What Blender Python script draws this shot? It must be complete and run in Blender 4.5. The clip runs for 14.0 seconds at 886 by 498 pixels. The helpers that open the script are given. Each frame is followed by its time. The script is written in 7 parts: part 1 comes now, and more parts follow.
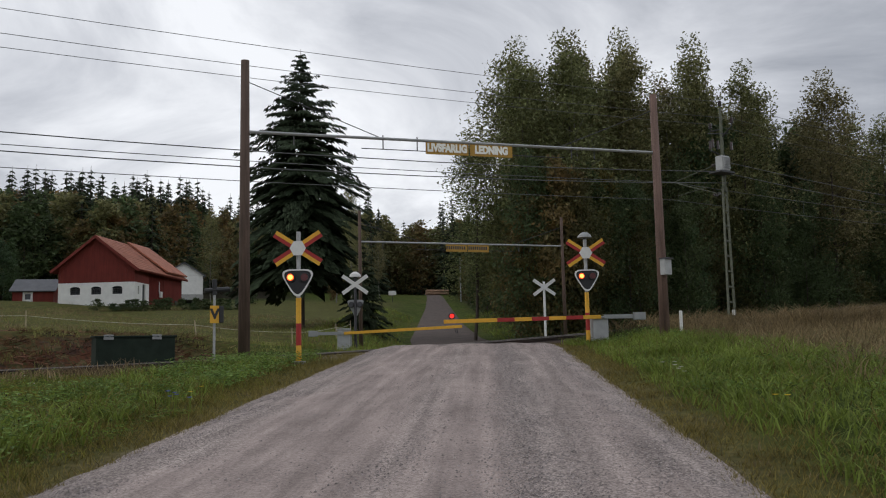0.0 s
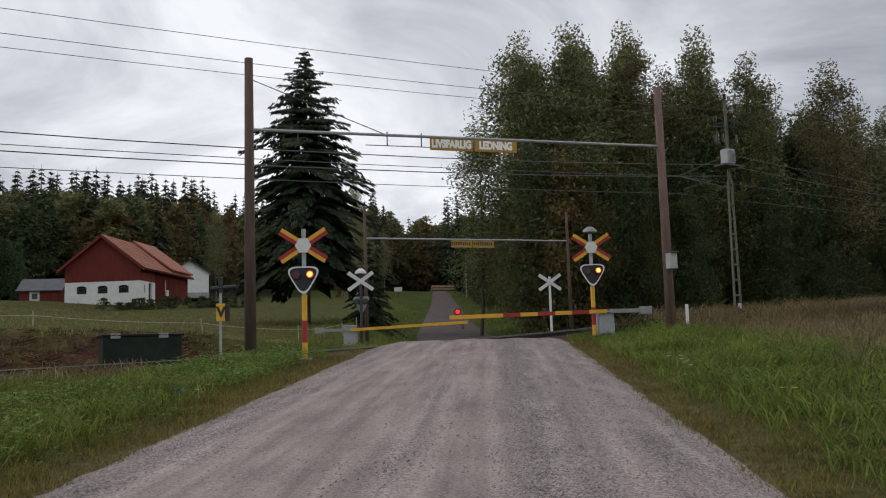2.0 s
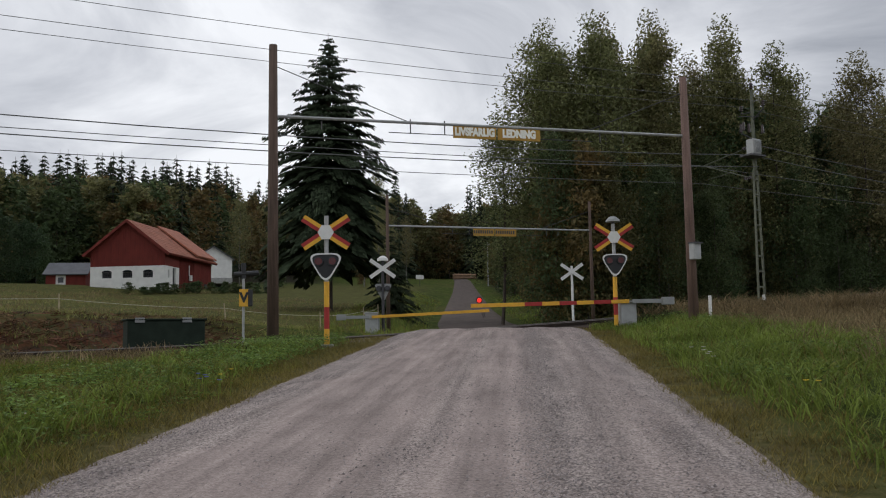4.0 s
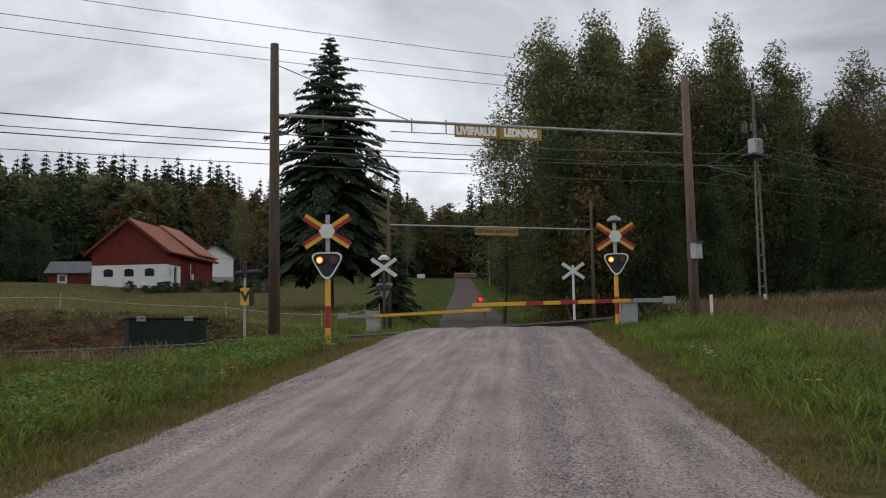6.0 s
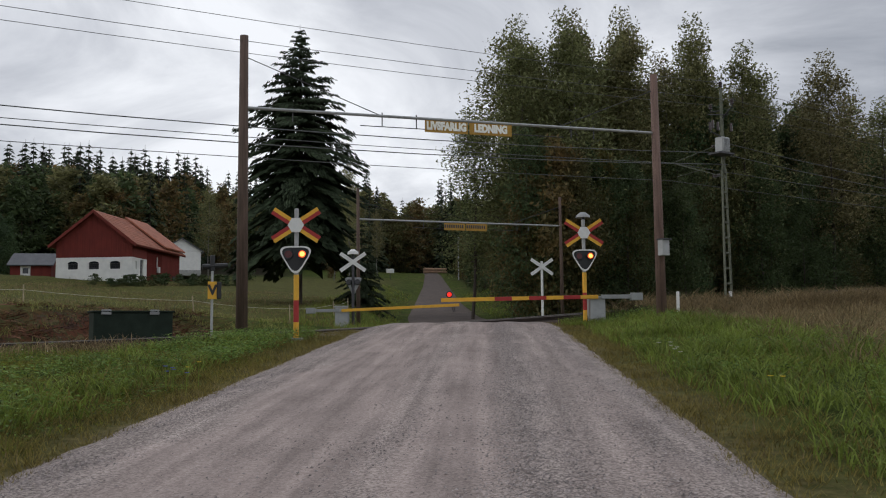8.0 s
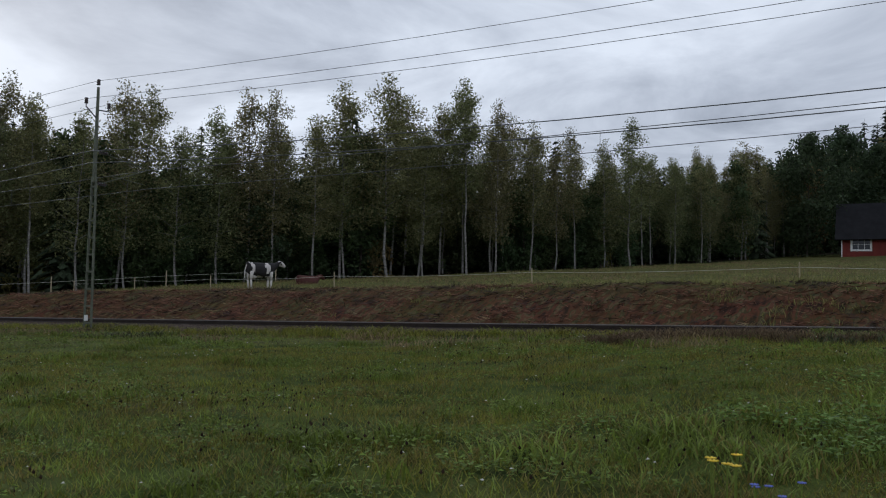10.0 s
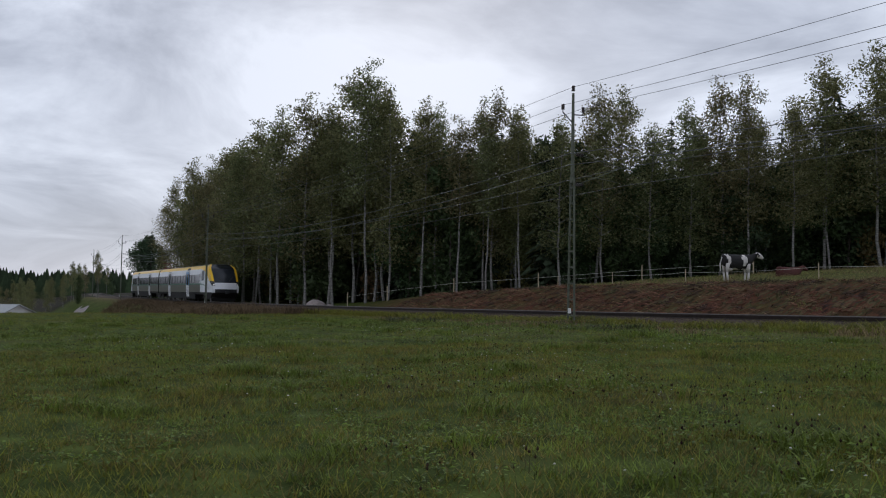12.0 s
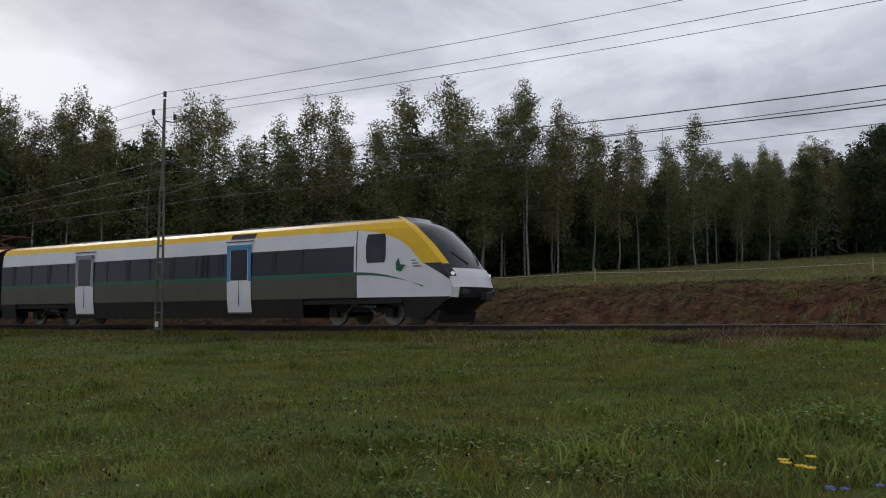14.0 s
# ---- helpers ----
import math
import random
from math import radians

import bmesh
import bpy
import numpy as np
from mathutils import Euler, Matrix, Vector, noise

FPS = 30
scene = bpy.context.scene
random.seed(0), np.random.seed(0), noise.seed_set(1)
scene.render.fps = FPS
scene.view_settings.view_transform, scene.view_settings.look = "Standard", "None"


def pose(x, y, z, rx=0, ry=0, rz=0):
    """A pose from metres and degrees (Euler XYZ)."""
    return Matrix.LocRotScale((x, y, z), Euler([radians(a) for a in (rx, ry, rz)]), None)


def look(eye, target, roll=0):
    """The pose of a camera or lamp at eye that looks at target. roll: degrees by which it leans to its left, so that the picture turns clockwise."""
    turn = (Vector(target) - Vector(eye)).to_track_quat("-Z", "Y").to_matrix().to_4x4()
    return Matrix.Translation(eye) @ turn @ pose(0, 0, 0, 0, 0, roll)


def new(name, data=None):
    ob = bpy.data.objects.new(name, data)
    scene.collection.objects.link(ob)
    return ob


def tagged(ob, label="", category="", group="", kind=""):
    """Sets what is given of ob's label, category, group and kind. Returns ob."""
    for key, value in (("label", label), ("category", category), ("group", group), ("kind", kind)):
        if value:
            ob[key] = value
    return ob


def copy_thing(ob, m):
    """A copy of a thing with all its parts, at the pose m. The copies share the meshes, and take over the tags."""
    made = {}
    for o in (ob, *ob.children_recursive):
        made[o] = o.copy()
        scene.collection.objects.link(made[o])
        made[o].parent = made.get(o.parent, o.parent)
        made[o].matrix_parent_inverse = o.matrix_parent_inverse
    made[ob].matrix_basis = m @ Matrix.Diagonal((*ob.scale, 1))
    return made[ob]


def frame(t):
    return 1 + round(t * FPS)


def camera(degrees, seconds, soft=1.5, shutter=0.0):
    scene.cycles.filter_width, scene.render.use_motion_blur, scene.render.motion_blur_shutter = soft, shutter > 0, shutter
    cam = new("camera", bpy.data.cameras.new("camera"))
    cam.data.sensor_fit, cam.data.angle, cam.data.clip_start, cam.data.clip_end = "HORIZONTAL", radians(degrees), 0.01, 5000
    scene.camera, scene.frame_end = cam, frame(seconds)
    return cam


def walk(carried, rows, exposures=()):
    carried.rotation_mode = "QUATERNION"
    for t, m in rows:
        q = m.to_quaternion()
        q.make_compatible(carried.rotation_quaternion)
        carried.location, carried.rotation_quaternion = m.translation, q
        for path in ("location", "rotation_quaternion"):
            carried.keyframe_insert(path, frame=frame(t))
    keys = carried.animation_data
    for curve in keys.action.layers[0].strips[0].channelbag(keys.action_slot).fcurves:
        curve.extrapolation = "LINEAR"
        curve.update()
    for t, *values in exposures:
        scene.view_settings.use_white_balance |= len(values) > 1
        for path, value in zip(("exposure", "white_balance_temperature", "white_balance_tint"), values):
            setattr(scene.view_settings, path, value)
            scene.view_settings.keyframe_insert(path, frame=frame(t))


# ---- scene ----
cam = camera(52.3, 14.0, soft=1.1)
EYE = (0.0, 0.0, 1.6)
# seconds, yaw from the normal of the track, pitch, roll
PATH = [
    (0, -33.94, 6.75, -1.22),
    (0.5, -34.09, 6.57, -1.59),
    (1, -34.30, 6.86, -1.97),
    (1.5, -34.07, 6.65, -1.61),
    (2, -33.60, 6.50, -1.72),
    (2.5, -33.45, 6.45, -1.58),
    (3, -33.12, 6.09, -1.31),
    (5.5, -31.34, 5.70, -0.82),
    (6, -32.09, 5.72, -0.91),
    (6.5, -32.66, 5.58, -0.95),
    (7, -33.29, 5.61, -0.84),
    (7.5, -33.76, 5.29, -0.43),
    (8, -34.04, 5.38, -0.62),
    (8.5, -27.13, 5.70, -0.29),
    (9, -5.99, 4.98, 0.65),
    (9.2, 1.39, 4.73, 0.86),
    (9.6, 15.8, 4.4, 1.0),
    (10.2, 34.5, 3.6, 1.2),
    (10.8, 50.5, 2.9, 1.3),
    (11.3, 57.27, 2.63, 1.36),
    (11.5, 57.75, 2.72, 1.29),
    (12, 58.04, 2.91, 0.98),
    (12.5, 57.32, 3.14, 1.13),
    (13, 54.58, 3.27, 0.98),
    (13.5, 46.62, 3.58, 1.04),
    (13.6, 44.51, 3.58, 1.24),
    (14, 32.49, 3.98, 0.37),
]


def view(yaw, pitch, roll):
    a, b = radians(yaw), radians(pitch)
    ahead = Vector((-math.sin(a) * math.cos(b), math.cos(a) * math.cos(b), math.sin(b)))
    return look(EYE, Vector(EYE) + ahead * 5, roll)


walk(cam, [(t, view(a, b, c)) for t, a, b, c in PATH],
     exposures=[(0, 0.05, 6500, 10), (8.3, 0.05, 6450, 10), (9.2, -0.1, 6150, 9), (11.3, -0.2, 5850, 11), (14, -0.2, 6250, 13)])

# ---- world and light: an overcast autumn day ----
SUN_WAY = Vector((-0.80, 0.46, 0.38)).normalized()
world = bpy.data.worlds.new("overcast")
scene.world = world
world.use_nodes = True
wn, wl = world.node_tree.nodes, world.node_tree.links
wn.clear()


def wnode(kind, **sets):
    n = wn.new(kind)
    for key, value in sets.items():
        n.inputs[key].default_value = value
    return n


w_out = wnode("ShaderNodeOutputWorld")
w_bg = wnode("ShaderNodeBackground", Strength=1.0)
w_sky = wn.new("ShaderNodeTexSky")
w_sky.sky_type, w_sky.sun_disc = "NISHITA", False
w_sky.sun_elevation, w_sky.sun_rotation = radians(22), radians(-60)
w_dim = wn.new("ShaderNodeVectorMath")
w_dim.operation = "SCALE"
w_dim.inputs["Scale"].default_value = 0.09
w_tc = wn.new("ShaderNodeTexCoord")
w_sep = wn.new("ShaderNodeSeparateXYZ")
w_add = wn.new("ShaderNodeMath")
w_add.operation, w_add.use_clamp = "ADD", False
w_add.inputs[1].default_value = 0.24
w_max = wn.new("ShaderNodeMath")
w_max.operation = "MAXIMUM"
w_max.inputs[1].default_value = 0.05
w_div = wn.new("ShaderNodeVectorMath")
w_div.operation = "DIVIDE"
w_com = wn.new("ShaderNodeCombineXYZ")
w_n1 = wnode("ShaderNodeTexNoise", Scale=1.5, Detail=9.0, Roughness=0.58, Distortion=0.6)
w_n2 = wnode("ShaderNodeTexNoise", Scale=0.45, Detail=3.0, Roughness=0.5)
w_mixn = wn.new("ShaderNodeMath")
w_mixn.operation = "MULTIPLY_ADD"
w_mixn.inputs[1].default_value = 0.6
w_ramp = wn.new("ShaderNodeValToRGB")
w_ramp.color_ramp.elements[0].position, w_ramp.color_ramp.elements[0].color = 0.40, (0.27, 0.29, 0.335, 1)
w_ramp.color_ramp.elements[1].position, w_ramp.color_ramp.elements[1].color = 0.65, (0.94, 0.96, 1.0, 1)
e = w_ramp.color_ramp.elements.new(0.53)
e.color = (0.60, 0.62, 0.67, 1)
w_half = wn.new("ShaderNodeMath")
w_half.operation = "MULTIPLY"
w_half.inputs[1].default_value = 0.5
w_mix = wn.new("ShaderNodeMix")
w_mix.data_type = "RGBA"
w_mix.inputs["Factor"].default_value = 0.93
wl.new(w_tc.outputs["Generated"], w_sep.inputs[0])
wl.new(w_sep.outputs["Z"], w_max.inputs[0])
wl.new(w_max.outputs[0], w_add.inputs[0])
for k in "XYZ":
    wl.new(w_add.outputs[0], w_com.inputs[k])
wl.new(w_tc.outputs["Generated"], w_div.inputs[0])
wl.new(w_com.outputs[0], w_div.inputs[1])
wl.new(w_div.outputs[0], w_n1.inputs["Vector"])
wl.new(w_div.outputs[0], w_n2.inputs["Vector"])
wl.new(w_n2.outputs["Fac"], w_half.inputs[0])
wl.new(w_n1.outputs["Fac"], w_mixn.inputs[0])
wl.new(w_half.outputs[0], w_mixn.inputs[2])
wl.new(w_mixn.outputs[0], w_ramp.inputs["Fac"])
wl.new(w_sky.outputs[0], w_dim.inputs[0])
wl.new(w_dim.outputs[0], w_mix.inputs["A"])
wl.new(w_ramp.outputs["Color"], w_mix.inputs["B"])
wl.new(w_mix.outputs["Result"], w_bg.inputs["Color"])
wl.new(w_bg.outputs[0], w_out.inputs["Surface"])
sun = new("sun", bpy.data.lights.new("sun", "SUN"))
sun.data.energy, sun.data.angle, sun.data.color = 0.6, radians(25), (1.0, 0.97, 0.92)
sun.matrix_world = look(SUN_WAY * 100, (0, 0, 0))
scene.view_settings.exposure = 0.0

# ---- materials ----
def material(name, base, rough=0.7, metal=0.0, vary=0.25, scale=8.0, bump=0.0, second=None, island=0.0, fine=60.0, glow=0.0, spec=0.5, stretch=(1, 1, 1), random=0.0, thin=0.0):
    """Two scales of noise between two colours, some relief, and a change from piece to piece."""
    m = bpy.data.materials.new(name)
    m.use_nodes = True
    nt = m.node_tree
    n, ln = nt.nodes, nt.links
    b = n["Principled BSDF"]
    b.inputs["Roughness"].default_value, b.inputs["Metallic"].default_value = rough, metal
    b.inputs["Specular IOR Level"].default_value = spec
    tc, mp = n.new("ShaderNodeTexCoord"), n.new("ShaderNodeMapping")
    mp.inputs["Scale"].default_value = stretch
    ln.new(tc.outputs["Object"], mp.inputs["Vector"])
    big, small = n.new("ShaderNodeTexNoise"), n.new("ShaderNodeTexNoise")
    big.inputs["Scale"].default_value, small.inputs["Scale"].default_value = scale, fine
    big.inputs["Detail"].default_value = small.inputs["Detail"].default_value = 5
    ln.new(mp.outputs[0], big.inputs["Vector"])
    ln.new(mp.outputs[0], small.inputs["Vector"])
    add = n.new("ShaderNodeMath")
    add.operation = "MULTIPLY_ADD"
    add.inputs[1].default_value = 0.45
    half = n.new("ShaderNodeMath")
    half.operation = "MULTIPLY"
    half.inputs[1].default_value = 0.55
    ln.new(big.outputs["Fac"], half.inputs[0])
    ln.new(small.outputs["Fac"], add.inputs[0])
    ln.new(half.outputs[0], add.inputs[2])
    ramp = n.new("ShaderNodeValToRGB")
    lo = second or tuple(c * (1 - vary) for c in base)
    hi = base if second else tuple(min(1, c * (1 + vary)) for c in base)
    ramp.color_ramp.elements[0].position, ramp.color_ramp.elements[1].position = 0.36, 0.64
    ramp.color_ramp.elements[0].color, ramp.color_ramp.elements[1].color = (*lo, 1), (*hi, 1)
    ln.new(add.outputs[0], ramp.inputs["Fac"])
    colour = ramp.outputs["Color"]
    if island or random:
        hsv = n.new("ShaderNodeHueSaturation")
        vals = n.new("ShaderNodeMapRange")
        amount = island or random
        vals.inputs["To Min"].default_value, vals.inputs["To Max"].default_value = 1 - amount, 1 + amount
        if island:
            src = n.new("ShaderNodeNewGeometry").outputs["Random Per Island"]
        else:
            src = n.new("ShaderNodeObjectInfo").outputs["Random"]
        ln.new(src, vals.inputs["Value"])
        ln.new(vals.outputs[0], hsv.inputs["Value"])
        ln.new(colour, hsv.inputs["Color"])
        colour = hsv.outputs["Color"]
        if island and random:
            hue = n.new("ShaderNodeMapRange")
            hue.inputs["To Min"].default_value, hue.inputs["To Max"].default_value = 0.5 - random * 0.12, 0.5 + random * 0.06
            ln.new(n.new("ShaderNodeObjectInfo").outputs["Random"], hue.inputs["Value"])
            ln.new(hue.outputs[0], hsv.inputs["Hue"])
    ln.new(colour, b.inputs["Base Color"])
    if bump:
        bp = n.new("ShaderNodeBump")
        bp.inputs["Strength"].default_value, bp.inputs["Distance"].default_value = min(1, bump), 0.02
        ln.new(add.outputs[0], bp.inputs["Height"])
        ln.new(bp.outputs[0], b.inputs["Normal"])
    if thin:
        # leaves let some light through
        tr, mx = n.new("ShaderNodeBsdfTranslucent"), n.new("ShaderNodeMixShader")
        mx.inputs[0].default_value = thin
        ln.new(colour, tr.inputs["Color"])
        ln.new(b.outputs[0], mx.inputs[1])
        ln.new(tr.outputs[0], mx.inputs[2])
        ln.new(mx.outputs[0], n["Material Output"].inputs["Surface"])
    if glow:
        b.inputs["Emission Color"].default_value = (*base, 1)
        b.inputs["Emission Strength"].default_value = glow
    return m


M = {
    "steel": material("galvanised_steel", (0.38, 0.39, 0.39), 0.5, 0.5, 0.2, 6),
    "darksteel": material("dark_steel", (0.06, 0.06, 0.065), 0.55, 0.4, 0.3, 6),
    "rail": material("rusty_rail", (0.035, 0.025, 0.020), 0.6, 0.5, 0.35, 5),
    "railhead": material("polished_rail_head", (0.14, 0.125, 0.115), 0.45, 0.6, 0.15, 5),
    "sleeper": material("weathered_sleeper", (0.09, 0.075, 0.062), 0.9, 0, 0.4, 4, 0.4),
    "ballast": material("ballast_stone", (0.066, 0.048, 0.036), 0.95, 0, 0.5, 12, 0.8, island=0.5, spec=0.15),
    "tar_wood": material("tarred_pole_wood", (0.10, 0.066, 0.05), 0.85, 0, 0.4, 3, 0.5, stretch=(6, 6, 0.4)),
    "old_wood": material("weathered_pole_wood", (0.165, 0.105, 0.085), 0.85, 0, 0.35, 3, 0.5, stretch=(6, 6, 0.4)),
    "greenpole": material("lichened_steel", (0.11, 0.12, 0.085), 0.7, 0.1, 0.35, 6, 0.2),
    "yellow": material("signal_yellow", (0.75, 0.40, 0.03), 0.5, 0, 0.12, 5),
    "red": material("signal_red", (0.36, 0.02, 0.018), 0.5, 0, 0.15, 5),
    "white": material("white_paint", (0.72, 0.72, 0.70), 0.5, 0, 0.08, 5),
    "grey": material("grey_paint", (0.36, 0.37, 0.37), 0.55, 0, 0.12, 5),
    "black": material("black_paint", (0.018, 0.018, 0.02), 0.5, 0, 0.2, 5),
    "signback": material("sign_grey_back", (0.30, 0.31, 0.31), 0.5, 0.3, 0.12, 5),
    "ochre": material("sign_ochre", (0.40, 0.225, 0.028), 0.6, 0, 0.18, 5),
    "signtext": material("faded_sign_lettering", (0.95, 0.93, 0.84), 0.6, 0, 0.08, 5),
    "bin": material("dark_green_box", (0.016, 0.026, 0.018), 0.7, 0, 0.35, 3, spec=0.2),
    "glow": material("lit_signal_lens", (1.0, 0.10, 0.02), 0.3, 0, 0.02, 5, glow=1.3),
    "hot": material("lamp_filament_glow", (1.0, 0.42, 0.08), 0.3, 0, 0.02, 5, glow=2.4),
    "redglow": material("lit_red_lamp", (1.0, 0.03, 0.02), 0.3, 0, 0.02, 5, glow=0.9),
    "lens": material("dark_red_lens", (0.08, 0.006, 0.006), 0.15, 0, 0.1, 5),
    "insulator": material("brown_porcelain", (0.035, 0.02, 0.018), 0.25, 0, 0.2, 5),
    "wire": material("overhead_wire", (0.11, 0.115, 0.115), 0.5, 0.3, 0.15, 5),
    "falu": material("falu_red_boards", (0.17, 0.026, 0.018), 0.85, 0, 0.22, 2.5, 0.25, stretch=(1, 1, 0.3)),
    "render": material("lime_render", (0.80, 0.80, 0.77), 0.85, 0, 0.10, 1.6, 0.2),
    "whitewood": material("white_boards", (0.78, 0.78, 0.76), 0.7, 0, 0.08, 2),
    "tile": material("clay_roof_tile", (0.34, 0.125, 0.075), 0.8, 0, 0.3, 1.3, 0.3, random=0.12),
    "slate": material("grey_sheet_roof", (0.10, 0.105, 0.115), 0.55, 0.1, 0.25, 1.5),
    "blackroof": material("black_roof", (0.016, 0.016, 0.018), 0.9, 0, 0.3, 1.5, spec=0.15),
    "glass": material("window_glass", (0.02, 0.024, 0.028), 0.06, 0, 0.1, 5),
    "trainglass": material("tinted_train_glass", (0.020, 0.023, 0.030), 0.1, 0, 0.2, 1.2, spec=0.36),
    "trainwhite": material("train_white", (0.76, 0.76, 0.78), 0.3, 0, 0.06, 1.5),
    "trainyellow": material("train_yellow", (0.86, 0.52, 0.012), 0.3, 0, 0.06, 1.5),
    "traingrey": material("train_grey", (0.088, 0.081, 0.058), 0.3, 0, 0.15, 1.5),
    "traingreen": material("train_green", (0.012, 0.12, 0.065), 0.35, 0, 0.08, 1.5),
    "trainblue": material("door_blue", (0.07, 0.28, 0.55), 0.35, 0, 0.08, 1.5),
    "trainroof": material("train_roof_grey", (0.16, 0.165, 0.17), 0.6, 0, 0.2, 2),
    "rust": material("red_primed_steel", (0.17, 0.045, 0.032), 0.7, 0.2, 0.3, 5),
    "under": material("underframe_black", (0.014, 0.013, 0.012), 0.75, 0.1, 0.4, 3),
    "wheel": material("wheel_steel", (0.20, 0.19, 0.18), 0.45, 0.7, 0.25, 3),
    "stone": material("field_stone", (0.30, 0.25, 0.23), 0.9, 0, 0.3, 2.5, 0.6),
    "cowhide_black": material("black_hide", (0.014, 0.012, 0.012), 0.8, 0, 0.2, 4),
    "cowhide_white": material("white_hide", (0.62, 0.58, 0.54), 0.85, 0, 0.1, 4),
    "cowhide_red": material("red_hide", (0.085, 0.025, 0.018), 0.85, 0, 0.2, 4),
    "postwood": material("fence_post_wood", (0.40, 0.33, 0.22), 0.85, 0, 0.25, 5),
    "tape": material("fence_tape", (0.60, 0.58, 0.50), 0.7, 0, 0.1, 5),
    "plinth": material("concrete", (0.35, 0.35, 0.34), 0.9, 0, 0.2, 3, 0.3),
    "birchbark": material("birch_bark", (0.33, 0.315, 0.29), 0.85, 0, 0.5, 3, 0.3, second=(0.06, 0.052, 0.045), stretch=(1, 1, 4)),
    "bark": material("dark_bark", (0.07, 0.055, 0.045), 0.9, 0, 0.4, 3, 0.5, stretch=(4, 4, 0.7)),
    "leaf_birch": material("birch_leaves", (0.182, 0.188, 0.078), 0.65, 0, 0.2, 0.6, island=0.5, random=0.35, spec=0.3, thin=0.4),
    "leaf_green": material("broad_leaves", (0.072, 0.108, 0.044), 0.65, 0, 0.2, 0.6, island=0.5, random=0.3, spec=0.3, thin=0.4),
    "leaf_dark": material("dark_leaves", (0.050, 0.080, 0.036), 0.65, 0, 0.2, 0.6, island=0.5, random=0.2, spec=0.3, thin=0.4),
    "leaf_autumn": material("autumn_leaves", (0.20, 0.135, 0.045), 0.65, 0, 0.3, 0.5, second=(0.11, 0.12, 0.045), island=0.45, random=0.5, spec=0.3, thin=0.4),
    "leaf_maple": material("yellow_green_leaves", (0.21, 0.205, 0.055), 0.65, 0, 0.3, 0.5, second=(0.13, 0.155, 0.045), island=0.4, spec=0.3, thin=0.4),
    "leaf_red": material("red_maple_leaves", (0.30, 0.075, 0.03), 0.65, 0, 0.3, 0.6, island=0.45, spec=0.3, thin=0.4),
    "needle": material("spruce_needles", (0.040, 0.055, 0.031), 0.8, 0, 0.3, 0.6, island=0.45, random=0.1, spec=0.08),
    "grass": material("green_grass", (0.200, 0.232, 0.034), 0.7, 0, 0.3, 0.6, second=(0.175, 0.148, 0.032), island=0.55, spec=0.12, thin=0.4),
    "olive": material("olive_grass", (0.20, 0.165, 0.052), 0.75, 0, 0.3, 0.35, island=0.5, spec=0.12, thin=0.4),
    "lush": material("lush_grass", (0.200, 0.258, 0.052), 0.65, 0, 0.3, 0.35, island=0.4, spec=0.18, thin=0.4),
    "dry": material("dry_grass", (0.235, 0.178, 0.095), 0.8, 0, 0.3, 0.4, island=0.5, spec=0.2, thin=0.4),
    "reddry": material("bracken_litter", (0.165, 0.080, 0.050), 0.85, 0, 0.35, 0.5, island=0.55, spec=0.2),
    "darkbrush": material("dead_brushwood", (0.065, 0.042, 0.034), 0.9, 0, 0.35, 0.5, island=0.5, spec=0.2),
    "weed": material("trackside_weed", (0.060, 0.072, 0.030), 0.7, 0, 0.3, 0.5, island=0.5, spec=0.2),
    "leaf_mixed": material("yellowing_leaves", (0.125, 0.108, 0.038), 0.65, 0, 0.3, 0.5, second=(0.060, 0.075, 0.028), island=0.45, random=0.4, spec=0.3, thin=0.4),
    "cloverleaf": material("clover_leaves", (0.140, 0.198, 0.038), 0.6, 0, 0.3, 0.35, island=0.55, spec=0.25, thin=0.35),
    "clump": material("dark_grass_clumps", (0.138, 0.182, 0.030), 0.65, 0, 0.3, 0.35, island=0.5, spec=0.2, thin=0.4),
    "nettle": material("verge_weed_leaves", (0.165, 0.250, 0.062), 0.6, 0, 0.3, 0.35, island=0.5, spec=0.25, thin=0.35),
    "seedhead": material("withered_heads", (0.035, 0.022, 0.016), 0.9, 0, 0.3, 5, island=0.5, spec=0.1),
    "brownweed": material("brown_weeds", (0.15, 0.105, 0.062), 0.85, 0, 0.35, 0.4, island=0.55, spec=0.15, thin=0.3),
    "petal": material("yellow_petals", (0.75, 0.52, 0.02), 0.6, 0, 0.1, 5),
    "clover": material("white_clover_heads", (0.55, 0.53, 0.48), 0.8, 0, 0.1, 5),
    "blueflower": material("blue_petals", (0.12, 0.15, 0.45), 0.7, 0, 0.1, 5),
    "gravel_stone": material("loose_gravel", (0.26, 0.225, 0.215), 0.9, 0, 0.3, 9, 0.3, island=0.55),
    "pasture": material("pasture_grass", (0.245, 0.245, 0.085), 0.75, 0, 0.3, 0.3, island=0.4, spec=0.1, thin=0.4),
    "packed": material("packed_dark_road", (0.125, 0.102, 0.092), 0.95, 0, 0.25, 1.2, 0.5, fine=20.0, spec=0.1),
    "log": material("cut_logs", (0.30, 0.19, 0.12), 0.85, 0, 0.3, 3),
}


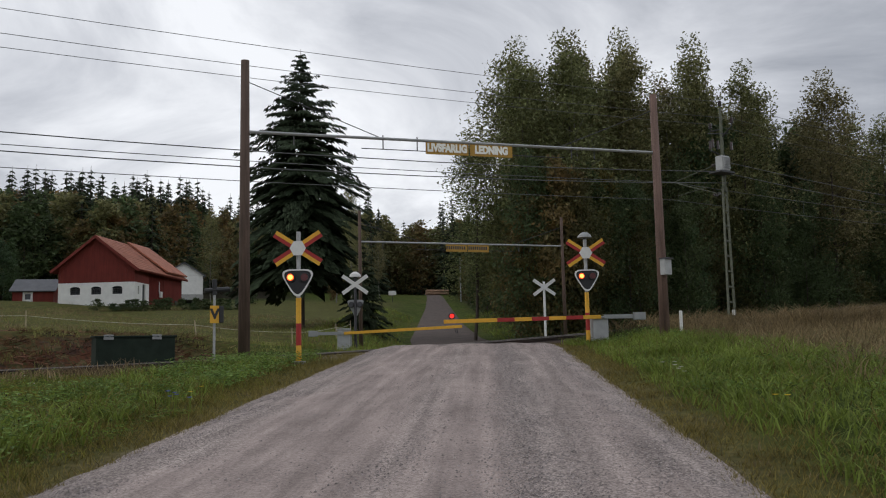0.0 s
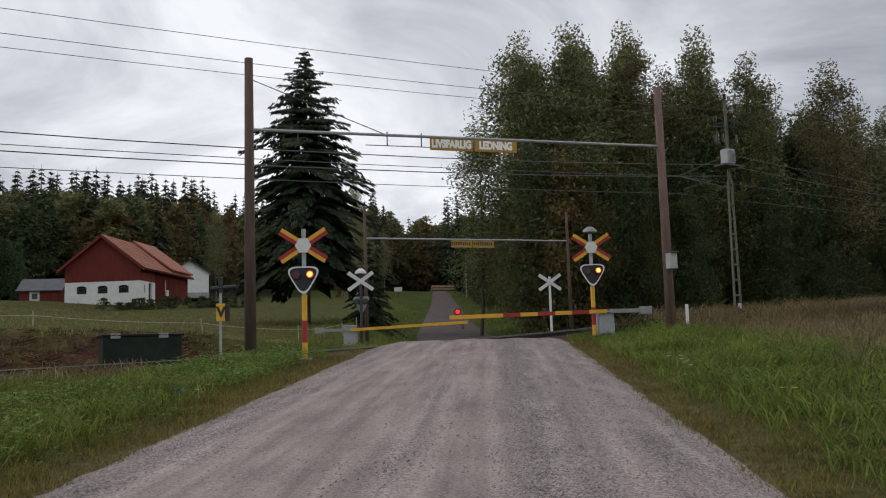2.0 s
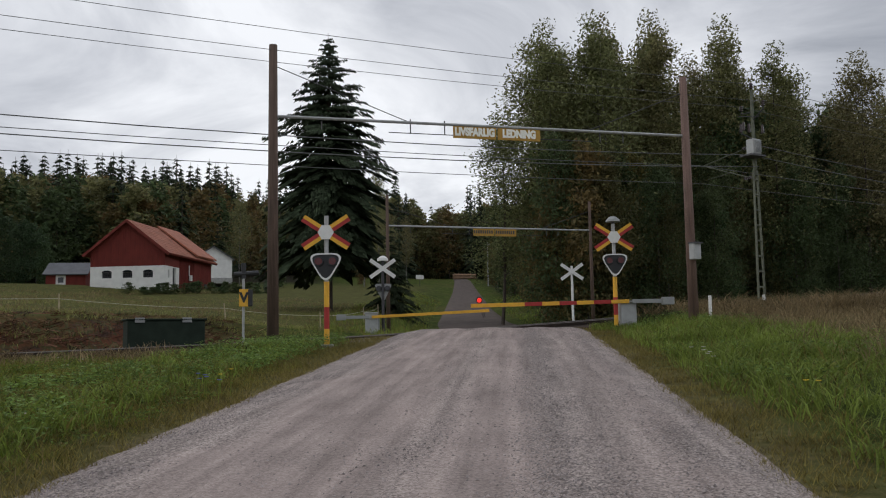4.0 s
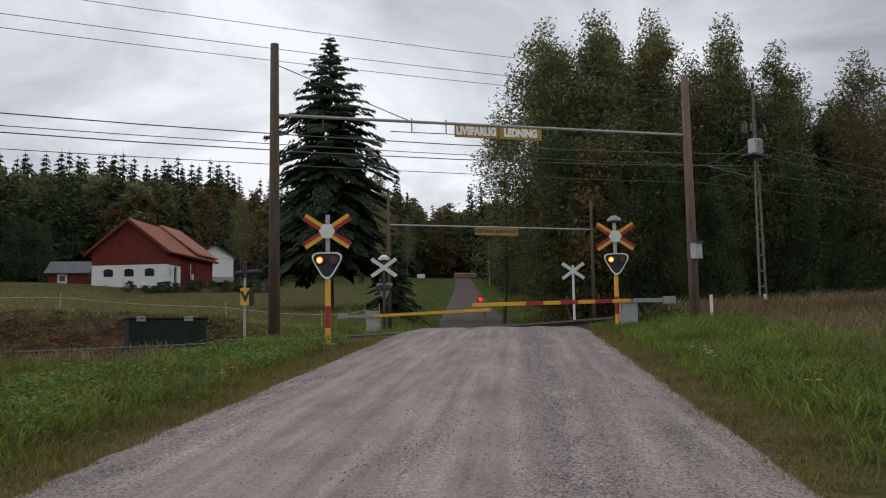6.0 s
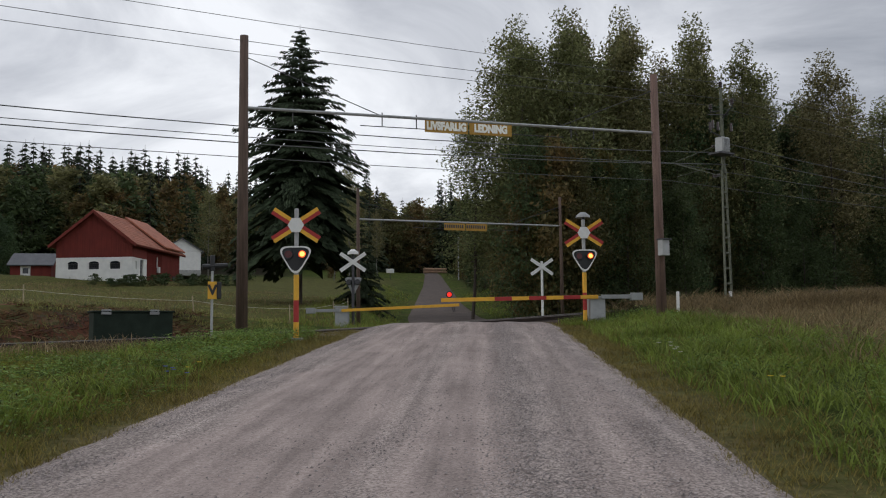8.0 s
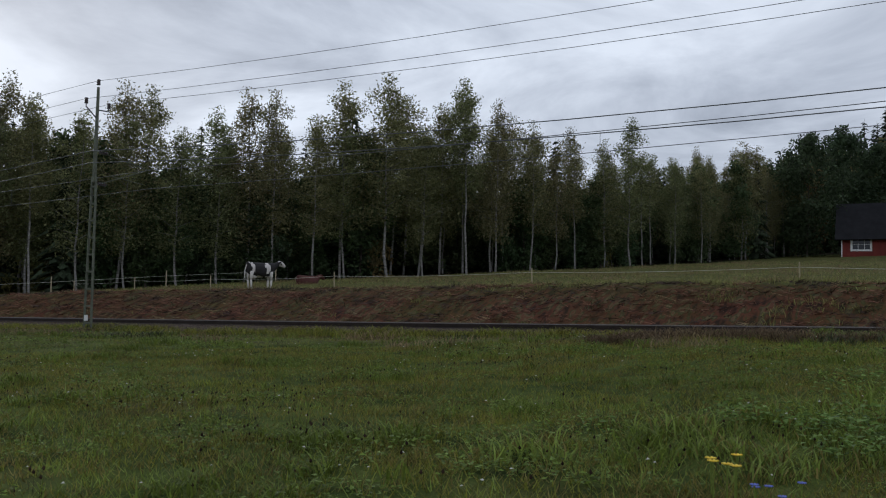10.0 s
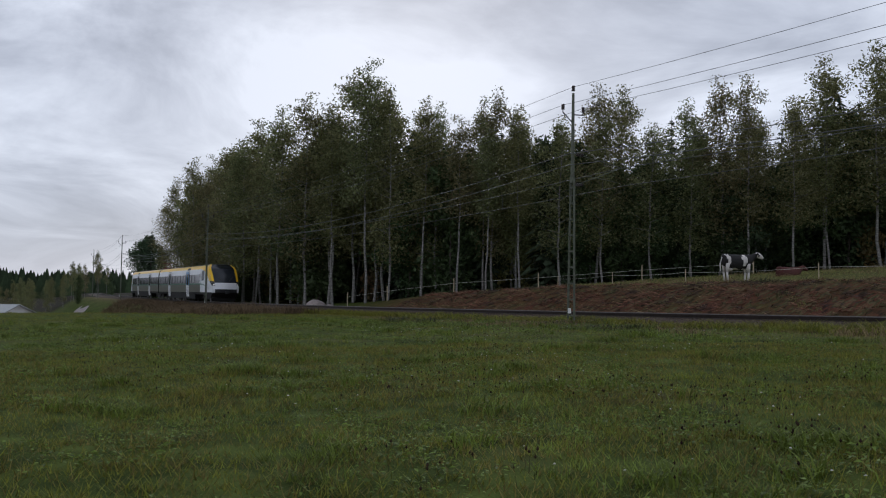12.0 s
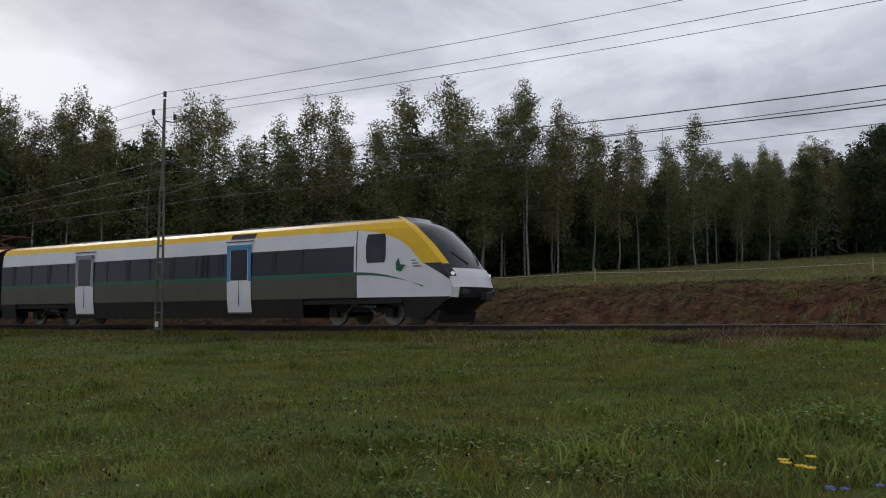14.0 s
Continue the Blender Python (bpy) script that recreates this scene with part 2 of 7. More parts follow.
def ground_material():
    m = material("meadow_ground", (0.105, 0.135, 0.030), 0.95, 0, 0.4, 1.4, 1.0, second=(0.020, 0.032, 0.008), fine=38.0, spec=0.03)
    nt = m.node_tree
    n, ln = nt.nodes, nt.links
    b = n["Principled BSDF"]
    colour = b.inputs["Base Color"].links[0].from_socket
    fine = n.new("ShaderNodeTexNoise")
    fine.inputs["Scale"].default_value, fine.inputs["Detail"].default_value = 9.0, 6
    ln.new(n["Texture Coordinate"].outputs["Object"], fine.inputs["Vector"])
    wide = n.new("ShaderNodeTexNoise")
    wide.inputs["Scale"].default_value, wide.inputs["Detail"].default_value = 0.9, 7
    wmap = n.new("ShaderNodeMapping")
    wmap.inputs["Scale"].default_value = (4.0, 1.3, 1.3)
    ln.new(n["Texture Coordinate"].outputs["Object"], wmap.inputs["Vector"])
    ln.new(wmap.outputs[0], wide.inputs["Vector"])
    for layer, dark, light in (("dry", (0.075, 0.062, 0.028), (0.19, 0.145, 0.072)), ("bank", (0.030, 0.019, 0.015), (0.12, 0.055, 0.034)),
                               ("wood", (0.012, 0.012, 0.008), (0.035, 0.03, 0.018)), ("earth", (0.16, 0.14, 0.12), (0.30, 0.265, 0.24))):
        at = n.new("ShaderNodeAttribute")
        at.attribute_name = layer
        r = n.new("ShaderNodeValToRGB")
        r.color_ramp.elements[0].position, r.color_ramp.elements[1].position = 0.35, 0.66
        r.color_ramp.elements[0].color, r.color_ramp.elements[1].color = (*dark, 1), (*light, 1)
        ln.new((wide if layer == "bank" else fine).outputs["Fac"], r.inputs["Fac"])
        if layer == "bank":
            for at_, col in ((0.44, (0.075, 0.034, 0.022)), (0.50, (0.115, 0.045, 0.028)), (0.56, (0.050, 0.046, 0.022)), (0.62, (0.13, 0.10, 0.055))):
                r.color_ramp.elements.new(at_).color = (*col, 1)
        mix = n.new("ShaderNodeMix")
        mix.data_type = "RGBA"
        ln.new(at.outputs["Fac"], mix.inputs["Factor"])
        ln.new(colour, mix.inputs["A"])
        ln.new(r.outputs["Color"], mix.inputs["B"])
        colour = mix.outputs["Result"]
    ln.new(colour, b.inputs["Base Color"])
    return m


def road_material():
    m = material("gravel_road", (0.43, 0.345, 0.315), 0.95, 0, 0.2, 1.1, 0.8, second=(0.29, 0.232, 0.212), fine=70.0, spec=0.2)
    nt = m.node_tree
    n, ln = nt.nodes, nt.links
    b = n["Principled BSDF"]
    colour = b.inputs["Base Color"].links[0].from_socket
    at = n.new("ShaderNodeAttribute")
    at.attribute_name = "loose"
    vor = n.new("ShaderNodeTexVoronoi")
    vor.inputs["Scale"].default_value = 52.0
    ln.new(n["Texture Coordinate"].outputs["Object"], vor.inputs["Vector"])
    r = n.new("ShaderNodeValToRGB")
    r.color_ramp.elements[0].color, r.color_ramp.elements[1].color = (0.095, 0.080, 0.073, 1), (0.50, 0.425, 0.39, 1)
    sep = n.new("ShaderNodeSeparateColor")
    ln.new(vor.outputs["Color"], sep.inputs[0])
    ln.new(sep.outputs[0], r.inputs["Fac"])
    mix = n.new("ShaderNodeMix")
    mix.data_type = "RGBA"
    ln.new(at.outputs["Fac"], mix.inputs["Factor"])
    ln.new(colour, mix.inputs["A"])
    ln.new(r.outputs["Color"], mix.inputs["B"])
    # wheel-worn streaks along the road
    turn = n.new("ShaderNodeMapping")
    turn.inputs["Rotation"].default_value = (0, 0, -math.atan2(0.8, 0.6))
    stretch = n.new("ShaderNodeMapping")
    stretch.inputs["Scale"].default_value = (0.22, 4.5, 1)
    streak = n.new("ShaderNodeTexNoise")
    streak.inputs["Scale"].default_value, streak.inputs["Detail"].default_value = 1.0, 6
    ln.new(n["Texture Coordinate"].outputs["Object"], turn.inputs["Vector"])
    ln.new(turn.outputs[0], stretch.inputs["Vector"])
    ln.new(stretch.outputs[0], streak.inputs["Vector"])
    tone = n.new("ShaderNodeMapRange")
    for key, value in (("From Min", 0.3), ("From Max", 0.7), ("To Min", 0.72), ("To Max", 1.28)):
        tone.inputs[key].default_value = value
    ln.new(streak.outputs["Fac"], tone.inputs["Value"])
    worn = n.new("ShaderNodeHueSaturation")
    ln.new(tone.outputs[0], worn.inputs["Value"])
    ln.new(mix.outputs["Result"], worn.inputs["Color"])
    ln.new(worn.outputs[0], b.inputs["Base Color"])
    return m


M["ground"], M["road"] = ground_material(), road_material()


# ---- small builders ----
def part(name, bm, mat, parent=None, label="", smooth=False):
    """One bmesh as one mesh object, under a thing or a part."""
    me = bpy.data.meshes.new(name)
    bm.to_mesh(me)
    bm.free()
    me.materials.append(M[mat])
    if smooth:
        me.polygons.foreach_set("use_smooth", [True] * len(me.polygons))
    ob = new(name, me)
    if parent:
        ob.parent = parent
    if label:
        ob["label"] = label
    return ob


def raw(name, verts, faces, mat, parent=None, smooth=False):
    me = bpy.data.meshes.new(name)
    me.from_pydata([tuple(v) for v in verts], [], [tuple(f) for f in faces])
    me.materials.append(M[mat])
    if smooth:
        me.polygons.foreach_set("use_smooth", [True] * len(me.polygons))
    ob = new(name, me)
    if parent:
        ob.parent = parent
    return ob


def thing(name, label, category, at=None, group=""):
    ob = new(name)
    ob.empty_display_size = 0.2
    if at is not None:
        ob.matrix_basis = at
    return tagged(ob, label, category, group)


def box(bm, centre, size, turn=None, bevel=0.0):
    made = bmesh.ops.create_cube(bm, size=1)["verts"]
    bmesh.ops.scale(bm, verts=made, vec=size)
    if bevel:
        edges = list({e for v in made for e in v.link_edges})
        made = bmesh.ops.bevel(bm, geom=edges, offset=bevel, segments=2, affect="EDGES", profile=0.5)["verts"]
    m = Matrix.Translation(centre) @ (turn or Matrix.Identity(4))
    bmesh.ops.transform(bm, matrix=m, verts=made)
    return bm


def rod(bm, a, b, r0, r1=None, sides=8):
    a, b = Vector(a), Vector(b)
    made = bmesh.ops.create_cone(bm, cap_ends=True, segments=sides, radius1=r0, radius2=r0 if r1 is None else r1, depth=(b - a).length)["verts"]
    m = Matrix.Translation((a + b) / 2) @ (b - a).to_track_quat("Z", "Y").to_matrix().to_4x4()
    bmesh.ops.transform(bm, matrix=m, verts=made)
    return bm


def plate(bm, outline, depth, m=None):
    """An outline in x and z, given a thickness towards +y."""
    front = [bm.verts.new((x, 0, z)) for x, z in outline]
    back = [bm.verts.new((x, depth, z)) for x, z in outline]
    bm.faces.new(front)
    bm.faces.new(back[::-1])
    for i in range(len(front)):
        j = (i + 1) % len(front)
        bm.faces.new((front[j], front[i], back[i], back[j]))
    if m is not None:
        bmesh.ops.transform(bm, matrix=m, verts=front + back)
    return bm


def nb():
    return bmesh.new()


def ease(a, b, x):
    t = np.clip((np.asarray(x, float) - a) / (b - a), 0, 1)
    return t * t * (3 - 2 * t)


# ---- the lie of the land: x along the railway, y away from it ----
def rail_z(x):
    x = np.clip(np.asarray(x, float), -118, 45)
    return 1.4 + 0.0165 * x + np.where(x < 0, 0.00007, 0.0009) * x * x - np.where(x > 30, 0.0009 * (x - 30) ** 2, 0)


def rail_y(x):
    return 27.05 + 0.000349 * np.minimum(np.asarray(x, float), 0) ** 2


ROAD_Q = [-60, 0, 30, 33, 38, 48, 62, 90, 140, 190, 215, 300]
ROAD_Z = [0, 0, 1.88, 1.99, 1.96, 2.08, 2.8, 4.7, 9.0, 14.0, 16.3, 17.5]
ROAD_OFF = [-1.0, -1.0, -0.9, -0.85, -0.8, -1.5, -3.1, -5.0, -8.1, -11.6, -13.8, -40]


def road_point(q, off=0.0):
    o = float(np.interp(q, ROAD_Q, ROAD_OFF)) + off
    return Vector((0.6 * q + 0.8 * o, 0.8 * q - 0.6 * o, float(np.interp(q, ROAD_Q, ROAD_Z))))


def land(x, y):
    """Height of the ground without the bumps."""
    x, y = np.asarray(x, float), np.asarray(y, float)
    v, r = y - rail_y(x), rail_z(x)
    q, p = 0.6 * x + 0.8 * y, 0.8 * x - 0.6 * y
    ramp = np.clip((y - 3) / (rail_y(x) - 6), 0, 1) * (r - 0.5)
    plane = np.clip(0.068 * q + 0.06 - 0.06 * ease(2.5, 7, np.abs(p + 0.85)), 0, None) * ease(80, 45, np.abs(x))
    near = np.maximum(ramp, np.minimum(plane, r - 0.14))
    near = np.where(y < -5, near * 0.5, near)
    near = near - 4.6 * ease(-58, -125, x) * ease(-4.5, -12, v)
    top = np.interp(x, [-160, -118, -84, -69, -59, -47, -30, -5, 10, 20, 30, 60, 120], [0.2, 0.25, 0.5, 1.0, 1.7, 2.2, 2.5, 2.85, 2.75, 2.3, 2.5, 3.2, 3.5])
    w = np.clip(v - 9, 0, 500)
    lift = ease(-130, -45, x) * 0.94 + 0.06
    far = (r - 0.5) + (top - (r - 0.5)) * ease(2.6, 9, v) + lift * (0.068 * w + 0.00012 * np.minimum(w, 160) ** 2) * np.where(w > 260, 260 / np.maximum(w, 1), 1)
    far = far - 0.36 * np.exp(-(((x - 18.5) / 7) ** 2 + ((y - 36) / 6) ** 2))
    far = far + 0.75 * np.exp(-(((x - 21) / 16) ** 2 + ((y - 95) / 13) ** 2))  # the farm stands on a low rise
    z = np.where(v < 0, near, far)
    # the road's own bed
    rz, ro = np.interp(q, ROAD_Q, ROAD_Z), np.interp(q, ROAD_Q, ROAD_OFF)
    side = np.abs(p - ro)
    z = np.where(side < 9, rz - 0.10 + (z - rz + 0.10) * ease(3.1, 7.0, side), z)
    bed = np.abs(v) < 2.6
    onroad = side < 4.5
    return np.where(bed & ~onroad, r - 0.42, z)


def height(x, y):
    q, p = 0.6 * x + 0.8 * y, 0.8 * x - 0.6 * y
    side = abs(p - float(np.interp(q, ROAD_Q, ROAD_OFF)))
    v = abs(y - float(rail_y(x)))
    rough = 0.07 * noise.noise((x * 0.5, y * 0.5, 0)) + 0.10 * noise.noise((x * 0.09, y * 0.09, 4))
    return float(land(x, y)) + rough * float(ease(3.3, 6, side)) * float(ease(3, 5, v))


def lines(pieces):
    out = []
    for a, b, step in pieces:
        out += list(np.arange(a, b, step))
    return np.array(out)


def build_ground():
    gx = lines([(-2500, -400, 150), (-400, -130, 12), (-130, -45, 1.6), (-45, 45, 0.45), (45, 130, 2), (130, 400, 12), (400, 2600, 150)])
    gy = lines([(-1500, -100, 100), (-100, -8, 6), (-8, 40, 0.45), (40, 130, 1.6), (130, 300, 8), (300, 2600, 120)])
    X, Y = np.meshgrid(gx, gy)
    Z = land(X, Y)
    v = Y - rail_y(X)
    q, p = 0.6 * X + 0.8 * Y, 0.8 * X - 0.6 * Y
    side = np.abs(p - np.interp(q, ROAD_Q, ROAD_OFF))
    rng = np.random.default_rng(3)
    soft = np.array([[noise.noise((x * 0.5, y * 0.5, 0)) for x in gx] for y in gy])
    wide = np.array([[noise.noise((x * 0.09, y * 0.09, 4)) for x in gx] for y in gy])
    Z = Z + np.where((side > 3.3) & (np.abs(v) > 3), soft * 0.07 + wide * 0.10, 0) * ease(3.3, 6, side) * ease(3, 5, np.abs(v))
    nx, ny = len(gx), len(gy)
    idx = np.arange(nx * ny).reshape(ny, nx)
    quads = np.stack([idx[:-1, :-1], idx[:-1, 1:], idx[1:, 1:], idx[1:, :-1]], -1).reshape(-1, 4)
    me = bpy.data.meshes.new("ground")
    me.from_pydata(np.stack([X, Y, Z], -1).reshape(-1, 3).tolist(), [], quads.tolist())
    bank = ease(1.5, 3.5, v + soft) * ease(10.2, 7.0, v + 2.4 * soft + 1.5 * wide) * ease(16, 8, X) * ease(-75, -55, X) * ease(2.5, 6, side) * (0.88 + 0.4 * soft)
    ditch = ease(-6.5, -4, v + soft) * ease(3, 2, v) * ease(3.5, 6, side) * 0.8
    right = ease(5.5, 9.0, p + soft) * ease(-2, 2, -v) * ease(2, 12, X) * 0.85
    verge = ease(4.6, 3.2, side + 0.6 * soft) * ease(50, 35, q)
    pasture = ease(8.0, 9.5, v + soft) * ease(0, -3, forest_depth(X, Y)) * ease(140, 120, Y) * ease(4, 8, side) * 0.42
    patches = ease(0.15, 0.55, wide + 0.8 * soft) * 0.35
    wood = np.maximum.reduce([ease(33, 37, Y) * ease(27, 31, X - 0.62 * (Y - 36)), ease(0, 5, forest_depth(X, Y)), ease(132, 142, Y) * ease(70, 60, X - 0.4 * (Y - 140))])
    earth = np.maximum(ease(2.9, 2.3, np.abs(v)) * ease(5.5, 4, side), ease(3.25, 2.9, side) * ease(45, 40, q))
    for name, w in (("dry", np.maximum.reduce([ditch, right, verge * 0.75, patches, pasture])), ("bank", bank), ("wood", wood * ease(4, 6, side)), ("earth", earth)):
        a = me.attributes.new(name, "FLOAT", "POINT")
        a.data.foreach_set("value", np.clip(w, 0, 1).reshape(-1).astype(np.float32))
    me.materials.append(M["ground"])
    me.polygons.foreach_set("use_smooth", [True] * len(me.polygons))
    return tagged(new("ground", me), "rough autumn meadow with green and dry grass and a brown railway bank", "ground", kind="structure")


# line of the wood behind the cattle pasture
EDGE_X = [-300, -84, -69, -59, -47, -29, -20, -14]
EDGE_Y = [33, 33.0, 36.0, 41, 55, 75, 95, 118]


def forest_depth(X, Y):
    return np.where(np.asarray(X) < -10, Y - np.interp(X, EDGE_X, EDGE_Y), -50.0)


def build_road():
    qs = np.concatenate([np.arange(-40, 45, 0.5), np.arange(45, 300, 3.0)])
    offs = np.linspace(-3.25, 3.25, 27)
    verts, faces, loose = [], [], []
    for q in qs:
        for o in offs:
            v = road_point(q, o * float(np.interp(q, [36, 44, 62, 120, 200], [1, 0.82, 0.76, 0.66, 0.5])))
            rut = 0.035 * math.exp(-((abs(o) - 0.95) / 0.35) ** 2) + 0.03 * math.exp(-((o - 2.1) / 0.3) ** 2)
            edge = 0.10 * max(0, (abs(o) - 2.5) / 0.75) ** 2
            z = v.z + 0.05 - 0.018 * o * o / 4 - rut - edge + 0.02 * noise.noise((v.x * 1.5, v.y * 1.5, 0))
            verts.append((v.x, v.y, z))
            ragged = 0.35 * noise.noise((v.x * 0.7, v.y * 0.7, 2))
            side = min(1, max(0, (abs(o) + ragged - (2.0 if o < 0 else 2.5)) / 0.4)) * 0.75
            strip = 0.38 * math.exp(-((o + 0.4 * ragged - 0.0) / 0.22) ** 2) + 0.62 * math.exp(-((o - 1.35 + 0.6 * ragged) / 0.33) ** 2) + 0.35 * math.exp(-((o - 2.1) / 0.5) ** 2)
            loose.append(min(0.9, 0.34 + 0.25 * max(0, ragged) + side + strip) if q < 42 else 0.62)
    n = len(offs)
    for i in range(len(qs) - 1):
        for j in range(n - 1):
            faces.append((i * n + j, i * n + j + 1, (i + 1) * n + j + 1, (i + 1) * n + j))
    ob = raw("road", verts, faces, "road", smooth=True)
    ob.data.materials.append(M["packed"])
    first = int(np.searchsorted(qs, 40.0)) * (n - 1)
    ob.data.polygons.foreach_set("material_index", [int(i >= first) for i in range(len(faces))])
    a = ob.data.attributes.new("loose", "FLOAT", "POINT")
    a.data.foreach_set("value", np.array(loose, np.float32))
    return tagged(ob, "pale gravel road with wheel ruts and loose stony edges", "road", kind="structure")


def scatter(name, spots, mat, make, label, category):
    """Many small pieces as one stuff object; make gives vertices and faces for one spot."""
    verts, faces = [], []
    for s in spots:
        v, f = make(s)
        k = len(verts)
        verts += v
        faces += [tuple(i + k for i in g) for g in f]
    return tagged(raw(name, verts, faces, mat), label, category, kind="stuff")


RND = random.Random(11)


def blades(spot):
    """A tuft of bent blades."""
    x, y, z, tall, count, spread = spot
    v, f = [], []
    for _ in range(count):
        a = RND.uniform(0, 6.283)
        d = RND.uniform(0, spread)
        px, py = x + d * math.cos(a), y + d * math.sin(a)
        h = tall * RND.uniform(0.55, 1.15)
        lean = RND.uniform(0.7, 2.0) * h
        b = RND.uniform(0, 6.283)
        if tall < 0.16:
            wx, wy = 0.007 * math.sin(b), -0.007 * math.cos(b)
            k = len(v)
            v += [(px - wx, py - wy, z - 0.02), (px + wx, py + wy, z - 0.02), (px + lean * math.cos(b), py + lean * math.sin(b), z + h)]
            f.append((k, k + 1, k + 2))
            continue
        wx, wy = 0.008 * math.sin(b) * (1 + tall), -0.008 * math.cos(b) * (1 + tall)
        mx, my = px + 0.35 * lean * math.cos(b), py + 0.35 * lean * math.sin(b)
        tx, ty = px + lean * math.cos(b), py + lean * math.sin(b)
        k = len(v)
        v += [(px - wx, py - wy, z - 0.03), (px + wx, py + wy, z - 0.03), (mx + wx * 0.8, my + wy * 0.8, z + 0.62 * h), (mx - wx * 0.8, my - wy * 0.8, z + 0.62 * h), (tx, ty, z + h * 0.95)]
        f += [(k, k + 1, k + 2, k + 3), (k + 3, k + 2, k + 4)]
    return v, f


def litter(spot):
    """Flattened stalks and twigs."""
    x, y, z, tall, count, spread = spot
    v, f = [], []
    for _ in range(count):
        a, b = RND.uniform(0, 6.283), RND.uniform(0, 6.283)
        d = RND.uniform(0, spread)
        px, py = x + d * math.cos(a), y + d * math.sin(a)
        ln = tall * RND.uniform(1.0, 3.0)
        wx, wy = 0.012 * math.sin(b), -0.012 * math.cos(b)
        k = len(v)
        v += [(px - wx, py - wy, z), (px + wx, py + wy, z + 0.02), (px + ln * math.cos(b), py + ln * math.sin(b), z + tall * RND.uniform(0.1, 0.9))]
        f.append((k, k + 1, k + 2))
    return v, f


def leafy(spot):
    """A low clump of broad leaves."""
    x, y, z, tall, count, spread = spot
    v, f = [], []
    for _ in range(count):
        a, d, b = RND.uniform(0, 6.283), spread * math.sqrt(RND.random()), RND.uniform(0, 6.283)
        px, py, pz = x + d * math.cos(a), y + d * math.sin(a), z + tall * RND.uniform(0.25, 1.0)
        ln = RND.uniform(0.5, 1.1) * min(0.048, 0.22 * tall + 0.012)
        cx, cy = math.cos(b) * ln, math.sin(b) * ln
        k = len(v)
        v += [(px, py, pz), (px + cx - cy * 0.5, py + cy + cx * 0.5, pz + ln * RND.uniform(-0.1, 0.5)), (px + 2 * cx, py + 2 * cy, pz + ln * RND.uniform(-0.6, 0.4)), (px + cx + cy * 0.5, py + cy - cx * 0.5, pz + ln * RND.uniform(-0.1, 0.5))]
        f.append((k, k + 1, k + 2, k + 3))
    return v, f


def seed_head(spot):
    """A withered flower head on a stalk."""
    x, y, z, tall, r = spot
    lx, ly = RND.uniform(-0.04, 0.04), RND.uniform(-0.04, 0.04)
    v = [(x - 0.003, y, z), (x + 0.003, y, z), (x + lx, y + ly, z + tall)]
    v += [(x + lx + r * math.cos(a), y + ly + r * math.sin(a), z + tall) for a in (0, 2.1, 4.2)] + [(x + lx, y + ly, z + tall + 1.5 * r), (x + lx, y + ly, z + tall - r)]
    return v, [(0, 1, 2), (3, 4, 6), (4, 5, 6), (5, 3, 6), (4, 3, 7), (5, 4, 7), (3, 5, 7)]


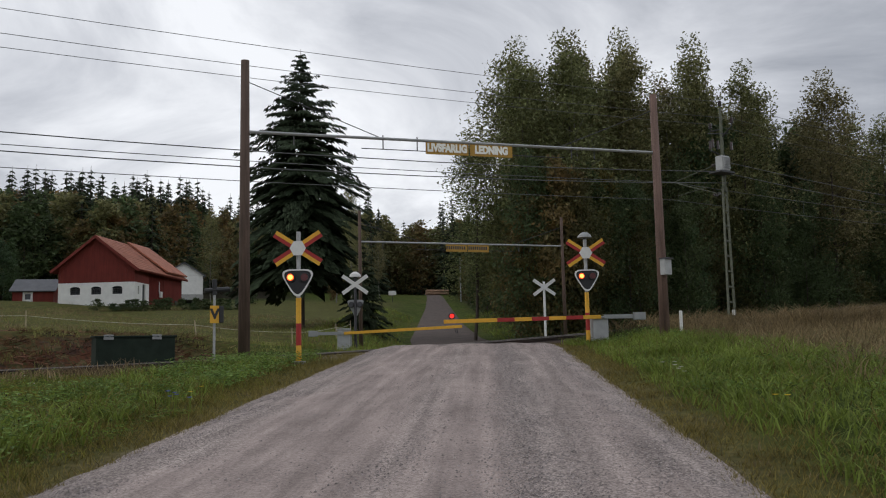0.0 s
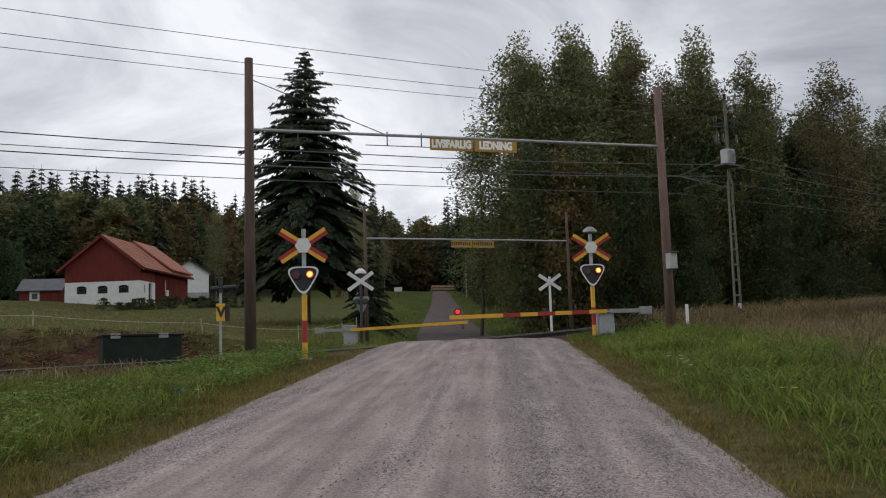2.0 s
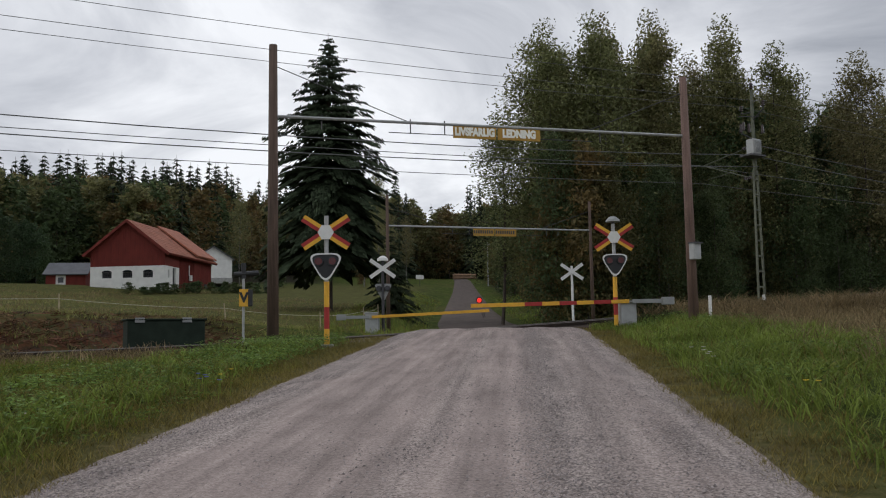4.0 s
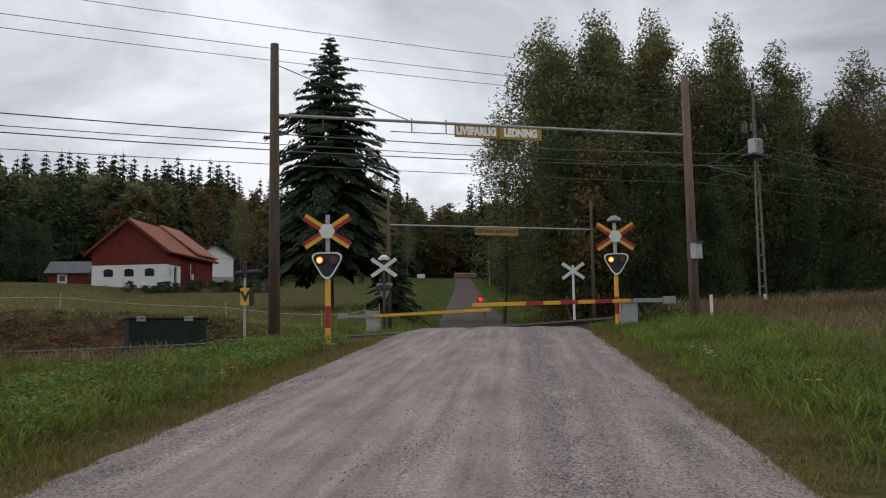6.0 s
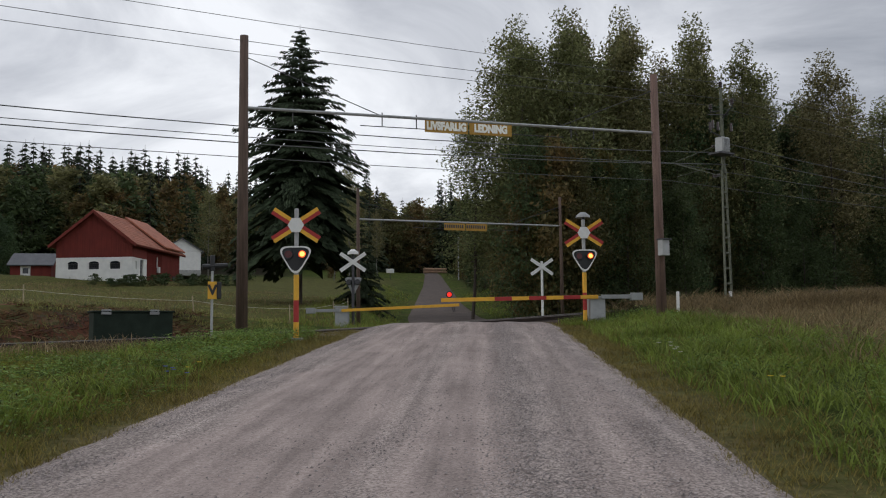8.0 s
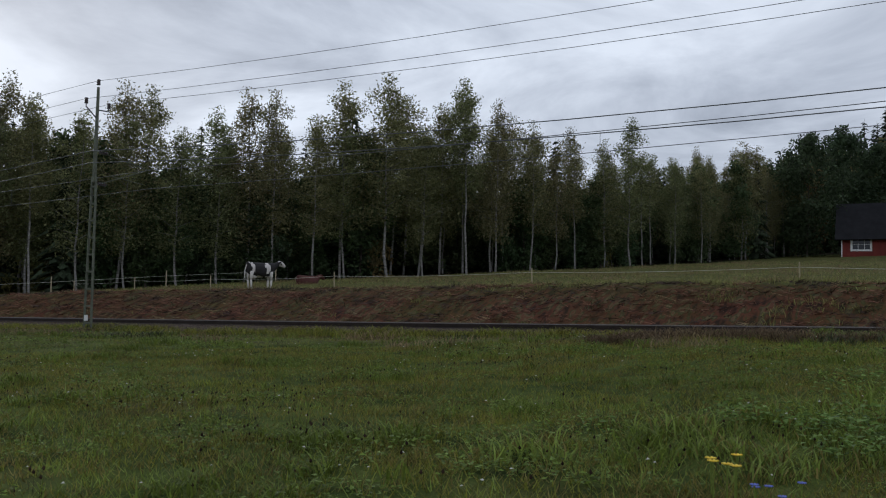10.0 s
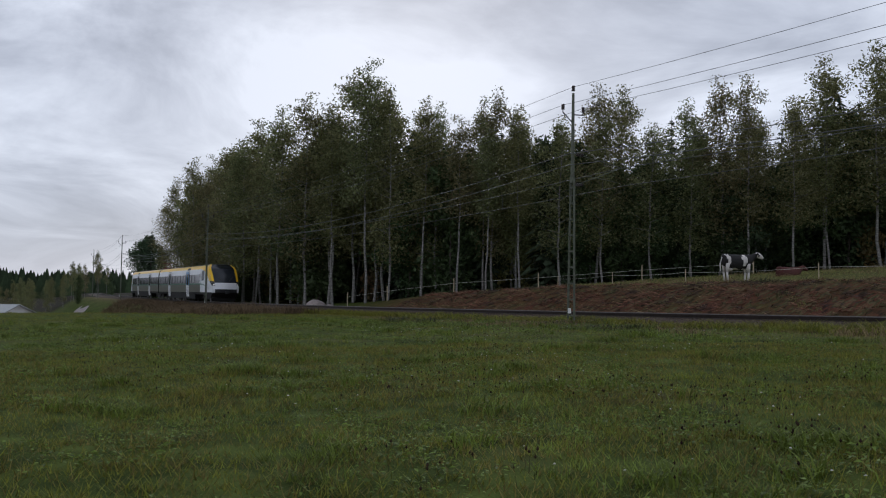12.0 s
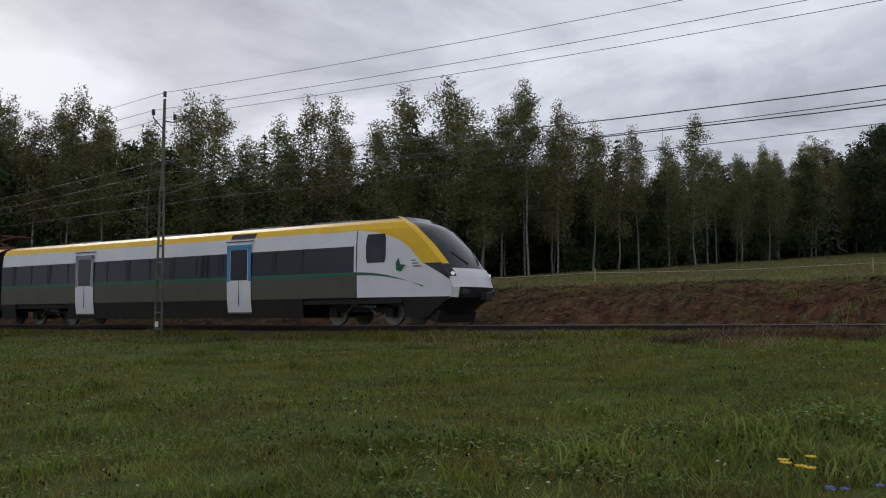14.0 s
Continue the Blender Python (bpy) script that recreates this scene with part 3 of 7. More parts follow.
def build_grass():
    def spots(count, xr, yr, keep, tall, n, spread):
        out = []
        while count > 0:
            count -= 1
            x, y = RND.uniform(*xr), RND.uniform(*yr)
            if not keep(x, y):
                continue
            hgt = tall * (0.85 + 0.45 * noise.noise((x * 0.35, y * 0.35, 9)) + 0.45 * noise.noise((x * 1.1, y * 1.1, 5)))
            out.append((x, y, height(x, y), max(0.05, hgt), n, spread))
        return out

    def p_of(x, y):
        return 0.8 * x - 0.6 * y - float(np.interp(0.6 * x + 0.8 * y, [20, 33], [-1.0, -0.85]))

    def near(x, y):
        return 4.5 < math.hypot(x, y) < 24

    field = spots(26000, (-26, 8), (0, 24), lambda x, y: p_of(x, y) < -3.6 and near(x, y), 0.10, 12, 0.24)
    own = [s for k, s in enumerate(field) if k % 5 > 1]
    scatter("olive_grass", [s for k, s in enumerate(field) if k % 5 < 2], "olive", blades, "yellowing meadow grass among the green", "grass")
    tufts = spots(3000, (-14, 6), (3, 13), lambda x, y: p_of(x, y) < -3.8 and 5 < math.hypot(x, y) < 13 and noise.noise((x * 0.6, y * 0.6, 12)) > 0.05, 0.12, 10, 0.2)
    scatter("grass_tufts", tufts, "lush", blades, "longer green grass tufts in the near meadow", "grass")
    scatter("field_grass", own, "grass", blades, "short green meadow grass with dry stalks", "grass")
    far_field = spots(9000, (-60, -10), (3, 25), lambda x, y: math.hypot(x, y) > 20, 0.10, 8, 0.4)
    scatter("meadow_grass", far_field, "grass", blades, "meadow grass running down to the railway", "grass")
    def patch(x, y, scale, seed, level):
        return noise.noise((x * scale, y * scale, seed)) + 0.5 * noise.noise((x * scale * 2.7, y * scale * 2.7, seed)) > level

    scatter("clover_leaves", spots(30000, (-42, 5), (1, 25), lambda x, y: p_of(x, y) < -3.7 and 4.5 < math.hypot(x, y) < 44 and patch(x, y, 0.45, 41, 0.02), 0.11, 7, 0.22), "cloverleaf", leafy, "low clover and dandelion leaves among the meadow grass", "weeds")
    scatter("grass_clumps", spots(16000, (-45, 4), (2, 25), lambda x, y: p_of(x, y) < -3.9 and 5 < math.hypot(x, y) < 48 and patch(x, y, 0.7, 52, 0.30), 0.20, 12, 0.18), "clump", blades, "thick dark green clumps in the meadow", "grass")
    heads = spots(5200, (-42, 3), (3, 24), lambda x, y: p_of(x, y) < -4.5 and 6 < math.hypot(x, y) < 42 and patch(x, y, 0.3, 63, 0.05), 0.2, 1, 0.1)
    scatter("seed_heads", [(x, y, z, 0.12 + 0.8 * t * RND.random(), RND.uniform(0.010, 0.018)) for x, y, z, t, _, _ in heads], "seedhead", seed_head, "dark withered flower heads over the meadow", "flowers")
    nettles = spots(5200, (-5, 12), (5, 24), lambda x, y: -6.6 < p_of(x, y) < -4.0 and y > 8.5 and patch(x, y, 0.5, 71, 0.0), 0.34, 22, 0.26)
    nettles += spots(2600, (5, 24), (0, 24), lambda x, y: 4.2 < p_of(x, y) < 9 and patch(x, y, 0.5, 75, 0.12), 0.36, 20, 0.26)
    scatter("verge_weeds", nettles, "nettle", leafy, "leafy green weeds and thistles along the road verge", "weeds")
    far_weeds = spots(2600, (-10, 8), (21.4, 23.6), lambda x, y: p_of(x, y) < -5.2 and patch(x, y, 0.4, 81, 0.05), 0.26, 6, 0.3)
    far_weeds += spots(9000, (-125, -55), (15, 33), lambda x, y: -11 < y - float(rail_y(x)) < -3.0, 0.6, 6, 0.5)
    scatter("brown_weeds", far_weeds, "brownweed", blades, "tall withered brown weeds beside the track", "weeds")
    scatter("bank_grass", spots(9000, (-60, 16), (30, 39), lambda x, y: 2.9 < y - float(rail_y(x)) < 10.5 and p_of(x, y) < -5.5 and patch(x, y, 0.5, 91, 0.42 - 0.012 * (x + 10) - 0.10 * max(0.0, y - float(rail_y(x)) - 6)), 0.24, 6, 0.35), "pasture", blades, "grass creeping over the railway bank", "grass")
    scatter("trackside_grass", spots(7500, (-62, -7), (23, 29), lambda x, y: -3.6 < y - float(rail_y(x)) < -1.2 and p_of(x, y) < -5, 0.28, 7, 0.25), "grass", blades, "green grass growing up to the ballast edge", "grass")
    scatter("pasture_straw", spots(9000, (-45, 32), (35.5, 92), lambda x, y: float(forest_depth(x, y)) < -1 and p_of(x, y) < -6 and y - float(rail_y(x)) > 8.5 and patch(x, y, 0.16, 95, 0.0), 0.26, 5, 0.5), "dry", blades, "pale ungrazed tufts in the pasture", "grass")
    arching = spots(1700, (3, 20), (-1, 18), lambda x, y: 4.3 < p_of(x, y) < 9 and math.hypot(x, y) > 5 and patch(x, y, 0.5, 99, -0.1), 0.48, 11, 0.24)
    scatter("arching_grass", arching, "lush", blades, "long arching green grass along the verge", "grass")
    verge = spots(7000, (-6, 14), (4, 25), lambda x, y: -6.8 < p_of(x, y) < -4.2 and 7.5 < y < 25 and noise.noise((x * 0.25, y * 0.25, 1)) > -0.25, 0.27, 8, 0.22)
    verge += spots(7000, (3, 24), (-2, 24), lambda x, y: 4.0 < p_of(x, y) < 8.5 and y < 24, 0.30, 9, 0.22)
    for side in (-1, 1):
        for _ in range(1300):
            v = road_point(RND.uniform(36, 110), side * RND.uniform(3.2, 8.5))
            verge.append((v.x, v.y, height(v.x, v.y), RND.uniform(0.16, 0.4), 5, 0.4))
    verge += spots(900, (18, 24), (22.6, 25), lambda x, y: 3.6 < p_of(x, y) < 9, 0.30, 8, 0.25)
    edge = spots(36000, (-8, 24), (-2, 25.5), lambda x, y: 2.85 + 0.45 * noise.noise((x * 0.8, y * 0.8, 7)) + 0.25 * noise.noise((x * 2.7, y * 2.7, 7)) < abs(p_of(x, y)) < 4.7 and y < 25.5, 0.11, 9, 0.2)
    scatter("edge_grass", edge, "olive", blades, "trodden yellowish grass at the road edge", "grass")
    scatter("yellow_verge", [(x + 0.1, y, z, t * 1.05, 3, s) for k, (x, y, z, t, n, s) in enumerate(verge) if k % 2], "olive", blades, "yellowing long blades along the verge", "grass")
    scatter("verge_grass", verge, "lush", blades, "lush long grass along the road verge", "grass")
    thin = spots(2500, (-8, 24), (-2, 25), lambda x, y: 2.9 < abs(p_of(x, y)) < 4.3 and y < 25, 0.12, 5, 0.2)
    thin += spots(5200, (6, 50), (-4, 25), lambda x, y: p_of(x, y) > 6.8 and math.hypot(x, y) < 50, 0.52, 5, 0.3)
    thin += spots(4200, (24, 75), (21, 25), lambda x, y: p_of(x, y) > 5.5, 0.75, 5, 0.3)
    thin += spots(3600, (-38, 11), (19.5, 25), lambda x, y: p_of(x, y) < -5.2 and noise.noise((x * 0.3, y * 0.3, 3)) > 0.22, 0.30, 4, 0.4)
    thin += spots(3600, (-45, 12), (22.8, 25.3), lambda x, y: p_of(x, y) < -5.0, 0.13, 5, 0.3)
    scatter("dry_stalks", thin, "dry", blades, "withered straw coloured grass stalks", "grass")
    def on_bank(lo, hi, level, seed):
        return lambda x, y: 3.2 < y - float(rail_y(x)) < 9.4 and p_of(x, y) < -7 and lo < noise.noise((x * 0.7, y * 0.4, seed)) + 0.25 * noise.noise((x * 1.3, y * 1.3, seed)) < hi

    scatter("bank_litter", spots(6000, (-60, 12), (30, 38), on_bank(0.02, 9, 0, 21), 0.26, 6, 0.35), "reddry", litter, "reddish brown cut brush and bracken on the railway bank", "brushwood")
    scatter("bank_brush", spots(6000, (-60, 12), (30, 38), on_bank(-9, -0.08, 0, 21), 0.22, 5, 0.4), "darkbrush", litter, "dark dead brushwood on the railway bank", "brushwood")
    scatter("bank_straw", spots(2600, (-60, 14), (30, 38.5), on_bank(0.10, 9, 0, 35), 0.24, 5, 0.35), "dry", litter, "pale straw lying on the railway bank", "grass")
    weeds = spots(1500, (-60, 14), (29.6, 38), on_bank(0.12, 9, 0, 50), 0.3, 5, 0.3) + spots(2600, (-40, 11), (20.5, 25.2), lambda x, y: p_of(x, y) < -5.2 and noise.noise((x * 0.3, y * 0.3, 8)) > 0.24, 0.26, 5, 0.3)
    weeds += spots(3000, (-40, 12.5), (23.4, 25.1), lambda x, y: p_of(x, y) < -5.0, 0.10, 5, 0.25) + spots(2400, (19, 60), (22.5, 24.9), lambda x, y: p_of(x, y) > 4.2, 0.42, 6, 0.3)
    scatter("trackside_weeds", weeds, "weed", blades, "dull green weeds beside the track", "weeds")
    pasture = spots(26000, (-50, 30), (35, 90), lambda x, y: float(forest_depth(x, y)) < 0 and p_of(x, y) < -5 and y - float(rail_y(x)) > 8.3, 0.15, 4, 0.5)
    scatter("pasture_grass", pasture, "pasture", blades, "cropped pasture grass on the rising slope", "grass")


def pebble(spot):
    x, y, z, r = spot
    v = [(x + r * RND.uniform(0.7, 1.2) * math.cos(a), y + r * RND.uniform(0.7, 1.2) * math.sin(a), z + RND.uniform(-0.2, 0.25) * r) for a in (0.2, 1.7, 3.3, 4.8)]
    v += [(x + 0.2 * r, y, z + r * RND.uniform(0.5, 0.9))]
    return v, [(0, 1, 4), (1, 2, 4), (2, 3, 4), (3, 0, 4)]


def build_gravel():
    spots = []
    while len(spots) < 72000:
        q = 4 + 28 * RND.random() ** 1.5
        s = RND.choice((-1, 1))
        o = s * RND.triangular(2.0, 3.3, 2.75) if RND.random() < 0.48 else (RND.gauss(1.35, 0.28) if RND.random() < 0.6 else (RND.gauss(0, 0.25) if RND.random() < 0.5 else RND.uniform(-2.3, 2.3)))
        v = road_point(q, o)
        spots.append((v.x, v.y, v.z + 0.045 - 0.10 * max(0, (abs(o) - 2.5) / 0.75) ** 2 - 0.018 * o * o / 4, 0.005 + 0.013 * RND.random() ** 2))
    scatter("loose_gravel", spots, "gravel_stone", pebble, "loose crushed stones along the road edge", "gravel")


# ---- railway ----
def along(x, side=0.0, up=0.0):
    return Vector((x, float(rail_y(x)) + side, float(rail_z(x)) + up))


def build_track():
    xs = np.concatenate([np.arange(-260, -60, 4.0), np.arange(-60, 60, 1.0), np.arange(60, 201, 4.0)])
    track = thing("railway_track", "single railway track with rusty rails on grey ballast", "railway track")
    track["kind"] = "structure"
    prof = [(-2.4, -0.50), (-1.55, -0.21), (1.55, -0.21), (2.4, -0.50)]
    verts = [along(x, a, b + 0.03 * noise.noise((x * 2, a, 0))) for x in xs for a, b in prof]
    n = len(prof)
    faces = [(i * n + j, (i + 1) * n + j, (i + 1) * n + j + 1, i * n + j + 1) for i in range(len(xs) - 1) for j in range(n - 1)]
    raw("ballast_bed", verts, [f[::-1] for f in faces], "ballast", track)
    for s in (-0.75, 0.75):
        for name, mat, prof2 in (("rail", "rail", [(-0.06, -0.17), (-0.02, -0.14), (-0.035, -0.02), (0.035, -0.02), (0.02, -0.14), (0.06, -0.17)]),
                                 ("rail_head", "railhead", [(-0.03, -0.019), (-0.025, 0.0), (0.025, 0.0), (0.03, -0.019)])):
            vs = [along(x, s + a, b) for x in xs for a, b in prof2]
            k = len(prof2)
            fs = [((i + 1) * k + j, i * k + j, i * k + j + 1, (i + 1) * k + j + 1) for i in range(len(xs) - 1) for j in range(k - 1)]
            raw(name, vs, fs, mat, track)
    stones = []
    for _ in range(9000):
        x = RND.uniform(-45, 30)
        a = RND.uniform(-2.4, 2.0)
        if 0.64 < abs(a) < 0.86 or 13 < x < 24:
            continue
        p = along(x, a)
        stones.append((p.x, p.y, p.z - 0.21 - max(0, abs(a) - 1.55) * 0.33, RND.uniform(0.02, 0.045)))
    scatter("ballast_stones", stones, "ballast", pebble, "grey and rusty crushed ballast stones between the rails", "gravel")
    return track


build_ground()
build_road()
build_track()


# ---- trees ----
def leaf_cloud(centres, per, size, spread, rng, droop=0.0):
    """Small leaf sprays round the given centres: one folded quad each."""
    c = np.repeat(np.asarray(centres, float), per, axis=0)
    n = len(c)
    s = spread if np.ndim(spread) else np.array([spread, spread, spread * 0.8])
    s = np.repeat(s, per, axis=0) if np.ndim(s) == 2 else s
    p = c + np.clip(rng.normal(0, 1, (n, 3)), -1.5, 1.5) * s
    a = rng.normal(0, 1, (n, 3))
    a[:, 2] -= droop
    a /= np.linalg.norm(a, axis=1)[:, None]
    b = np.cross(a, rng.normal(0, 1, (n, 3)))
    b /= np.linalg.norm(b, axis=1)[:, None]
    k = size * rng.uniform(0.55, 1.25, (n, 1))
    v = np.stack([p - a * k, p - b * k * 0.45, p + a * k, p + b * k * 0.45], 1).reshape(-1, 3)
    f = np.arange(4 * n).reshape(n, 4)
    return v, f


def trunk_mesh(bm, points, radii, sides=7):
    for i in range(len(points) - 1):
        rod(bm, points[i], points[i + 1], radii[i], radii[i + 1], sides)


def broad_tree(name, label, seed, tall, base, wide, leaf, bark, per=34, clusters=80, size=0.17, pointed=0.8, spread=0.5, limbs=16, second=None):
    """A leafy tree: trunk, limbs and a crown of leaf sprays gathered round the limb ends."""
    rng = np.random.default_rng(seed)
    t = thing(name, label, "tree")
    bm = nb()
    n = 9
    bend = rng.normal(0, 0.007 * tall, (n, 2)).cumsum(0) * 0.6
    pts = [(bend[i, 0] if i else 0, bend[i, 1] if i else 0, tall * 0.97 * i / (n - 1) - 0.3 * (i == 0)) for i in range(n)]
    rad = [max(0.015, 0.0058 * tall * (1 - 0.93 * i / (n - 1))) for i in range(n)]
    trunk_mesh(bm, pts, rad)
    centres = []
    for k in range(limbs):
        z0 = tall * (base + (0.9 - base) * (k + rng.random()) / limbs)
        f = (z0 / tall - base) / (1 - base)
        reach = wide * min(1.0, (f + 0.18) / 0.42) * math.sqrt(max(0.04, 1 - f ** (2.2 - pointed))) * rng.uniform(0.5, 1.05)
        a = rng.uniform(0, 6.283)
        x0 = np.interp(z0, [p[2] for p in pts], [p[0] for p in pts])
        y0 = np.interp(z0, [p[2] for p in pts], [p[1] for p in pts])
        end = (x0 + reach * math.cos(a), y0 + reach * math.sin(a), z0 + reach * rng.uniform(0.25, 0.8))
        rod(bm, (x0, y0, z0), end, 0.0022 * tall * (1.1 - f), 0.01, 4)
        for g in np.linspace(0.35, 1.0, max(2, clusters // limbs)):
            centres.append((x0 + (end[0] - x0) * g, y0 + (end[1] - y0) * g, z0 + (end[2] - z0) * g - 0.2 * g * g))
    part("trunk", bm, bark, t)
    for k in range(6):
        centres.append((pts[-1][0] + rng.normal(0, 0.15), pts[-1][1] + rng.normal(0, 0.15), tall * (0.88 + 0.02 * k)))
    centres = np.array(centres)
    centres += rng.normal(0, 0.10 * wide, (len(centres), 3)) * np.clip(1.3 - centres[:, 2:3] / tall, 0.2, 1)
    level = np.clip(1.1 - 0.62 * np.clip((centres[:, 2] / tall - 0.45) / 0.55, 0, 1), 0.42, 1)
    room = np.stack([spread * level, spread * level, spread * level * 0.9], 1)
    if second:
        pick = np.zeros(len(centres), bool)
        pick[np.argsort(np.linalg.norm(centres - second[1], axis=1))[: int(len(centres) * second[2])]] = True
        v, f = leaf_cloud(centres[pick], per, size, room[pick], rng, 0.3)
        raw("autumn_foliage", v, f, second[0], t)
        centres, room = centres[~pick], room[~pick]
    v, f = leaf_cloud(centres, per, size, room, rng, 0.4)
    raw("crown", v, f, leaf, t)
    return t


def spruce(name, label, seed, tall, wide, whorls, per, leaf="needle", base=0.06, ragged=0.25, spray=1.0, fill=1.0):
    """Whorls of drooping boughs, each a fan of hanging needle sprays."""
    rng = np.random.default_rng(seed)
    t = thing(name, label, "tree")
    bm = nb()
    trunk_mesh(bm, [(0, 0, -0.3), (0, 0, tall * 0.5), (0, 0, tall)], [0.013 * tall, 0.008 * tall, 0.01], 8)
    vs, fs = [], []
    boughs = bm
    for k in range(whorls):
        f = (k + 0.3 * rng.random()) / whorls
        z0 = tall * (base + (0.985 - base) * f)
        arms = int(5 + 4 * (1 - f))
        for j in range(arms):
            a = 6.283 * (j + rng.uniform(-0.3, 0.3)) / arms + k
            r = wide * (min(1.0, (1 - f) * fill) ** 0.85) * rng.uniform(1 - ragged * 1.6, 1.0 + ragged * 0.4) + 0.12
            if rng.random() < 0.05:
                r *= 0.5
            ca, sa = math.cos(a), math.sin(a)
            rise = 0.25 * r * (f - 0.45)
            zb = z0 + rng.uniform(-0.75, 0.75) * tall / whorls * min(1, r)
            sag = (0.30 + 0.14 * min(1, tall / 18)) * r * (1.08 - f)
            if r > 1.2:
                rod(boughs, (0, 0, zb), (ca * r * 0.8, sa * r * 0.8, zb + rise - sag * 0.6), 0.03, 0.01, 3)
            for _ in range(max(4, int(per * (0.35 + r / wide)))):
                g = rng.uniform(0.12, 1.0)
                w = rng.normal(0, 0.11) * r * (1.1 - 0.6 * g) + rng.normal(0, 0.05)
                z = zb + rise * g - sag * g * g + 0.10 * sag * max(0, g - 0.8)
                px, py = ca * r * g - sa * w, sa * r * g + ca * w
                ln = rng.uniform(0.35, 0.8) * (0.24 + 0.85 * (1 - f)) * max(0.5, tall / 17) * spray
                hang = rng.uniform(0.25, 1.0) * ln
                out = ln * 0.75
                wd = ln * 0.32
                k0 = len(vs)
                vs += [(px - ca * out * 0.2, py - sa * out * 0.2, z + 0.06), (px - sa * wd, py + ca * wd, z - hang * 0.4),
                       (px + ca * out, py + sa * out, z - hang), (px + sa * wd, py - ca * wd, z - hang * 0.4)]
                fs.append((k0, k0 + 1, k0 + 2, k0 + 3))
    part("trunk", boughs, "bark", t)
    raw("crown", vs, fs, leaf, t)
    return t


def tree_pose(x, y, scale, wide=None, sink=0.1):
    w = wide or scale
    return Matrix.Translation((x, y, height(x, y) - sink)) @ pose(0, 0, 0, 0, 0, RND.uniform(0, 360)) @ Matrix.Diagonal((w, w, scale, 1))


def put(tree, x, y, scale=1.0, wide=None):
    return copy_thing(tree, tree_pose(x, y, scale, wide))


def woods(name, label, spots):
    """Many trees as one object: spots of a tree and its pose."""
    verts, faces, mats, slots = [], [], [], {}
    at = 0
    for tree, m in spots:
        mm = np.array(m)
        for o in tree.children:
            me = o.data
            v = np.empty(len(me.vertices) * 3)
            me.vertices.foreach_get("co", v)
            verts.append(v.reshape(-1, 3) @ mm[:3, :3].T + mm[:3, 3])
            slot = slots.setdefault(me.materials[0].name, len(slots))
            for p in me.polygons:
                faces.append([k + at for k in p.vertices])
            mats += [slot] * len(me.polygons)
            at += len(me.vertices)
    me = bpy.data.meshes.new(name)
    me.from_pydata(np.concatenate(verts).tolist(), [], faces)
    for key in slots:
        me.materials.append(bpy.data.materials[key])
    me.polygons.foreach_set("material_index", mats)
    return tagged(new(name, me), label, "forest", kind="stuff")


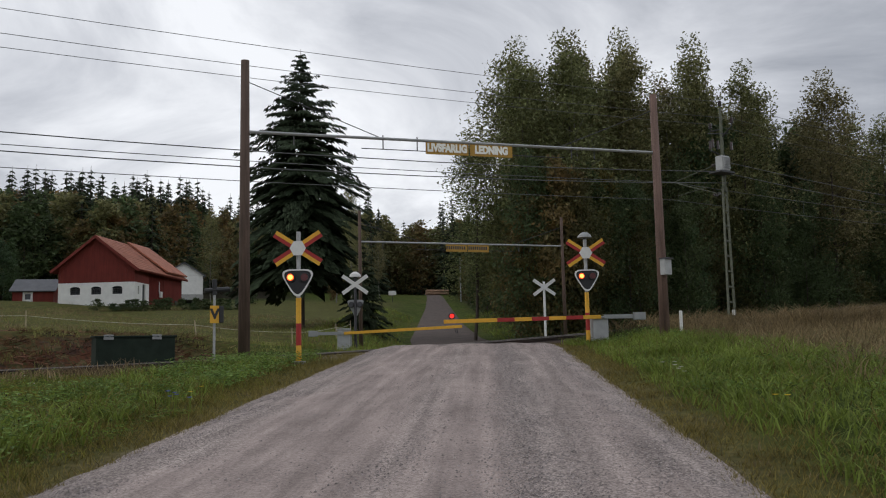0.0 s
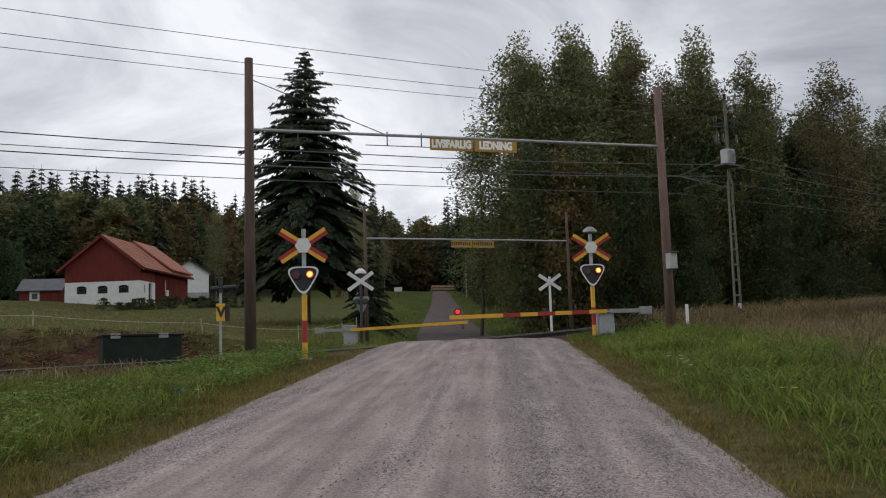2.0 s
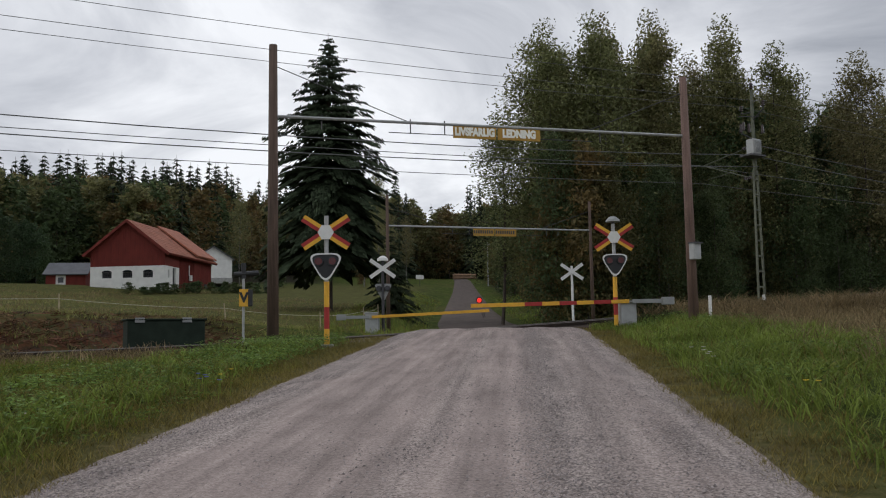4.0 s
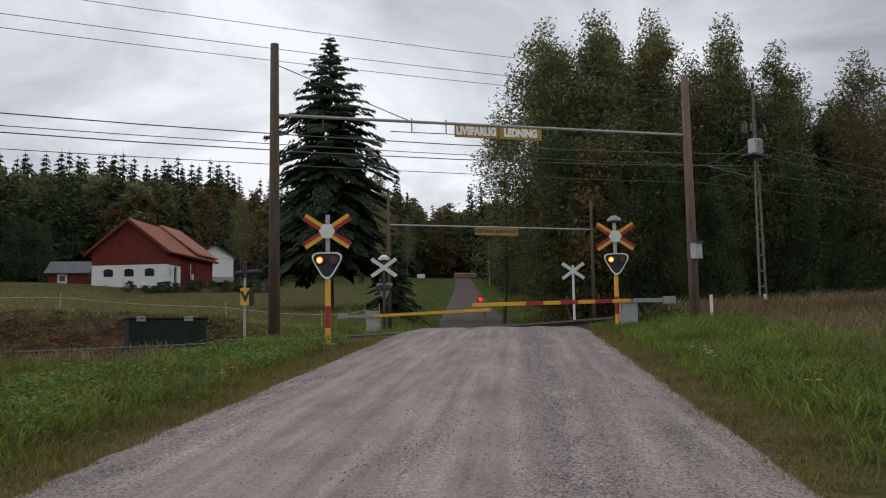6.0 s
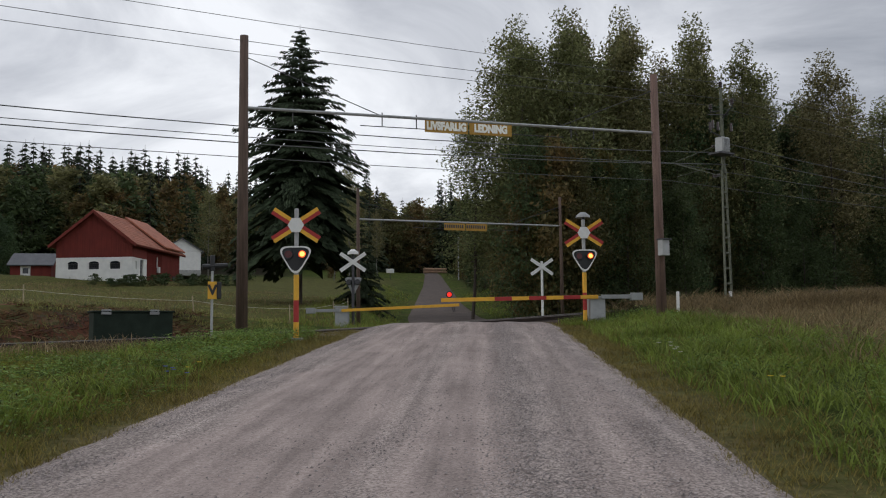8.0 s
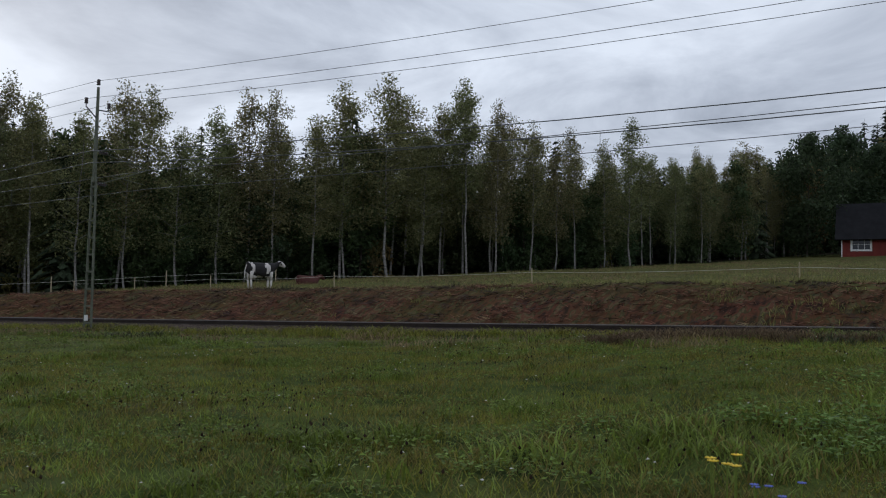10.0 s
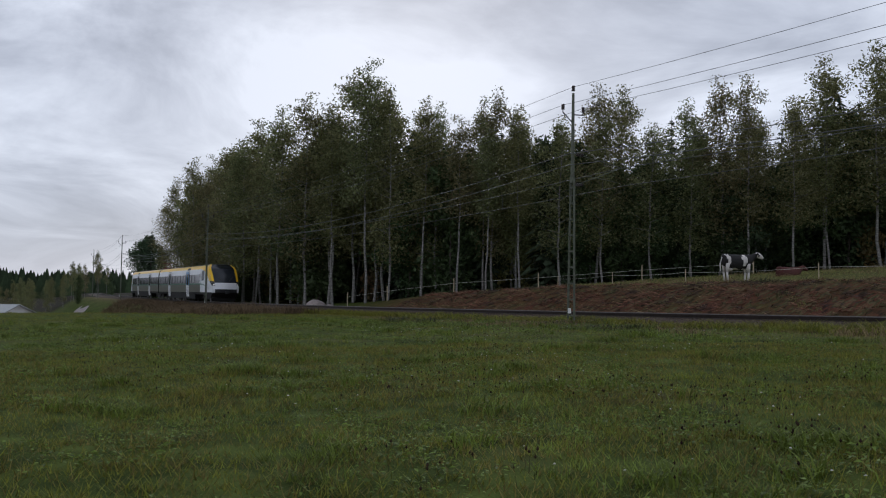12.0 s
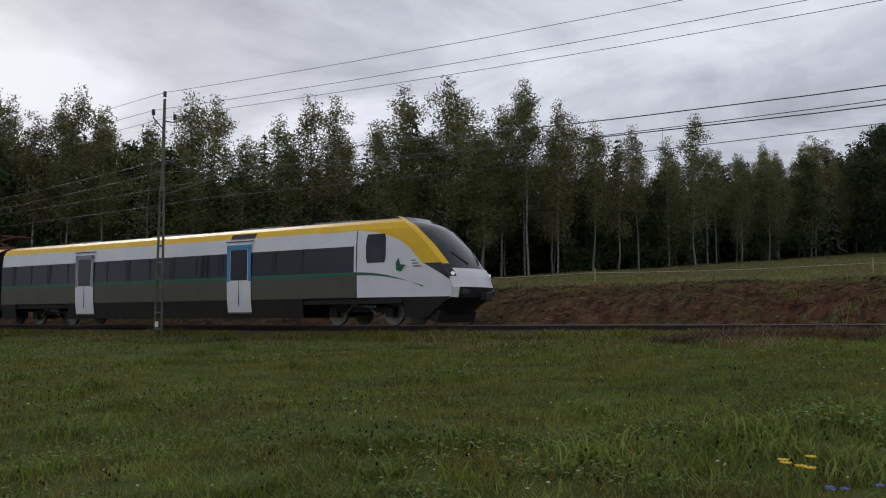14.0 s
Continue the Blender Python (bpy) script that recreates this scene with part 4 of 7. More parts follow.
def build_woods():
    birches = [broad_tree("birch_tree", "tall slender birch with white trunk and thinning autumn leaves", 20 + k, 17.0, 0.20 + 0.07 * (k % 2), 2.1 + 0.2 * k, "leaf_birch", "birchbark",
                          per=52, clusters=124, size=0.115, limbs=31, spread=0.62) for k in range(4)]
    tall_birches = [broad_tree("birch_tree", "high birch with bare white trunk and a narrow crown", 40 + k, 17.5, 0.42, 1.9, "leaf_birch", "birchbark", per=52, clusters=112, size=0.115, limbs=28, spread=0.58) for k in range(3)]
    greens = [broad_tree("alder_tree", "dense dark green broadleaf tree at the wood's edge", 60 + k, 13.0, 0.04, 2.7, "leaf_green", "bark", per=46, clusters=110, size=0.20, limbs=22, spread=0.6, pointed=0.6) for k in range(3)]
    darks = [broad_tree("oak_tree", "round dark green leafy tree", 70 + k, 14.0, 0.05, 4.4, "leaf_dark", "bark", per=56, clusters=150, size=0.23, limbs=36, spread=0.75, pointed=0.5) for k in range(2)]
    autumns = [broad_tree("rowan_tree", "small tree turning yellow and brown", 80 + k, 11.0, 0.05, 2.2, "leaf_autumn", "bark", per=40, clusters=104, size=0.165, limbs=26, spread=0.5, pointed=0.6) for k in range(2)]
    spruces = [spruce("spruce_tree", "narrow dark spruce in the woods", 90 + k, 16.0, 2.6, 28, 4, "needle", base=0.02, spray=2.0) for k in range(2)]
    bushes = [broad_tree("bush", "low scrubby bush at the wood's edge", 96 + k, 3.2, 0.02, 1.5, ("leaf_green", "leaf_autumn")[k], "bark", per=14, clusters=48, size=0.19, limbs=16, spread=0.34, pointed=0.4) for k in range(2)]
    far_pines = [spruce("spruce_tree", "distant dark spruce on the wooded hill", 101 + k, 21.0, 2.5, 26, 2, "needle", ragged=0.5, base=0.02, spray=1.8, fill=1.25) for k in range(3)]
    far_leaf = [broad_tree("birch_tree", "distant birch on the wooded hill in autumn colour", 106 + k, 16.5, 0.1, 3.0, ("leaf_birch", "leaf_autumn", "leaf_green")[k], "bark", per=18, clusters=60, size=0.40, limbs=12, spread=0.9) for k in range(3)]
    protos = birches + tall_birches + greens + darks + autumns + spruces + bushes + far_pines + far_leaf
    fine_birches = [broad_tree("birch_tree", "leafy birch with fine yellowing foliage at the wood's edge", 120 + k, 17.0, 0.12 + 0.06 * k, 2.5, "leaf_birch", "bark", per=76, clusters=160, size=0.10, limbs=38, spread=0.62) for k in range(3)]
    fine_greens = [broad_tree("alder_tree", "dense dark green broadleaf tree beside the railway", 130 + k, 13.0, 0.03, 2.6, ("leaf_green", "leaf_green", "leaf_mixed")[k], "bark", per=64, clusters=130, size=0.125, limbs=30, spread=0.62, pointed=0.6) for k in range(3)]
    protos += fine_birches + fine_greens
    # the wood to the right of the road, beyond the railway
    for x, y, s, kind in ((33.2, 40.5, 1.02, 0), (35.5, 39.5, 1.04, 1), (38.6, 42.5, 1.1, 2), (36.5, 44, 1.0, 3), (41, 39, 1.04, 0), (42.5, 42, 1.12, 1), (45.5, 38.5, 1.08, 2), (47.5, 36.2, 0.98, 3),
                          (46, 41.5, 0.97, 1), (50.5, 38.5, 0.92, 0), (53.2, 34.0, 0.98, 2), (57, 37, 0.86, 1), (60.5, 34.5, 0.86, 3), (64, 37, 0.82, 0), (39.5, 47, 1.05, 0), (44, 47, 1.0, 3), (51, 44, 1.0, 2), (57, 43, 0.9, 1), (68, 35, 0.78, 2), (34.2, 42.5, 1.1, 1), (32.5, 45, 0.8, 2)):
        put(fine_birches[kind % 3], x, y, s * 1.03 * float(np.interp(x, [33, 37, 46, 51], [0.97, 1.0, 1.02, 0.98])), 1.22)
    for k in range(58):
        x = 31.5 + 50 * (k / 58) + RND.uniform(-0.8, 0.8)
        y = 36.6 - 2.2 * float(ease(33, 48, x)) + RND.uniform(-0.6, 2.4)
        put(RND.choice(fine_greens), x, y, RND.uniform(0.5, 0.86))
    for k in range(11):
        put(autumns[k % 2], 31.2 + 0.5 * k + RND.uniform(-0.4, 0.4), 36.8 + RND.uniform(-0.3, 3.5), RND.uniform(0.55, 0.95))
    for k in range(30):
        x = RND.uniform(33.5, 62)
        y = RND.uniform(38.5, 47)
        if y < 36 + (x - 30) * 1.6:
            put(RND.choice(birches), x, y, RND.uniform(0.82, 1.0) * float(np.interp(x, [34, 45, 62], [1.05, 1.04, 0.85])), RND.uniform(1.0, 1.25))
    for k in range(34):
        x, y = RND.uniform(42, 74), RND.uniform(37.5, 46)
        put(RND.choice(birches + fine_greens), x, y, RND.uniform(0.9, 1.08) * float(np.interp(x, [42, 56, 74], [1.06, 0.98, 0.84])), RND.uniform(1.1, 1.4))
    deep = []
    for k in range(26):
        deep.append((RND.choice(darks + far_leaf[2:]), tree_pose(50 + 1.7 * k + RND.uniform(-1, 1), RND.uniform(38, 44), RND.uniform(0.72, 0.95), RND.uniform(0.9, 1.1))))
    for k in range(120):
        x, y = RND.uniform(35, 95), RND.uniform(40, 60)
        if y < 34 + (x - 30) * 1.15:
            s = RND.uniform(0.7, 0.92) * float(np.interp(x, [40, 60, 90], [1, 0.92, 0.8]))
            deep.append((RND.choice(far_leaf + spruces), tree_pose(x, y, s, 1.15 * s)))
    woods("deep_wood", "dark depth of the wood right of the road", deep)
    # along the road up the hill
    for k in range(30):
        v = road_point(50 + k * 4.5, RND.uniform(5.2, 8.0))
        put(RND.choice((autumns[0], autumns[1], greens[0], birches[1], autumns[0])), v.x, v.y, RND.uniform(0.55, 0.85))
    for q, o in ((122, -9), (131, -12), (138, -9), (146, -14), (155, -9), (165, -12), (176, -8), (184, -13)):
        v = road_point(q, o - 3)
        put(RND.choice((birches[1], spruces[0], birches[2], autumns[1])), v.x, v.y, RND.uniform(0.7, 1.0))
    hill = []
    for k in range(480):
        q = RND.uniform(95, 300) if k < 150 else RND.uniform(205, 262)
        o = RND.uniform(9, 60) if RND.random() < 0.5 else RND.uniform(-75, -9)
        if o < 0 and q < 165 + 0.5 * (o + 40):
            continue
        if q > 222:
            o = RND.uniform(-70, 60)
        v = road_point(q, o)
        s = RND.uniform(0.75, 1.1) * (1.15 if q > 205 else 1.0)
        hill.append((RND.choice(far_pines + far_leaf * 2), tree_pose(v.x, v.y, s, s * 1.2)))
    # the hill behind the farm
    while len(hill) < 1250:
        y, x = RND.uniform(130, 215), RND.uniform(-70, 100)
        if x > 36 + (y - 130) * 0.46 or (x < -20 and y < 150):
            continue
        f = (y - 130) / 85
        tr = RND.choice(far_leaf) if RND.random() > 0.08 + 0.5 * f else RND.choice(far_pines)
        s = RND.uniform(0.76, 1.1) * (0.85 + 0.36 * f) * float(np.interp(x, [-30, -8], [0.72, 1.0]))
        hill.append((tr, tree_pose(x, y, s, s * 1.4)))
    woods("hill_forest", "mixed autumn forest of birch and spruce on the hill", hill)
    # the birch wood behind the pasture and along the line
    pts = np.array([(-128, 33.2), (-110, 33.2), *zip(EDGE_X[1:], EDGE_Y[1:])], float)
    seg = np.linalg.norm(np.diff(pts, axis=0), axis=1)
    cum = np.concatenate([[0], seg.cumsum()])
    deep = []
    for row, step, kinds, own in ((1.0, 3.4, tall_birches + birches, True), (3.5, 2.4, birches + tall_birches + greens + spruces[:1], True), (7.0, 2.5, birches + greens + spruces[:1], True), (10.5, 2.4, greens + spruces, False), (14, 2.8, spruces + far_leaf, False), (19, 3.0, far_leaf + far_pines, False), (26, 3.6, far_leaf + far_pines, False)):
        d = 0.0
        while d < cum[-1] + (4 if own else -6):
            x, y = np.interp(d, cum, pts[:, 0]), np.interp(d, cum, pts[:, 1])
            i = max(0, min(len(seg) - 1, int(np.searchsorted(cum, d)) - 1))
            nrm = np.array([-(pts[i + 1] - pts[i])[1], (pts[i + 1] - pts[i])[0]]) / seg[i]
            off = row + RND.uniform(-1, 1)
            px, py = float(x + nrm[0] * off), float(y + nrm[1] * off)
            s = RND.uniform(0.72, 1.06) * float(np.interp(x, [-125, -84, -74, -66, -58, -47, -38, -29, -22, -14], [1.0, 1.25, 1.27, 1.08, 0.98, 0.99, 0.98, 0.88, 0.78, 0.72]))
            tr = RND.choice(kinds)
            if own:
                put(tr, px, py, s, s * RND.uniform(1.0, 1.4))
            else:
                deep.append((tr, tree_pose(px, py, s * 0.76, s)))
            d += step * RND.uniform(0.7, 1.3)
    for k in range(110):
        d = RND.uniform(10, cum[-1] - 8)
        x, y = float(np.interp(d, cum, pts[:, 0])), float(np.interp(d, cum, pts[:, 1]))
        deep.append((RND.choice(far_pines), tree_pose(x - RND.uniform(4, 16), y + RND.uniform(6, 20), RND.uniform(0.22, 0.42), RND.uniform(0.5, 0.9))))
    for x, y in ((-52, 55), (-55, 57), (-57, 61), (-51, 58), (-60, 60), (-48, 58), (-56, 53.5)):
        deep.append((RND.choice(darks), tree_pose(x, y, RND.uniform(0.5, 0.65), 0.75)))
    woods("deep_wood", "dark depth of the birch and spruce wood behind the pasture", deep)
    for k in range(22):
        d = RND.uniform(20, cum[-1])
        x, y = float(np.interp(d, cum, pts[:, 0])), float(np.interp(d, cum, pts[:, 1]))
        put(RND.choice(bushes), x - 1.5 + RND.uniform(-1, 1), y + 2.5 + RND.uniform(0, 3), RND.uniform(0.5, 1.2))
    # clumps left of the red house
    for k in range(17):
        x = 19.5 + 0.85 * k + RND.uniform(-0.4, 0.4)
        put(bushes[0], x, 84.5 + 0.10 * k + RND.uniform(-0.6, 0.6), RND.uniform(0.22, 0.38), RND.uniform(0.45, 0.7))
    for x, y, s, tr in ((-22, 97, 0.8, greens[0]), (-19, 102, 0.85, greens[1]), (-24, 104, 0.78, birches[0]), (-17.5, 107, 0.72, spruces[1]), (-13, 113, 1.05, darks[0]), (-7, 122, 1.0, greens[2]), (-15.5, 117, 0.9, greens[0]), (-9.5, 119, 1.12, darks[1]), (-3, 124, 1.0, greens[1]), (-5, 119, 0.95, darks[0]),
                        (-20, 110, 0.75, spruces[0]), (14, 112, 0.55, darks[0]), (11, 110, 0.6, darks[1]), (17, 116, 0.6, greens[2]), (26, 118, 0.62, greens[1]), (30, 121, 0.7, autumns[0]), (8, 116, 0.6, autumns[1]), (43, 122, 0.8, birches[3]), (47, 118, 0.7, greens[0])):
        put(tr, x, y, s)
    for k in range(34):
        a, r = radians(RND.uniform(77.8, 86)), RND.uniform(165, 235)
        put(RND.choice(birches + tall_birches + greens), -r * math.sin(a), r * math.cos(a), RND.uniform(0.28, 0.5))
    for x, y, size, tr in ((-156, 38.5, 0.78, darks[0]), (-150, 37.5, 0.72, spruces[0]), (-146, 38, 0.66, greens[1]), (-163, 40, 0.8, darks[1])):
        put(tr, x, y, size)
    for x, y, s in ((-158, 60, 0.5), (-150, 48, 0.55), (-170, 70, 0.6), (-148, 38, 0.35), (-190, 80, 0.7), (-180, 52, 0.6), (-165, 45, 0.4), (-200, 60, 0.6), (-215, 75, 0.7)):
        put(RND.choice(greens + spruces), x, y, s)
    for p in protos:
        for o in (*p.children_recursive, p):
            bpy.data.objects.remove(o)
    # single trees of their own
    s = spruce("spruce_tree", "big lone spruce with drooping dark boughs beside the road", 7, 18.9, 4.15, 50, 95, "needle", base=0.225, ragged=0.34, spray=0.72, fill=2.1)
    s.matrix_basis = pose(25.3, 54.4, height(25.3, 54.4) - 0.1)
    s = spruce("spruce_tree", "young bushy spruce beside the road", 8, 6.0, 2.3, 20, 60, "needle", base=0.02, spray=0.7)
    s.matrix_basis = pose(29.0, 52.6, height(29.0, 52.6) - 0.1)
    s = broad_tree("maple_tree", "leafy maple turning red and orange before the red house", 9, 10.4, 0.06, 5.0, "leaf_maple", "bark", per=90, clusters=130, size=0.19, limbs=32, spread=0.55, pointed=0.5, second=("leaf_red", np.array((-1.6, -2.6, 6.2)), 0.16))
    s.matrix_basis = pose(2.6, 95, height(2.6, 95) - 0.1)


def build_far_ridge():
    """A line of distant forest on low hills, closing the valley."""
    rng = np.random.default_rng(5)
    vs, fs = [], []
    for k in range(9000):
        a = rng.uniform(-2.6, 3.7)
        r = rng.uniform(560, 820)
        x, y = r * math.cos(a), r * math.sin(a)
        if y > 150 and -150 < x < 300:
            continue
        hill = -2 + 7 * noise.noise((a * 2.1, 0, 0)) + 0.035 * (r - 560)
        t, w = rng.uniform(8, 13.5), rng.uniform(1.6, 3.4)
        tx, ty = -math.sin(a), math.cos(a)
        b = len(vs)
        prof = ((-1, -14), (-0.85, 0.35), (-0.35, 0.75), (0, 1.0), (0.4, 0.7), (0.9, 0.3), (1, -14))
        for u, z in prof:
            vs.append((x + tx * w * u, y + ty * w * u, hill + (z * t if z > 0 else z * 2.5)))
        for u, z in prof:
            vs.append((x + x / r * w * 2 + tx * w * u * 0.5, y + y / r * w * 2 + ty * w * u * 0.5, hill + (z * t * 0.7 if z > 0 else z * 2.5)))
        n = len(prof)
        fs.append(tuple(range(b, b + n)))
        fs += [(b + i, b + i + 1, b + n + i + 1, b + n + i) for i in range(n - 1)]
    tagged(raw("backdrop", vs, fs, "leaf_dark"), "far blue green forest ridge along the horizon", "forest", kind="structure")


def gravel_yard():
    """A bare yard in the dip before the far farm."""
    verts, faces = [], []
    for i in range(25):
        for j in range(11):
            a, r = radians(79.6 + 0.32 * j + 0.25 * math.sin(i * 0.9)), 108 + 2.2 * i + 1.5 * math.sin(j * 1.3)
            x, y = -r * math.sin(a), r * math.cos(a)
            verts.append((x, y, height(x, y) + 0.12))
    for i in range(24):
        for j in range(10):
            faces.append((i * 11 + j, i * 11 + j + 1, (i + 1) * 11 + j + 1, (i + 1) * 11 + j))
    tagged(raw("gravel_yard", verts, [f[::-1] for f in faces], "gravel_stone", smooth=True), "bare grey gravel yard in the dip below the railway", "yard", kind="structure")


build_woods()
gravel_yard()
build_far_ridge()
build_grass()
build_gravel()


# ---- the railway's masts and wires ----
def lattice_mast(x, tall, label, transformer=False):
    """A steel mast of two channels with battens, a cantilever over the track and a line bracket on top."""
    y = float(rail_y(x)) - 2.85
    t = thing("catenary_mast", label, "mast", pose(x, y, height(x, y)), "railway masts")
    for s in (-1, 1):
        part("mast_leg", box(nb(), (s * 0.155, 0, tall * 0.31), (0.055, 0.09, tall * 0.62), Matrix.Rotation(-s * 0.016, 4, "Y"), 0.008), "greenpole", t)
    for k in range(9):
        bm = box(nb(), (0, 0, 0.35 + k * tall * 0.068), (0.29 - 0.012 * k, 0.08, 0.07), bevel=0.006)
        part("batten", bm, "greenpole", t)
    part("mast_top", rod(nb(), (0, 0, tall * 0.60), (0, 0, tall * 0.985), 0.085, 0.055, 8), "greenpole", t)
    wz = float(rail_z(x)) - height(x, y)
    bm = nb()
    rod(bm, (0, 0.12, wz + 6.65), (0, 2.85, wz + 6.25), 0.02)
    rod(bm, (0, 0.12, wz + 5.3), (0, 2.7, wz + 6.25), 0.018)
    rod(bm, (0, 0.9, wz + 5.75), (0, 2.5, wz + 5.62), 0.014)
    part("cantilever", bm, "greenpole", t)
    for z in (6.62, 5.36):
        bm = nb()
        for k in range(4):
            rod(bm, (0, 0.22 + 0.1 * k, wz + z), (0, 0.27 + 0.1 * k, wz + z), 0.07, 0.05)
        part("insulator", bm, "insulator", t)
    bm = nb()
    rod(bm, (0, -0.55, tall - 1.02), (0, 0, tall - 1.42), 0.025)
    rod(bm, (0, 0.55, tall - 1.02), (0, 0, tall - 1.06), 0.025)
    rod(bm, (0, -0.55, tall - 1.02), (0, -0.55, tall - 0.85), 0.02)
    rod(bm, (0, 0.55, tall - 1.02), (0, 0.55, tall - 0.85), 0.02)
    part("line_bracket", bm, "darksteel", t)
    for yy, zz in ((0, tall), (-0.55, tall - 0.85), (0.55, tall - 0.85)):
        bm = nb()
        for k in range(3):
            rod(bm, (0, yy, zz - 0.05 + 0.08 * k), (0, yy, zz + 0.01 + 0.08 * k), 0.085, 0.06)
        part("insulator", bm, "insulator", t)
    if transformer:
        bm = box(nb(), (-0.30, -0.22, tall - 2.6), (0.46, 0.38, 0.62), bevel=0.03)
        for k in range(6):
            box(bm, (-0.48 + 0.072 * k, -0.43, tall - 2.6), (0.02, 0.05, 0.48))
        part("transformer", bm, "grey", t, "grey steel transformer tank")
        part("shelf", box(nb(), (-0.35, -0.2, tall - 2.98), (0.9, 0.6, 0.07)), "darksteel", t)
        for k, (a, b) in enumerate(((-0.75, 0.0), (-0.5, -0.2), (-0.95, -0.3), (0.15, -0.35))):
            part("bushing", rod(nb(), (a, b, tall - 2.0), (a, b, tall - 1.65), 0.06, 0.045), "insulator", t)
        part("bushing_bar", rod(nb(), (-1.05, -0.15, tall - 1.4), (0.2, -0.15, tall - 1.25), 0.02), "darksteel", t)
        part("bushing_arm", rod(nb(), (-0.9, -0.15, tall - 2.1), (0, 0, tall - 2.2), 0.025), "darksteel", t)
    part("number_plate", box(nb(), (0, -0.09, 0.55), (0.18, 0.02, 0.22)), "white", t, "small white plate")
    return t


def wire(name, points, r, label):
    bm = nb()
    for a, b in zip(points, points[1:]):
        rod(bm, a, b, r, sides=5)
    return tagged(part(name, bm, "wire"), label, "wire", kind="structure")


def sagging(a, b, sag, n=12):
    a, b = Vector(a), Vector(b)
    return [a.lerp(b, k / n) - Vector((0, 0, 4 * sag * (k / n) * (1 - k / n))) for k in range(n + 1)]


MASTS = [(-200, 9.7), (-143, 9.7), (-86, 9.7), (-29.1, 9.85), (30.5, 9.3), (88, 9.3)]
for x, tall in MASTS:
    lattice_mast(x, tall, "tall steel catenary mast carrying a transformer" if x == 30.5 else "slim green steel catenary mast beside the track", x == 30.5)
for (xa, ta), (xb, tb) in zip(MASTS, MASTS[1:]):
    ya, yb = float(rail_y(xa)), float(rail_y(xb))
    ga, gb = height(xa, ya - 2.85), height(xb, yb - 2.85)
    for dy, dz in ((0, 0.12), (-0.55, -0.72), (0.55, -0.72)):
        wire("power_line", sagging((xa, ya - 2.85 + dy, ga + ta + dz), (xb, yb - 2.85 + dy, gb + tb + dz), 0.72), 0.009, "thin bare power line on the mast tops")
    ra, rb = float(rail_z(xa)), float(rail_z(xb))
    for dz in (6.62, 6.14):
        wire("feeder_wire", sagging((xa, ya - 3.05, ra + dz), (xb, yb - 3.05, rb + dz - (0.4 if xb == 30.5 else 0)), 1.02), 0.016, "feeder wire fixed to the masts")
    ma, mb = Vector((xa, ya, ra + 6.3)), Vector((xb, yb, rb + 6.3))
    wire("catenary_wire", sagging(ma, mb, 0.55), 0.013, "catenary wire over the track")
    ca, cb = Vector((xa, ya, ra + 5.5)), Vector((xb, yb, rb + 5.5))
    wire("contact_wire", sagging(ca, cb, 0.40), 0.012, "contact wire over the track")
    for k in range(1, 6):
        top = ma.lerp(mb, k / 6) - Vector((0, 0, 4 * 0.55 * (k / 6) * (1 - k / 6)))
        low = ca.lerp(cb, k / 6) - Vector((0, 0, 4 * 0.40 * (k / 6) * (1 - k / 6)))
        wire("dropper", [top, low], 0.007, "dropper between catenary and contact wire")


# ---- height warning gantries over the road ----
def lettering(words, size, m, mat, parent, name="lettering"):
    cu = bpy.data.curves.new(name, "FONT")
    cu.body, cu.size, cu.extrude, cu.align_x, cu.align_y, cu.offset = words, size, 0.004, "CENTER", "CENTER", 0.016
    tmp = bpy.data.objects.new(name, cu)
    scene.collection.objects.link(tmp)
    me = bpy.data.meshes.new_from_object(tmp.evaluated_get(bpy.context.evaluated_depsgraph_get()))
    bpy.data.objects.remove(tmp)
    me.materials.clear()
    me.materials.append(M[mat])
    ob = new(name, me)
    ob.parent = parent
    ob.matrix_basis = m
    return ob


